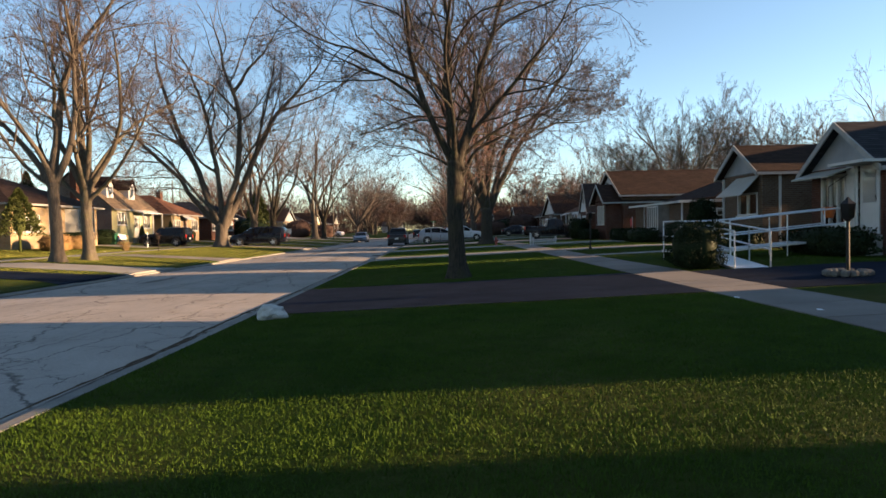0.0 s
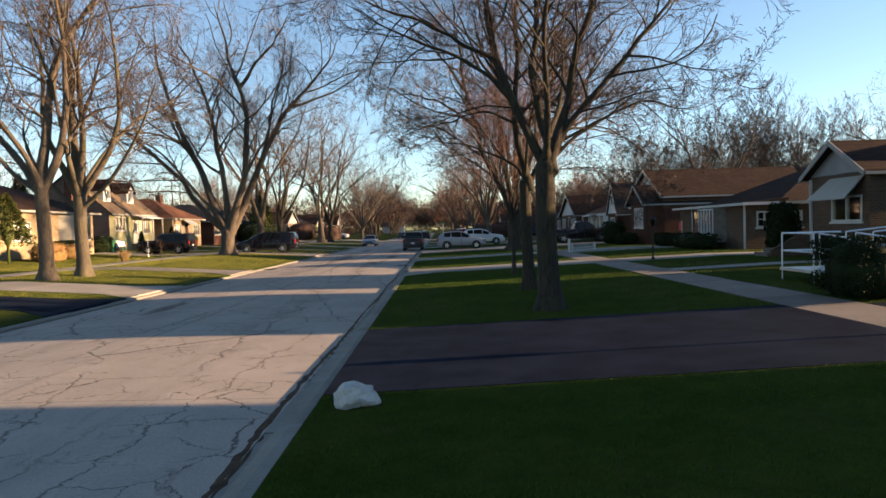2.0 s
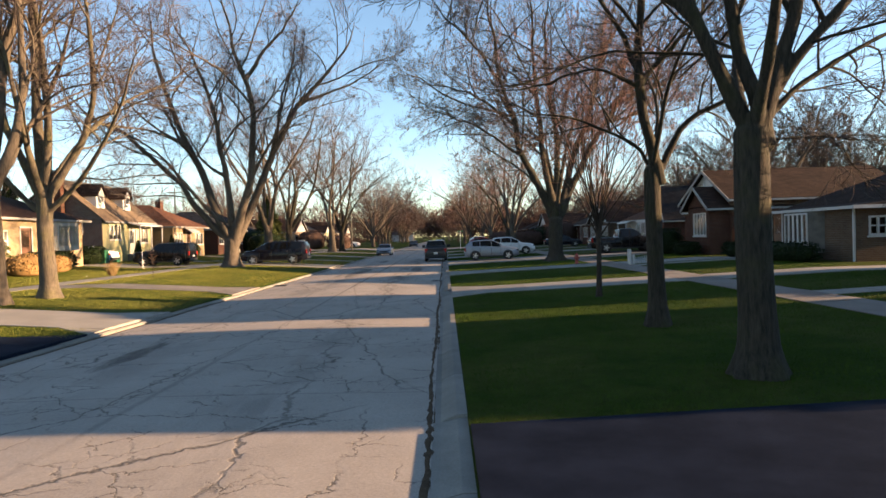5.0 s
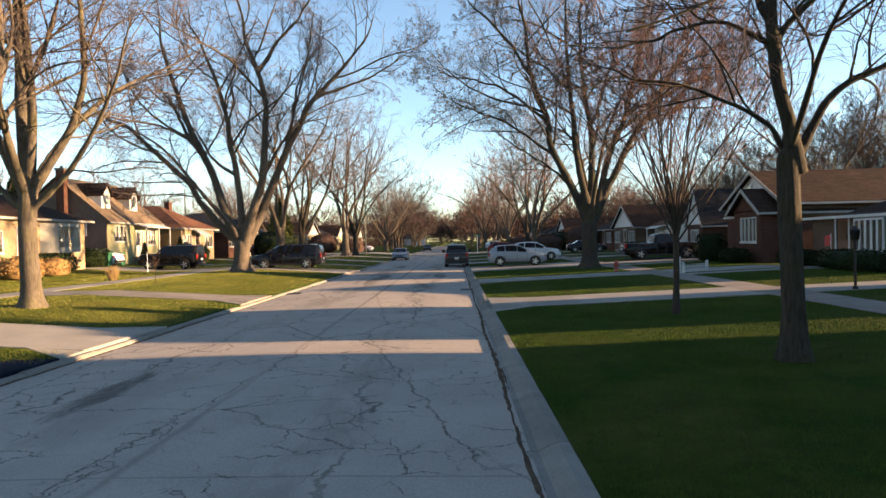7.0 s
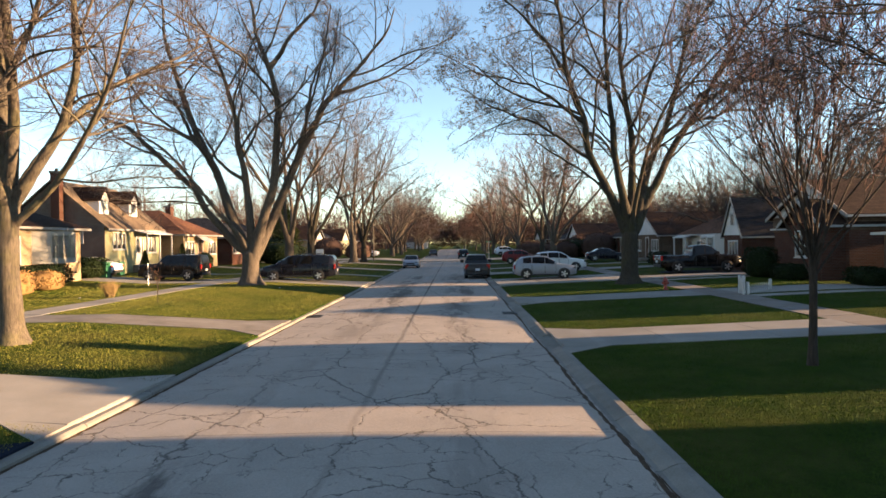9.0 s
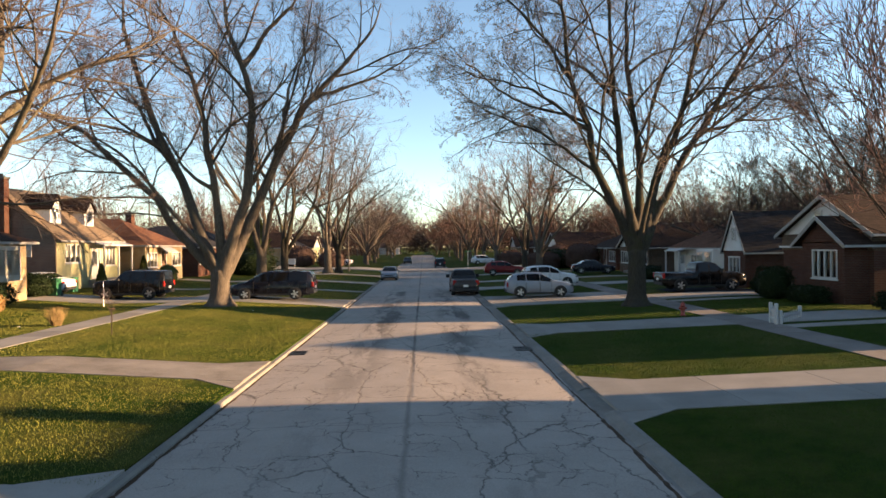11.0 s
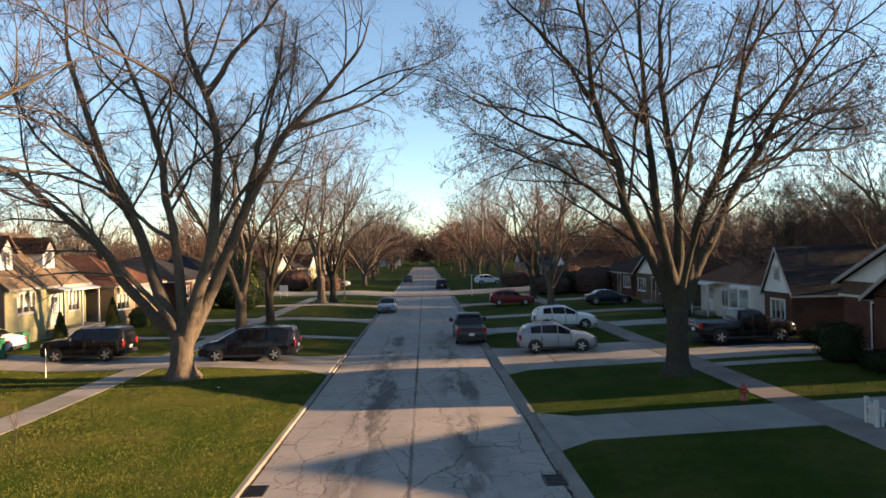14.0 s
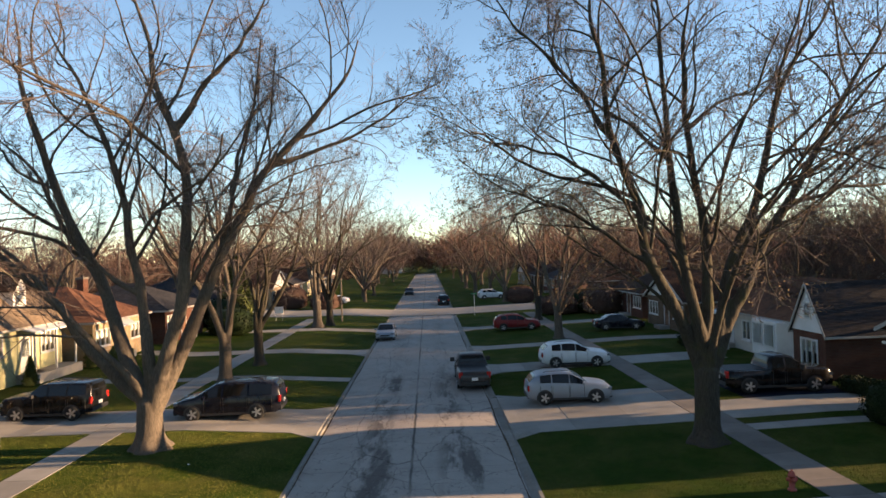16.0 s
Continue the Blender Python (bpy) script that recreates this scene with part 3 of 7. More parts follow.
def tree_meshes(seed, trunk_h, trunk_r, limbs, counts=(9, 7, 5, 4), up=0.05, spread=42, twig_mat=None, bark=None, buds=False, stem_up=0.03, ratios=(0.44, 0.47, 0.5, 0.52), twig_r=0.005, first=0.24, bends=(), far=False, voxel=0.0, rise_up=0.03):
    """A bare tree: trunk and limbs as one mesh, the twiggy crown as another.
    limbs: rows of direction, steepness, length, radius, start height, upward bend."""
    rng = np.random.default_rng(seed)
    hs = np.linspace(0, trunk_h, 9)
    P = np.stack([0.05 * trunk_h * 0.2 * np.sin(hs * 1.3 + seed), 0.04 * trunk_h * 0.2 * np.cos(hs * 1.1 + seed), hs], -1)
    P -= P[0]
    P[0, 2] = -0.25
    flare = 1 + 0.75 * np.exp(-np.maximum(hs, 0) / 0.22)
    R = trunk_r * flare * np.linspace(1.0, 0.95, 9)
    P = np.concatenate([P, P[-1:] + np.array([(0, 0, 0.16 * trunk_r), (0, 0, 0.5 * trunk_r), (0, 0, 0.75 * trunk_r)])])
    R = np.concatenate([R, R[-1:] * 0.9, R[-1:] * 0.55, R[-1:] * 0.1])
    hs = np.concatenate([hs, [99, 99, 99]])
    wood = [tubes(P[None], R[None], 8 if far else 14)]
    stem = (P, R)
    start = np.array([P[np.argmin(abs(hs - min(l[4], trunk_h)))] - np.array((0, 0, 0.45 * trunk_r)) for l in limbs])
    way = np.array([limb_way(l[0], l[1]) for l in limbs])
    length = np.array([l[2] for l in limbs], float)
    lines = []
    for i, l in enumerate(limbs):
        lines.append(run(rng, start[i:i + 1], way[i:i + 1], length[i:i + 1], 13, l[5] if len(l) > 5 else stem_up, 0.07))
    bends = sorted(bends, key=lambda l_: l_[4] >= 3.2)
    for az, legs, r, x0, z0 in bends:
        if z0 < 3.2:      # main limbs grow out of the trunk's side
            e_ = radians(legs[0][0])
            back = 1.5 * trunk_r
            x0, z0, legs = x0 - back * math.cos(e_), z0 - back * math.sin(e_), ((legs[0][0], back),) + tuple(legs)
        line, ln = bent(rng, az, legs, x0, z0)
        if z0 >= 3.2:     # side limbs start on the nearest main limb
            old = np.concatenate([l_[0] for l_ in lines[len(limbs):]])
            old = np.concatenate([old[:-1], (old[:-1] + old[1:]) / 2])
            line = line + old[np.argmin(np.linalg.norm(old - line[0], axis=1))] - line[0]
        lines.append(line[None])
        length = np.append(length, ln)
    P1 = np.concatenate(lines)
    R1 = np.array([l[3] for l in limbs] + [l[2] for l in bends])[:, None] * ((np.linspace(1, 0.0, 13)[None] ** 0.8 * 0.86 + 0.1) * (1 + 0.3 * np.exp(-np.arange(13) * 1.1))[None])
    fused = None
    if voxel:
        wood = []
        P1, R1 = smooth_line(P1, 4), smooth_line(R1[..., None], 4)[..., 0]
        fused = fused_wood(stem, P1, R1, voxel, bark or BARK, seed)
        wood.append(tubes(P1, R1 * 0.84, 8))
    else:
        wood.append(tubes(P1, R1, 5 if far else 9))
    P2, R2, L2 = spawn(rng, P1, R1, length, counts[0], 9, ratios[0], spread, up, 0.12, first, 0.0105)
    wood.append(tubes(P2, R2, 3 if far else 6))
    up = up + rise_up
    P3, R3, L3 = spawn(rng, P2, R2, L2, counts[1], 6, ratios[1], spread, up, 0.13, 0.12, 0.0085)
    crown = [tubes(P3, np.maximum(R3, twig_r), 3 if far else 4)]
    P4, R4, L4 = spawn(rng, P3, R3, L3, counts[2], 3, ratios[2], spread - 5, up, 0.1, 0.12, 0.009)
    crown.append(ribbons(P4, np.maximum(R4, twig_r)) if far else tubes(P4, np.maximum(R4, twig_r * 0.85), 3))
    if counts[3]:
        P5, R5, L5 = spawn(rng, P4, R4, L4, counts[3], 2, ratios[3], spread - 9, up, 0.08, 0.1, 0.009)
        crown.append(ribbons(P5, np.maximum(R5, twig_r * 0.85)))
    else:
        P5 = P4
    meshes = [raw_mesh("branching" if fused else "trunk", *join(wood), bark or BARK), raw_mesh("crown", *join(crown), twig_mat or TWIG)]
    if fused:
        meshes.insert(0, fused)
    if buds:
        tip = P5[:, -1]
        s = rng.uniform(0.018, 0.04, (len(tip), 1))
        d1, d2 = unit(rng.normal(0, 1, tip.shape)) * s, unit(rng.normal(0, 1, tip.shape)) * s
        v = np.stack([tip - d1, tip + d2, tip + d1, tip - d2], 1).reshape(-1, 3)
        meshes.append(raw_mesh("bud_haze", v, np.arange(len(v)).reshape(-1, 4), BUD))
    return meshes


def plant_tree(meshes, x, y, z, label, turn=0.0, size=1.0, group=""):
    t = root("tree", x, y, z, label, "tree", group, turn)
    t.scale = (size, size, size)
    for me in meshes:
        ob = new(me.name.split(".")[0], me)
        ob.parent = t
        if me.name.startswith(("crown", "bud_haze")):
            ob["kind"] = "stuff"
    return t


STREET_TREES = "bare trees along the street"
big_left = tree_meshes(3, 1.75, 0.47, [
    (75, 62, 12.0, 0.17, 1.9, 0.02), (262, 62, 11.0, 0.16, 1.9, 0.02)],
    counts=(10, 8, 7, 5), up=0.02, spread=44, first=0.3, voxel=0.035, bends=[
        (4, ((138, 1.5), (121, 3.4), (133, 1.8), (142, 2.4), (150, 2.4), (120, 2.5)), 0.24, -0.33, 2.1),
        (-6, ((118, 0.8), (105, 3.0), (116, 2.9), (111, 2.6), (104, 2.2), (109, 1.6), (90, 3.0)), 0.31, -0.25, 2.0),
        (-6, ((132, 2.0), (110, 2.5), (140, 2.5)), 0.14, -2.3, 7.4),
        (8, ((97, 4.1), (90, 3.3), (104, 2.3), (100, 2.2), (119, 3.0)), 0.25, 0.0, 2.0),
        (8, ((150, 1.4), (120, 2.2), (135, 2.4)), 0.11, -0.4, 6.0),
        (-5, ((77, 5.0), (85, 4.4), (112, 2.4), (109, 1.9), (105, 3.1)), 0.29, 0.25, 2.0),
        (-5, ((54, 2.6), (45, 2.2), (60, 2.0)), 0.15, 1.25, 11.7),
        (6, ((65, 3.1), (60, 2.7), (60, 2.7), (50, 2.5), (46, 2.7), (60, 2.5)), 0.31, 0.3, 1.9),
        (6, ((13, 1.8), (19, 2.4), (34, 1.6), (25, 1.5)), 0.11, 5.2, 10.2),
        (6, ((80, 2.4), (75, 2.6), (60, 2.0)), 0.15, 3.4, 7.0)])
plant_tree(big_left, -13.95, 54.1, 0.355, "huge bare tree with low spreading limbs on a lawn", group=STREET_TREES)
big_right = tree_meshes(11, 2.6, 0.44, [
    (80, 58, 12.0, 0.16, 2.9, 0.01), (275, 64, 11.0, 0.15, 2.8, 0.01)],
    counts=(13, 8, 6, 4), up=0.015, spread=44, first=0.26, voxel=0.035, bark=BARK_MOSS, twig_mat=TWIG, buds=True, bends=[
        (5, ((112, 4.6), (102, 3.2), (103, 3.2), (95, 5.0)), 0.25, -0.1, 2.7),
        (5, ((140, 2.0), (154, 2.0), (173, 2.4), (150, 2.0)), 0.10, -2.0, 8.2),
        (5, ((141, 1.7), (144, 2.2), (171, 1.7), (150, 2.5)), 0.10, -1.5, 6.6),
        (5, ((125, 2.4), (135, 2.6), (120, 3.0)), 0.11, -2.9, 11.5),
        (-8, ((100, 5.0), (93, 4.1), (95, 5.5)), 0.24, -0.05, 2.8),
        (-8, ((135, 2.2), (145, 2.4), (130, 3.0)), 0.10, -1.1, 10.0),
        (10, ((88, 4.6), (93, 4.1), (92, 5.5)), 0.24, 0.1, 2.9),
        (10, ((39, 1.9), (15, 1.5), (40, 2.0)), 0.09, -0.1, 11.2),
        (-6, ((75, 4.2), (74, 2.8), (74, 2.8), (59, 5.0)), 0.25, 0.2, 2.8),
        (7, ((66, 4.6), (52, 2.6), (59, 2.9), (60, 5.0)), 0.26, 0.2, 2.7),
        (7, ((13, 2.4), (3, 2.6), (20, 2.0)), 0.10, 3.0, 8.5),
        (7, ((24, 2.4), (9, 2.1), (25, 2.0)), 0.10, 3.8, 9.6),
        (0, ((128, 2.6), (153, 1.9), (140, 2.5)), 0.10, -0.7, 4.2)])
plant_tree(big_right, 6.7, 52.6, 0.21, "huge bare mossy tree with budding twigs on a lawn", group=STREET_TREES)
near_a = tree_meshes(21, 3.0, 0.215, [
    (80, 55, 6.5, 0.08, 3.0, 0.02), (265, 60, 6.0, 0.075, 3.0, 0.02)],
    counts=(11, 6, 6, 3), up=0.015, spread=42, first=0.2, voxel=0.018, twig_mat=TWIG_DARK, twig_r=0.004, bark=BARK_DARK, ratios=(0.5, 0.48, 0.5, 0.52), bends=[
        (6, ((117, 1.2), (110, 1.0), (94, 1.4), (96, 3.2)), 0.105, -0.02, 3.0),
        (-10, ((106, 1.2), (89, 1.7), (92, 3.6)), 0.10, 0.03, 3.1),
        (8, ((76, 1.1), (80, 1.2), (62, 0.9), (76, 3.0)), 0.11, 0.06, 3.05),
        (-4, ((56, 1.6), (53, 1.0), (48, 0.9), (58, 1.8)), 0.085, 0.08, 3.15),
        (-4, ((-1, 0.6), (-18, 0.6), (-11, 0.7), (10, 0.5)), 0.03, 1.4, 5.4),
        (5, ((44, 0.7), (29, 0.8), (21, 0.8), (-15, 0.9), (10, 0.4)), 0.05, 0.1, 3.1),
        (5, ((3, 0.7), (-9, 0.5), (5, 1.0)), 0.02, 0.1, 2.9),
        (-12, ((140, 1.4), (158, 1.4), (150, 1.6)), 0.055, -0.6, 4.2),
        (6, ((150, 1.5), (165, 1.4), (140, 1.6)), 0.05, -0.8, 5.2)])
plant_tree(near_a, 3.63, 20.95, 0.115, "bare street tree with a forked grey-brown trunk", group=STREET_TREES)
near_b = tree_meshes(33, 2.95, 0.158, [
    (265, 56, 4.6, 0.05, 2.9, 0.03), (80, 46, 4.6, 0.055, 2.9, 0.02)],
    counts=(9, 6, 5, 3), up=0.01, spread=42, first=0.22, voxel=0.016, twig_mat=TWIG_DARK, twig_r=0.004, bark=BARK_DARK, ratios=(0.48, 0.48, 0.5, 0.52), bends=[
        (6, ((102, 1.0), (94, 0.9), (85, 0.7), (92, 1.6), (86, 3.0)), 0.112, 0.03, 2.9),
        (-5, ((57, 0.7), (48, 0.5), (27, 0.5), (29, 0.7), (40, 2.0)), 0.07, 0.06, 2.9),
        (-5, ((83, 0.7), (64, 0.6), (75, 1.0)), 0.02, 0.8, 3.9),
        (8, ((127, 0.5), (159, 0.5), (163, 0.5), (174, 0.6), (165, 1.4)), 0.045, -0.05, 3.0),
        (6, ((147, 0.4), (162, 0.5), (188, 0.5), (200, 0.5), (175, 1.2)), 0.04, -0.28, 4.6),
        (6, ((110, 0.5), (115, 0.9), (105, 2.2)), 0.055, -0.3, 4.7),
        (6, ((57, 0.5), (48, 0.6), (55, 2.4)), 0.055, -0.1, 4.6),
        (6, ((60, 1.2), (50, 1.6), (60, 1.4)), 0.05, -0.2, 6.2)])
plant_tree(near_b, 3.8, 25.15, 0.12, "bare slim street tree with a dark trunk", group=STREET_TREES)
vase = [(a * 360 / 26 + 9 * math.sin(a * 5), 58 + 25 * ((a * 7) % 5) / 5, 4.6 + 1.1 * ((a * 3) % 4) / 4, 0.021, 1.75 + 0.12 * (a % 4), 0.025) for a in range(26)]
young = tree_meshes(44, 2.2, 0.07, vase, counts=(7, 5, 4, 0), up=0.07, spread=24, bark=BARK_RED, twig_mat=TWIG_RED, ratios=(0.45, 0.5, 0.5, 0.5), twig_r=0.005)
plant_tree(young, 4.05, 30.75, 0.13, "young vase-shaped bare tree with reddish upright stems", group=STREET_TREES)
left_a = tree_meshes(52, 3.2, 0.245, [
    (120, 84, 11.0, 0.20, 3.6, 0.0), (176, 58, 9.5, 0.15, 3.2, 0.03), (5, 55, 9.0, 0.14, 3.4, 0.03), (170, 35, 7.0, 0.10, 2.9, 0.03), (-5, 34, 7.0, 0.10, 3.0, 0.04),
    (80, 60, 8.5, 0.12, 3.6, 0.02), (262, 58, 8.0, 0.12, 3.6, 0.02), (30, 75, 10.0, 0.15, 3.6, 0.0)],
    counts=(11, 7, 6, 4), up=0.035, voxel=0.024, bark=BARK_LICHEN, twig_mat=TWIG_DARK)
plant_tree(left_a, -13.0, 33.6, 0.31, "tall bare tree with a smooth sunlit trunk on a lawn", group=STREET_TREES)
left_b = tree_meshes(57, 3.3, 0.235, [
    (100, 86, 11.0, 0.20, 4.0, 0.0), (170, 62, 9.5, 0.15, 3.5, 0.02), (8, 60, 9.5, 0.15, 3.8, 0.02), (190, 40, 7.5, 0.10, 3.3, 0.03), (80, 55, 8.0, 0.11, 4.0, 0.02), (265, 60, 8.0, 0.12, 4.0, 0.02)],
    counts=(11, 7, 6, 4), up=0.035, voxel=0.024, twig_mat=TWIG_DARK)
plant_tree(left_b, -13.2, 31.5, 0.33, "tall bare tree with a grey trunk on a lawn", group=STREET_TREES)


def round_tree(seed, trunk_h, trunk_r, height, n, counts, el=(58, 84), **more):
    rng = random.Random(seed)
    limbs = [(k * 360 / n + rng.uniform(-20, 20), rng.uniform(*el), height * rng.uniform(0.7, 0.9), trunk_r * rng.uniform(0.42, 0.58), trunk_h * rng.uniform(0.8, 1.0), rng.uniform(-0.02, 0.03)) for k in range(n)]
    return tree_meshes(seed, trunk_h, trunk_r, limbs, counts=counts, **more)


mid_a = round_tree(61, 2.2, 0.36, 16.0, 5, (9, 7, 5, 3), el=(66, 82), voxel=0.045)
mid_b = round_tree(67, 2.6, 0.34, 15.0, 6, (8, 7, 5, 3), el=(60, 84), voxel=0.045, bark=BARK_MOSS)
mid_c = round_tree(71, 2.0, 0.30, 14.0, 7, (8, 6, 5, 3), el=(50, 84), twig_mat=TWIG_RED)
far_a = round_tree(81, 2.0, 0.30, 15.0, 6, (7, 6, 5, 0), el=(48, 84), twig_mat=TWIG_RED, twig_r=0.013, far=True)
yard_a = round_tree(83, 1.8, 0.28, 14.0, 8, (7, 6, 6, 0), el=(40, 84), twig_mat=TWIG, twig_r=0.008, spread=34, far=True)
yard_b = round_tree(84, 2.0, 0.28, 14.0, 7, (7, 6, 6, 0), el=(46, 84), twig_mat=TWIG_RED, twig_r=0.008, spread=34, far=True)
sky_a = round_tree(91, 2.0, 0.30, 15.0, 6, (5, 5, 5, 0), el=(42, 84), twig_mat=TWIG_RED, twig_r=0.022, far=True)
far_b = round_tree(87, 2.2, 0.32, 15.0, 6, (7, 6, 5, 0), el=(46, 84), twig_mat=TWIG, twig_r=0.013, far=True)
plant_tree(mid_a, -15.0, 66.3, 0.355, "bare tree with steep forked stems on a lawn", group=STREET_TREES, turn=20)
plant_tree(mid_b, -14.7, 72.5, 0.355, "bare tree with a pale leaning trunk on a lawn", group=STREET_TREES, turn=140, size=0.9)
plant_tree(mid_a, -14.6, 94.4, 0.355, "bare dark-trunked tree near the street corner", group=STREET_TREES, turn=200, size=1.2)
plant_tree(mid_b, -13.6, 96.0, 0.355, "bare dark-trunked tree near the street corner", group=STREET_TREES, turn=75, size=1.0)
plant_tree(mid_c, 7.2, 81.0, 0.23, "bare reddish tree beside a parked red car", group=STREET_TREES, turn=30, size=1.1)
plant_tree(mid_b, 8.0, 95.0, 0.25, "bare street tree near the corner", group=STREET_TREES, turn=250, size=0.95)
ALLEY = "bare trees farther down the street"
rng = random.Random(5)
for k in range(12):
    y = 119 + 14 * k + rng.uniform(-5, 5)
    plant_tree((yard_b, far_a)[k % 2], 5.5 + rng.uniform(-1.5, 3.5), y, 0.15, "bare reddish street tree in the distance", turn=rng.uniform(0, 360), size=rng.uniform(0.75, 1.0) * (1.3 if k < 6 else 1.1), group=ALLEY)
    plant_tree((yard_a, far_b)[k % 2], -13.5 + rng.uniform(-3.5, 1.5), y + rng.uniform(2, 10), 0.3, "bare street tree in the distance", turn=rng.uniform(0, 360), size=rng.uniform(0.75, 1.0) * (1.3 if k < 6 else 1.1), group=ALLEY)
YARD = "bare trees behind the houses"
crown_a = round_tree(101, 2.4, 0.33, 12.0, 10, (9, 8, 7, 4), el=(38, 84), twig_mat=TWIG_DARK, spread=38, twig_r=0.007, rise_up=0.05)
crown_b = round_tree(103, 2.0, 0.30, 11.5, 10, (9, 8, 7, 4), el=(30, 82), twig_mat=TWIG_DARK, spread=36, twig_r=0.007, rise_up=0.05)
for k, (x, y, size) in enumerate(((24.6, 63.5, 0.98), (33.2, 69.5, 1.0), (38.5, 70.5, 0.92), (22.5, 72.5, 0.8))):
    plant_tree((crown_a, crown_b)[k % 2], x, y, rise(x), "wide rounded bare tree behind the house roofs", turn=70 * k + 15, size=size, group=YARD)
spots = [(45, 60), (52, 72), (46, 76), (30, 79), (58, 64), (44, 92), (56, 96), (26, 84), (33, 94), (24, 106), (29, 76), (-38, 64), (-42, 58), (-36, 100), (42, 78), (36, 88), (30, 100), (47, 66), (52, 86), (47, 104), (60, 120), (38, 128), (55, 140), (28, 120), (70, 100),
         (-44, 92), (-48, 110), (-40, 126), (-52, 76), (-60, 130), (-36, 140), (-70, 104), (-46, 150), (-78, 80), (-66, 66), (34, 150), (-30, 116), (24, 138), (66, 160), (-80, 150)]
for k, (x, y) in enumerate(spots):
    plant_tree((yard_a, yard_b)[k % 2], x, y, rise(x), "bare tree rising behind the house roofs", turn=47 * k, size=(0.8 if k < 3 else 0.62 if k < 14 else 0.9) + 0.25 * ((k * 7) % 5) / 5, group=YARD)
WOODS = "bare trees on the skyline"
rng = random.Random(21)
for k in range(30):
    x, y = -150 + 300 * ((k * 0.618) % 1), 165 + 120 * ((k * 0.377) % 1)
    if -22 < x < 12:
        y = 262 + 12 * (k % 5)
        x = x * 1.0 if not -8.5 < x < 0.5 else x + 12
    plant_tree(sky_a, x, y, rise(x), "bare reddish tree on the skyline", turn=rng.uniform(0, 360), size=rng.uniform(0.85, 1.15), group=WOODS)


# ---------- far woods closing the view ----------
def far_woods():
    """Crowns of twigs far off: the yards and street beyond the corner and all round the horizon."""
    rng = np.random.default_rng(77)
    vs = []

    def crown(x, y, low, h, r, n, long, thin):
        """Slivers standing outwards in a rounded crown between low and h."""
        d = unit(rng.normal(0, 1, (n, 3))) * rng.uniform(0.2, 1.0, (n, 1)) ** 0.7
        mid, half = (low + h) / 2, (h - low) / 2
        c = np.array((x, y, 0.25)) + np.stack([d[:, 0] * r, d[:, 1] * r, mid + d[:, 2] * half], -1)
        a_ = unit(rng.normal(0, 0.7, (n, 3)) + d + np.array((0, 0, 0.9)))
        b_ = unit(np.cross(a_, rng.normal(0, 1, (n, 3))))
        ln = long * rng.uniform(0.6, 1.3, (n, 1))
        vs.append(np.stack([c - a_ * ln, c + b_ * thin * ln, c + a_ * ln, c - b_ * thin * ln], 1).reshape(-1, 3))

    for k in range(330):      # the horizon ahead
        crown(rng.uniform(-330, 330), rng.uniform(296, 400), 0.0, rng.uniform(10, 17), rng.uniform(4, 7), 110, 1.5, 0.1)
    for k in range(110):      # the end of the street
        crown(rng.uniform(-40, 34), rng.uniform(294, 325), 0.0, rng.uniform(11, 18), rng.uniform(4, 6), 130, 1.4, 0.09)
    for k in range(230):      # far to both sides
        s = 1 if k % 2 else -1
        crown(s * rng.uniform(110, 260), rng.uniform(-60, 330), 0.0, rng.uniform(7, 14), rng.uniform(4, 7), 90, 1.2, 0.11)
    for k in range(420):      # blocks beyond the corner
        s = 1 if k % 2 else -1
        x, y = s * rng.uniform(17, 95) - 4, rng.uniform(150, 292)
        h = rng.uniform(8, 15) if k % 4 else rng.uniform(2.5, 4)
        crown(x, y, 0.0 if h < 5 else 2.0, h, rng.uniform(3, 6), 130, 1.0, 0.08)
    for k in range(120):      # yards just across the side street
        s = 1 if k % 3 else -1
        x, y = s * rng.uniform(30, 98) - 4, rng.uniform(119, 150)
        crown(x, y, 1.5, rng.uniform(8, 14.5), rng.uniform(3.5, 5.5), 380, 0.7, 0.05)
    for k in range(46):       # street trees arching over the far carriageway
        s = 1 if k % 2 else -1
        y = 150 + 3.1 * k
        crown(-4 + s * rng.uniform(7.5, 10.5), y, 3.2, rng.uniform(12, 16), rng.uniform(5.0, 6.8), 420, 0.75, 0.05)
    for k in range(150):      # low thickets in the back yards
        x, y = rng.uniform(30, 85), rng.uniform(52, 118)
        h = min(rng.uniform(3, 9), 0.115 * (x - 4), 3.5 if 52 < y < 64 else 99)
        crown(x, y, 0.0, h, rng.uniform(3, 6), 260, 0.55, 0.05)
    for k in range(70):       # tall back-yard crowns beyond the pale tower house
        x, y = rng.uniform(24, 66), rng.uniform(76, 112)
        crown(x, y, 1.0 if k % 3 else 0.0, rng.uniform(8, 13) if k % 3 else rng.uniform(3.5, 6.5), rng.uniform(2.5, 4.5), 620, 0.42, 0.035)
    v = np.concatenate(vs)
    ob = new("distant_woods", raw_mesh("distant_woods", v, np.arange(len(v)).reshape(-1, 4), TWIG_FAR, False))
    tagged(ob, "distant reddish-brown bare woods along the horizon", "woods", kind="stuff")


far_woods()

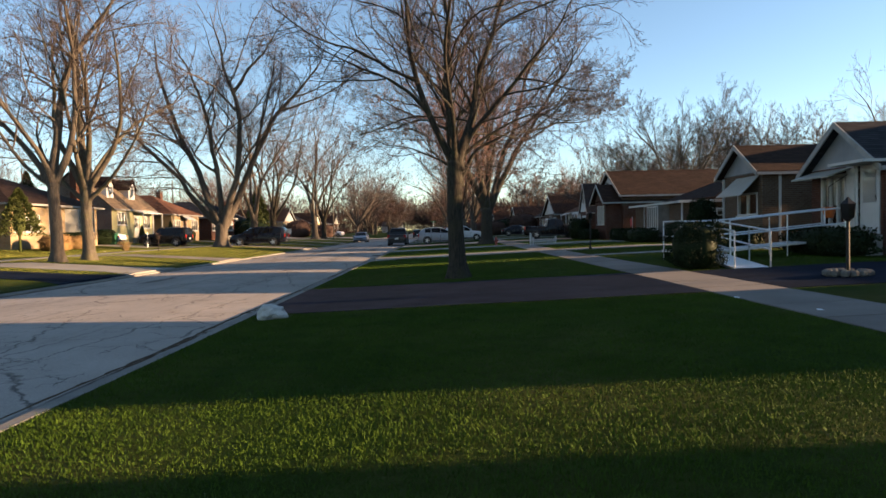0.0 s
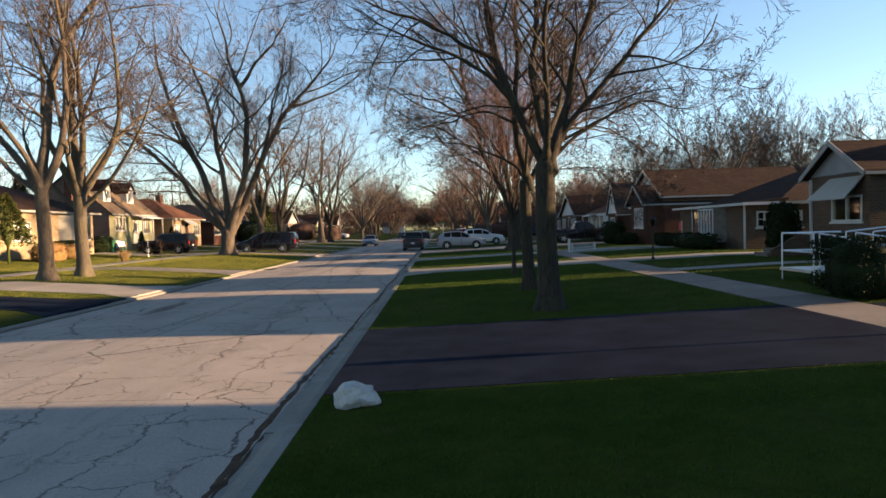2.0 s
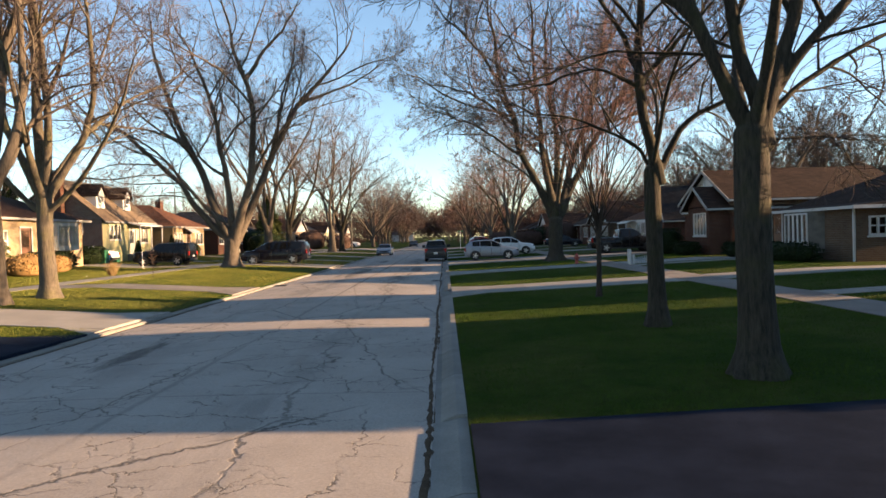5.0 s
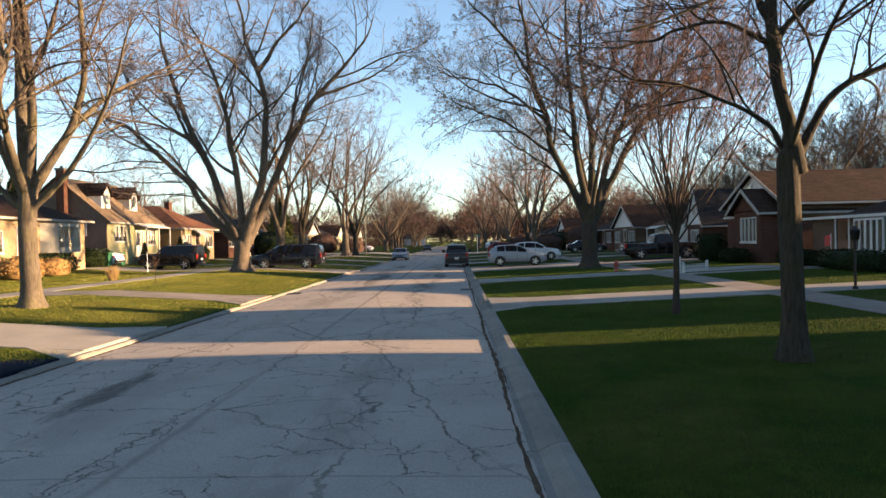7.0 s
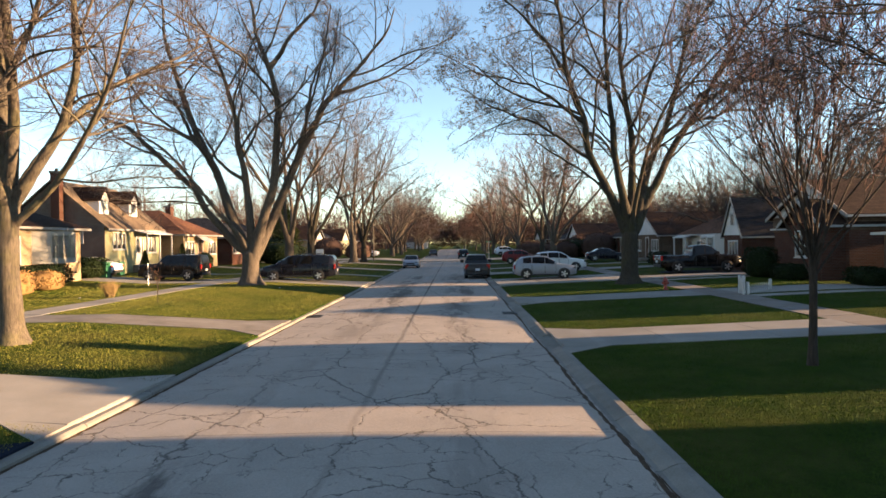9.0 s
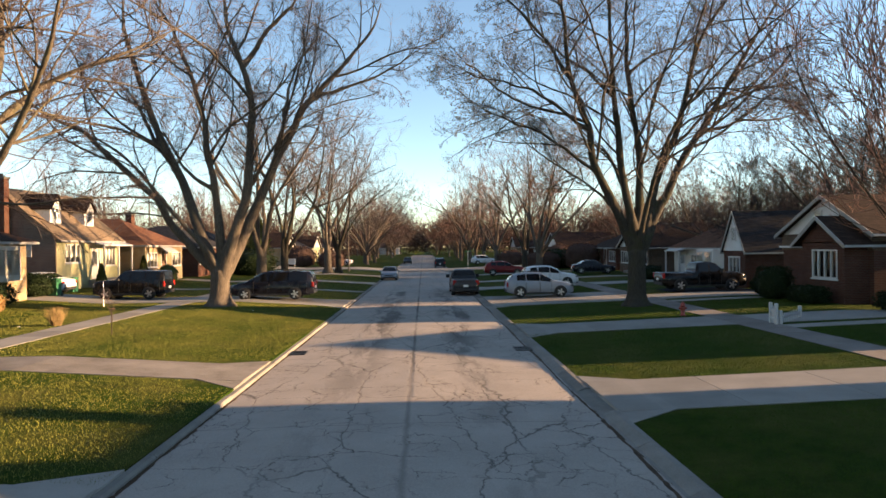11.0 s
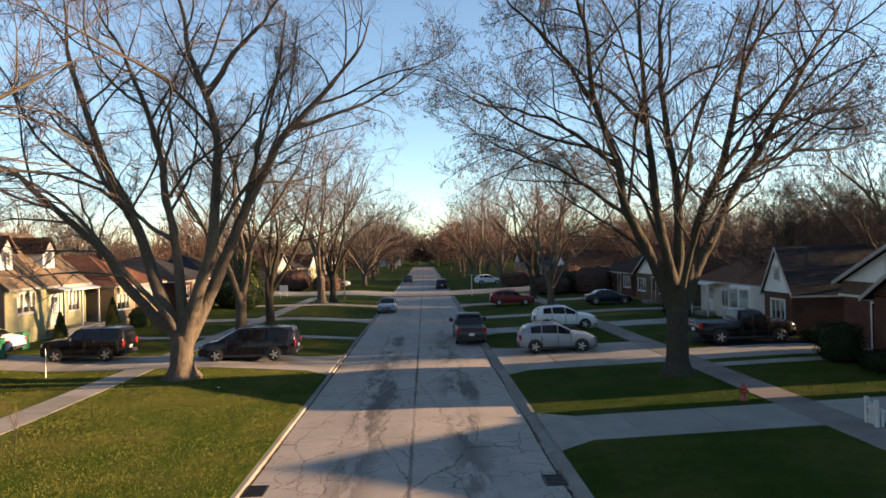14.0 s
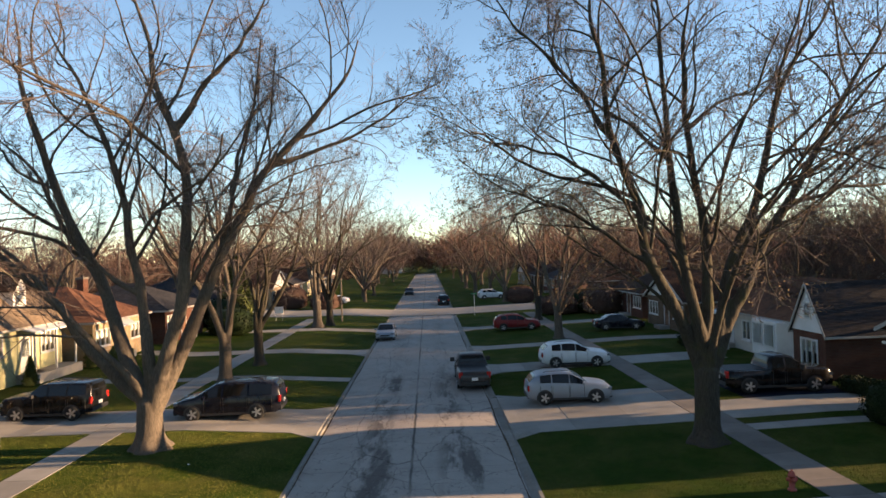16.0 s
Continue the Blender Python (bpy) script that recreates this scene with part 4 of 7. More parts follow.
# ---------- shrubs ----------
def leaf_cloud(rng, n, size, sx, sy, sz, box=0.0):
    """Small leaf faces over and just inside a rounded body."""
    d = unit(rng.normal(0, 1, (n, 3)))
    if box:
        p = np.sign(d) * abs(d) ** (1 - box)
        p = p / np.max(np.abs(p) ** 1.0, axis=1, keepdims=True) * (0.75 + 0.25 * np.linalg.norm(d, axis=1, keepdims=True))
        d = d * (1 - box) + p * box
    p = d * rng.uniform(0.72, 1.03, (n, 1)) ** 0.6
    lump = 1 + 0.08 * np.sin(d[:, :1] * 7 + 1) * np.cos(d[:, 1:2] * 6) + 0.06 * np.sin(d[:, 2:] * 9)
    p = p * lump * np.array((sx, sy, sz))
    a = unit(rng.normal(0, 1, (n, 3)))
    c = unit(np.cross(a, rng.normal(0, 1, (n, 3))))
    s = rng.uniform(0.6, 1.3, (n, 1)) * size
    v = np.stack([p - a * s, p + c * s * 0.6, p + a * s, p - c * s * 0.6], 1).reshape(-1, 3)
    return v, np.arange(len(v)).reshape(-1, 4)


def shrub(name, label, x, y, sx, sy, sz, n=2600, size=0.04, box=0.0, material=None, category="shrub", group="", z=None, seed=1):
    t = root(name, x, y, rise(x) if z is None else z, label, category, group)
    rng = np.random.default_rng(seed + int(abs(x * 13 + y * 7)))
    v, f = leaf_cloud(rng, n, size, sx, sy, sz, box)
    v[:, 2] += sz * 0.97
    v[:, 2] = np.maximum(v[:, 2], 0.02)
    ob = new("foliage", raw_mesh("foliage", v, f, material or LEAF, False))
    ob.parent, ob["kind"] = t, "stuff"
    core = Build().turn([(0.5 * sx, 0.0), (0.82 * sx, 0.2 * sz), (0.88 * sx, 1.0 * sz), (0.74 * sx, 1.6 * sz), (0.3 * sx, 1.85 * sz)], 18)
    core.v = [(px, py * sy / sx, pz) for px, py, pz in core.v]
    part("branch_core", core, LEAF if material is None else material, t, "dark inner branches", smooth=True)
    return t


def spire(label, x, y, r, h, material, n=2200, size=0.05, low=0.05, group=""):
    t = root("conifer", x, y, rise(x), label, "conifer", group)
    rng = np.random.default_rng(int(abs(x * 31 + y * 17)))
    u = rng.random(n) ** 0.75
    w = rng.uniform(0, 2 * np.pi, n)
    rad = r * (1 - u) ** 0.8 * rng.uniform(0.62, 1.08, n) * (1 + 0.12 * np.sin(u * 40 + w * 2)) + 0.02
    p = np.stack([rad * np.cos(w), rad * np.sin(w), low + u * (h - low)], -1)
    a = unit(np.stack([np.cos(w), np.sin(w), rng.normal(0.3, 0.5, n)], -1))
    c = unit(np.cross(a, rng.normal(0, 1, (n, 3))))
    s = rng.uniform(0.6, 1.4, (n, 1)) * size
    v = np.stack([p - a * s, p + c * s * 0.5, p + a * s, p - c * s * 0.5], 1).reshape(-1, 3)
    ob = new("foliage", raw_mesh("foliage", v, np.arange(len(v)).reshape(-1, 4), material, False))
    ob.parent, ob["kind"] = t, "stuff"
    part("trunk", Build().turn([(0.6 * r if low < 0.3 else 0.08, 0.02), (0.62 * r if low < 0.3 else 0.07, max(0.2 * h, low)), (0.3 * r, max(0.45 * h, low + 0.3)), (0.02, 0.97 * h)], 10), material, t, smooth=True)
    return t


shrub("hedge_shrub", "dark clipped boxy evergreen hedge beside a ramp", 9.5, 20.15, 0.55, 0.85, 0.58, n=15000, size=0.019, box=0.6, category="hedge")
HEDGE = "dark clipped foundation hedges"
for x, y, sx, sy, sz in ((14.9, 41.6, 0.7, 2.6, 0.42), (15.1, 46.2, 0.6, 1.2, 0.4), (14.0, 50.6, 0.7, 1.1, 0.4), (13.9, 53.2, 0.85, 0.9, 0.82), (14.6, 28.6, 0.6, 1.3, 0.45), (14.3, 22.6, 0.7, 1.9, 0.42),
                         (16.2, 58.2, 0.7, 0.9, 0.35), (14.6, 72.5, 0.7, 1.6, 0.55)):
    shrub("hedge_shrub", "dark clipped evergreen hedge along a house front", x, y, sx, sy, sz, n=2600, size=0.05, box=0.4, category="hedge", group=HEDGE)
shrub("hedge_shrub", "tall dark rounded evergreen at a house corner", 15.0, 32.9, 0.62, 0.62, 1.05, n=4200, size=0.05, box=0.3, category="hedge")
shrub("hedge_shrub", "dark rounded hedge beside the pale yellow house", -26.2, 58.6, 1.45, 1.3, 0.66, n=4200, size=0.06, box=0.45, category="hedge")
shrub("hedge_shrub", "dark clipped hedge beneath a bay window", -24.2, 51.6, 0.8, 2.2, 0.58, n=3200, size=0.06, box=0.4, category="hedge")
shrub("shrub", "russet bare-twigged shrub on a lawn", -22.6, 47.0, 1.1, 1.2, 0.6, n=2200, size=0.05, material=LEAF_DRY)
shrub("shrub", "russet bare-twigged shrub on a lawn", -23.0, 50.2, 0.8, 0.9, 0.5, n=1600, size=0.05, material=LEAF_DRY)
def dry_clump(x, y, h, n, label):
    t = root("ornamental_grass", x, y, rise(x), label, "grass clump")
    rng = np.random.default_rng(int(abs(x * 9 + y)))
    a_, r = rng.uniform(0, 2 * np.pi, n), rng.uniform(0, 0.16, n)
    base = np.stack([r * np.cos(a_), r * np.sin(a_), np.zeros(n)], -1)
    way = unit(np.stack([np.cos(a_) * r * 2.2, np.sin(a_) * r * 2.2, np.ones(n)], -1) + rng.normal(0, 0.12, (n, 3)))
    P = run(rng, base, way, h * rng.uniform(0.6, 1.0, n), 5, -0.03, 0.06)
    R = np.linspace(0.007, 0.002, 5)[None] * np.ones((n, 1))
    ob = new("straws", raw_mesh("straws", *tubes(P, R, 3), STRAW, False))
    ob.parent, ob["kind"] = t, "stuff"


dry_clump(-17.75, 46.5, 0.78, 300, "tall clump of straw-coloured dry ornamental grass")
shrub("shrub", "olive-brown shrub beside house steps", -24.2, 73.2, 0.75, 0.9, 0.75, n=2200, size=0.05, material=LEAF_OLIVE)
shrub("shrub", "dark evergreen shrubs near the corner", -22.0, 90.0, 2.4, 2.0, 1.3, n=2600, size=0.1)
shrub("shrub", "dark evergreen shrubs near the corner", -25.0, 97.0, 2.2, 2.6, 1.5, n=2600, size=0.1)
shrub("shrub", "dark evergreen thicket across the side street", 13.5, 101.0, 3.0, 2.4, 1.2, n=3000, size=0.1)
for x, y, sx, sy, sz in ((11.0, 99.5, 2.6, 1.6, 1.1), (15.5, 98.0, 2.4, 1.8, 1.6), (20.5, 101.5, 2.6, 1.6, 1.9), (9.5, 117.5, 2.2, 1.4, 1.2), (16.5, 116.2, 2.6, 1.2, 1.5), (-17.5, 117.0, 2.2, 1.6, 1.2), (-22.5, 119.0, 2.6, 1.8, 1.6), (-33.0, 102.0, 2.6, 2.2, 1.8)):
    shrub("shrub", "bare brown thicket near the street corner", x, y, sx, sy, sz, n=1700, size=0.11, material=TWIG_FAR, group="brown thickets")
spire("olive arborvitae at the pale house front", -25.9, 66.2, 0.42, 1.7, LEAF_OLIVE)
spire("narrow olive arborvitae beside a house", -25.6, 72.1, 0.5, 2.2, LEAF_OLIVE)
spire("shaggy olive conifer in a front yard", -23.0, 43.9, 1.35, 4.0, LEAF_OLIVE, n=5200, size=0.075, low=1.0)
spire("tall dark spruce behind the street trees", -24.0, 99.0, 2.6, 7.5, LEAF_OLIVE, n=5200, size=0.13)
spire("tall dark spruce behind a house", -42.0, 74.0, 2.2, 8.0, LEAF, n=4200, size=0.13)


# ---------- houses ----------
def house_root(label, x, y, z, group=""):
    return root("house", x, y, z, label, "house", group)


def grid_wall(b, plane, c0, c1, a0, a1, w0, w1, holes):
    """A wall with openings. plane 'u': faces the street, runs along v; plane 'v': a side wall, runs along u."""
    xs = sorted({a0, a1, *[h[0] for h in holes], *[h[1] for h in holes]})
    zs = sorted({w0, w1, *[h[2] for h in holes], *[h[3] for h in holes]})
    nx, nz = len(xs) - 1, len(zs) - 1

    def solid(i, j):
        mx, mz = (xs[i] + xs[i + 1]) / 2, (zs[j] + zs[j + 1]) / 2
        return not any(h[0] < mx < h[1] and h[2] < mz < h[3] for h in holes)

    full = {(i, j) for i in range(nx) for j in range(nz) if solid(i, j)}
    index, pts, faces = {}, [], []

    def vert(i, j, d):
        if (i, j, d) not in index:
            index[i, j, d] = len(pts)
            c = c1 if d else c0
            pts.append((c, xs[i], zs[j]) if plane == "u" else (xs[i], c, zs[j]))
        return index[i, j, d]

    for i, j in sorted(full):
        for d in (0, 1):
            faces.append((vert(i, j, d), vert(i + 1, j, d), vert(i + 1, j + 1, d), vert(i, j + 1, d)))
        for (di, dj), (p, q) in (((-1, 0), ((i, j), (i, j + 1))), ((1, 0), ((i + 1, j), (i + 1, j + 1))), ((0, -1), ((i, j), (i + 1, j))), ((0, 1), ((i, j + 1), (i + 1, j + 1)))):
            if (i + di, j + dj) not in full:
                faces.append((vert(*p, 0), vert(*q, 0), vert(*q, 1), vert(*p, 1)))
    b.add(pts, faces)


class House:
    """Local axes: u away from the street, v along it (+y), w up. side +1: house stands at the +x side."""

    def __init__(self, label, x, y, z, side, group=""):
        self.s, self.ob = side, house_root(label, x, y, z, group)

    def b(self):
        s = self.s
        return Build(lambda u, v, w: (s * u, v, w))

    def put(self, name, b, material, label="", parent=None, **more):
        return part(name, b, material, parent or self.ob, label, **more)

    def block(self, u0, u1, v0, v1, w0, w1, material, front=(), near=(), t=0.22, label=""):
        """Four walls; front and near list openings in the street face and the face towards -y."""
        b = self.b()
        grid_wall(b, "u", u0, u0 + t, v0, v1, w0, w1, list(front))
        self.put("wall", b, material, label)
        b = self.b()
        grid_wall(b, "v", v0, v0 + t, u0 + t, u1 - t, w0, w1, list(near))
        self.put("wall", b, material, label)
        self.put("wall", self.b().box(u0 + t, v1 - t, w0, u1 - t, v1, w1), material, label)
        self.put("wall", self.b().box(u1 - t, v0, w0, u1, v1, w1), material, label)
        self.put("ceiling_board", self.b().box(u0 + t, v0 + t, w1 - 0.1, u1 - t, v1 - t, w1 - 0.02), DARKROOM)
        self.put("inner_floor", self.b().box(u0 + t, v0 + t, w0, u1 - t, v1 - t, w0 + 0.3), DARKROOM)

    def window(self, plane, c, a0, a1, w0, w1, bars=1, blind=0.5, rows=1, sill=True, frame=0.07):
        """A window in the opening a0..a1, w0..w1 of the wall whose face is at c."""
        def box(b, p, q, r, s_, d0, d1):
            return b.box(c + d0, p, r, c + d1, q, s_) if plane == "u" else b.box(p, c + d0, r, q, c + d1, s_)
        b = self.b()
        cuts = [a0 + (a1 - a0) * k / bars for k in range(bars + 1)]
        tiers = [w0 + (w1 - w0) * k / rows for k in range(rows + 1)]
        holes = [(cuts[k] + (frame if k == 0 else 0.03), cuts[k + 1] - (frame if k == bars - 1 else 0.03), tiers[r] + (frame if r == 0 else 0.025), tiers[r + 1] - (frame if r == rows - 1 else 0.025))
                 for k in range(bars) for r in range(rows)]
        grid_wall(b, plane, c - 0.03, c + 0.09, a0, a1, w0, w1, holes)
        win = self.put("window", b, TRIM, "white framed window")
        for k in range(bars):
            p, q = a0 + (a1 - a0) * k / bars + 0.035, a0 + (a1 - a0) * (k + 1) / bars - 0.035
            pane = self.put("pane", box(self.b(), p, q, w0 + frame, w1 - frame, 0.03, 0.036), GLASS, parent=win)
            pane.visible_shadow = False
        if blind:
            self.put("blind", box(self.b(), a0 + 0.04, a1 - 0.04, w1 - (w1 - w0) * blind, w1 - 0.04, 0.13, 0.14), CURTAIN, parent=win)
        if sill:
            self.put("sill", box(self.b(), a0 - 0.06, a1 + 0.06, w0 - 0.07, w0 - 0.002, -0.07, 0.08), TRIM, parent=win)
        return win

    def door(self, c, v0, v1, w0, w1, material=None, glazed=True):
        d = self.put("door", self.b().box(c + 0.05, v0, w0, c + 0.10, v1, w1), material or DOORWOOD, "front door")
        b = self.b()
        grid_wall(b, "u", c - 0.03, c + 0.04, v0 - 0.09, v1 + 0.09, w0, w1 + 0.09, [(v0, v1, w0, w1)])
        self.put("frame", b, TRIM, parent=d)
        if glazed:
            self.put("pane", self.b().box(c + 0.035, v0 + 0.15, w0 + 0.9, c + 0.045, v1 - 0.15, w1 - 0.15), GLASS, parent=d)
        self.put("handle", self.b().tube([(c + 0.0, v0 + 0.08, w0 + 0.98), (c - 0.03, v0 + 0.08, w0 + 1.1)], 0.015, 6), BLACK, parent=d)
        self.put("step", self.b().box(c - 0.9, v0 - 0.25, -0.2, c - 0.04, v1 + 0.25, w0 - 0.02), SLAB, "concrete step", bevel=0.015)
        return d

    def gable_u(self, u0, u1, v0, v1, we, wr, roof, face, over=0.35, over_u=0.3, trim=True, ridge_v=None, face_label=""):
        """Ridge runs away from the street; the gable faces it."""
        vm = (v0 + v1) / 2 if ridge_v is None else ridge_v
        t = 0.13
        for va, name in ((v0, "roof"), (v1, "roof")):
            sgn = -1 if va == v0 else 1
            drop = over * (wr - we) / abs(va - vm)
            ring = [(u0 - over_u, va + sgn * over, we - drop), (u1 + 0.2, va + sgn * over, we - drop), (u1 + 0.2, vm, wr), (u0 - over_u, vm, wr)]
            self.put(name, self.b().slab([(p, q, r + t) for p, q, r in ring], (0, 0, -t)), roof)
            if trim:
                f = self.b().slab([(u0 - over_u - 0.05, va + sgn * over, we - drop - 0.06), (u0 - over_u - 0.05, vm, wr - 0.06), (u0 - over_u - 0.05, vm, wr + t), (u0 - over_u - 0.05, va + sgn * over, we - drop + t)], (0.045, 0, 0))
                self.put("fascia", f, FASCIA)
                self.put("gutter", self.b().box(u0 - over_u, va + sgn * over - 0.06, we - drop - 0.02, u1, va + sgn * over + 0.05, we - drop + 0.09), FASCIA, "weathered white gutter")
        for c in (u0, u1 - 0.15):
            self.put("gable", self.b().slab([(c, v0, we), (c, v1, we), (c, vm, wr)], (0.15, 0, 0)), face, face_label)

    def gable_v(self, u0, u1, v0, v1, we, wr, roof, face, over=0.35, ridge_u=None, face_label=""):
        """Ridge runs along the street."""
        um = (u0 + u1) / 2 if ridge_u is None else ridge_u
        t = 0.13
        for ua in (u0, u1):
            sgn = -1 if ua == u0 else 1
            drop = over * (wr - we) / abs(ua - um)
            ring = [(ua + sgn * over, v0 - 0.2, we - drop), (ua + sgn * over, v1 + 0.2, we - drop), (um, v1 + 0.2, wr), (um, v0 - 0.2, wr)]
            self.put("roof", self.b().slab([(p, q, r + t) for p, q, r in ring], (0, 0, -t)), roof)
            self.put("gutter", self.b().box(ua + sgn * over - 0.06, v0 - 0.2, we - drop - 0.03, ua + sgn * over + 0.06, v1 + 0.2, we - drop + 0.09), FASCIA, "weathered white gutter")
        for c in (v0, v1 - 0.2):
            self.put("gable", self.b().slab([(u0, c, we), (u1, c, we), (um, c, wr)], (0, 0.2, 0)), face, face_label)

    def hip(self, u0, u1, v0, v1, we, wr, roof, over=0.4):
        d = min(u1 - u0, v1 - v0) / 2
        a, c, p, q = u0 - over, u1 + over, v0 - over, v1 + over
        low = we - over * (wr - we) / d
        if v1 - v0 >= u1 - u0:
            r0, r1 = ((u0 + u1) / 2, v0 + d, wr), ((u0 + u1) / 2, v1 - d, wr)
        else:
            r0, r1 = (u0 + d, (v0 + v1) / 2, wr), (u1 - d, (v0 + v1) / 2, wr)
        k = [(a, p, low), (c, p, low), (c, q, low), (a, q, low)]
        rings = [(k[0], k[1], r1, r0), (k[1], k[2], r1), (k[2], k[3], r0, r1), (k[3], k[0], r0)] if v1 - v0 < u1 - u0 else [(k[0], k[1], r0), (k[1], k[2], r1, r0), (k[2], k[3], r1), (k[3], k[0], r0, r1)]
        for ring in rings:
            self.put("roof", self.b().slab([(x, y, z + 0.13) for x, y, z in ring], (0, 0, -0.13)), roof)
        for box in ((a - 0.07, p, low - 0.03, a + 0.04, q, low + 0.1), (a + 0.042, p - 0.07, low - 0.03, c, p + 0.04, low + 0.1), (a + 0.042, q - 0.04, low - 0.03, c, q + 0.07, low + 0.1)):
            self.put("gutter", self.b().box(*box), FASCIA, "weathered white gutter")

    def chimney(self, u, v, w0, w1, material, wu=0.5, wv=0.7):
        c = self.put("chimney", self.b().box(u - wu / 2, v - wv / 2, w0, u + wu / 2, v + wv / 2, w1), material, "brick chimney")
        self.put("cap", self.b().box(u - wu / 2 - 0.06, v - wv / 2 - 0.06, w1 - 0.12, u + wu / 2 + 0.06, v + wv / 2 + 0.06, w1 + 0.03), STONE, parent=c)
        self.put("flue", self.b().turn([(0.11, w1), (0.1, w1 + 0.22)], 10, "z", (u, v, 0)), BLACK, parent=c)

    def spout(self, u, v, w0, w1):
        self.put("downspout", self.b().box(u - 0.09, v - 0.04, w0, u - 0.015, v + 0.04, w1), TRIM, "white downspout")


R_ROW, L_ROW = "low brick houses with street fronts in shade", "low sunlit houses"

# house with the ramp
h = House("brick house with a grey sided gable and glazed storm door", 15.6, 19.65, 0.4, 1, R_ROW)
h.block(0, 4.2, 2.45, 5.85, 0, 2.66, BRICK_RED, front=[(4.05, 5.3, 0.85, 2.45), (2.65, 3.5, 0.62, 2.62)])
h.block(3.0, 11.5, -0.1, 7.0, 0, 2.8, BRICK_RED)
h.gable_v(3.0, 11.5, -0.1, 7.0, 2.8, 4.75, ROOF_GREY, BRICK_RED)
h.gable_u(0, 6.5, 2.45, 5.85, 2.66, 3.9, ROOF_GREY, SIDING_GREY, face_label="grey lap siding in the gable")
h.window("u", 0, 4.05, 5.3, 0.85, 2.45, 3, 0.6)
h.door(0, 2.65, 3.5, 0.62, 2.62, TRIM)
h.put("entry_panel", h.b().box(-0.05, 3.6, 0.0, -0.003, 3.98, 2.64), TRIM, "white panel beside the door")
h.put("awning", h.b().slab([(-0.75, 3.75, 2.38), (-0.75, 5.75, 2.38), (0, 5.75, 2.62), (0, 3.75, 2.62)], (0, 0, -0.05)), AWNING, "pale metal awning")
h.put("porch_hood", h.b().box(-0.8, 2.1, 2.62, -0.01, 3.7, 2.7), TRIM)

# unseen garage, added to shade the far part of the asphalt drive
h = House("unseen brick garage with a brown gable roof, added to shade the drive", 31.0, 14.55, 0.42, 1, R_ROW)
h.block(0, 5.2, 0, 4.8, 0, 2.4, BRICK_BROWN, front=[(0.9, 3.9, 0.02, 2.1)])
h.gable_v(0, 5.2, 0, 4.8, 2.4, 3.65, ROOF_BROWN, BRICK_BROWN)
h.put("garage_door", h.b().box(0.1, 0.9, 0.02, 0.16, 3.9, 2.1), TRIM, "white panelled garage door")

# brown brick house with the awning
h = House("brown brick house with a dark gable and pale window awning", 15.58, 28.7, 0.4, 1, R_ROW)
h.block(0, 4.5, 0, 3.3, 0, 2.96, BRICK_BROWN, front=[(0.35, 2.0, 1.3, 2.2)], near=[(2.6, 3.6, 1.3, 2.4)])
h.block(3.5, 12, 0.4, 5.8, 0, 3.0, BRICK_BROWN)
h.gable_v(3.5, 12, 0.4, 5.8, 3.0, 4.85, ROOF_BROWN, BRICK_BROWN)
h.gable_u(0, 8.0, 0, 3.3, 2.98, 4.05, ROOF_BROWN, SIDING_GREY, over=0.2, face_label="dark siding in the gable")
h.window("u", 0, 0.35, 2.0, 1.3, 2.2, 2, 0.0)
h.window("v", 0, 2.6, 3.6, 1.3, 2.4, 1, 0.4, 2)
h.put("awning", h.b().slab([(-0.8, 0.1, 2.1), (-0.8, 2.25, 2.1), (-0.01, 2.1, 2.85), (-0.01, 0.25, 2.85)], (0, 0, -0.04)), AWNING, "pale fabric awning")
h.chimney(6.5, 4.6, 3.0, 5.3, BRICK_BROWN)
h.spout(0.7, -0.06, 0, 2.9)
h.spout(0, 3.2, 0, 2.9)

# brown hip-roofed ranch house with a shallow roof over its front
h = House("brown brick ranch house with a wide brown hip roof", 16.4, 38.75, 0.42, 1, R_ROW)
h.block(0, 10.4, 0, 8.4, 0, 2.26, BRICK_BROWN, front=[(5.6, 6.5, 0.25, 2.15)], near=[(0.5, 1.3, 1.05, 1.85), (1.75, 2.75, 1.05, 1.85)])
h.hip(1.75, 10.4, -0.05, 8.45, 2.36, 4.27, ROOF_BROWN, 0.35)
h.put("porch_roof", h.b().slab([(-0.28, -0.36, 2.26), (-0.28, 8.75, 2.26), (1.9, 8.75, 2.48), (1.9, -0.36, 2.48)], (0, 0, -0.1)), ROOF_BROWN, "shallow brown roof over the house front")
h.put("gutter", h.b().box(-0.37, -0.36, 2.15, -0.285, 8.75, 2.27), TRIM, "white gutter")
h.put("fascia", h.b().box(-0.37, -0.43, 2.15, 6.0, -0.365, 2.29), TRIM, "white fascia board")
h.window("v", 0, 0.5, 1.3, 1.05, 1.85, 2, 0.0, 2, frame=0.08)
h.window("v", 0, 1.75, 2.75, 1.05, 1.85, 1, 0.25, 2, frame=0.1)
h.put("trim_panel", h.b().box(1.3, -0.03, 0.98, 1.75, -0.004, 1.9), TRIM, "white panel between the windows")
bay = h.put("bay", h.b().slab([(-0.5, 2.5, 0.3), (-0.5, 4.4, 0.3), (-0.004, 4.8, 0.3), (-0.004, 2.1, 0.3)], (0, 0, 1.85)), STONE, "grey stone bay below the eave")
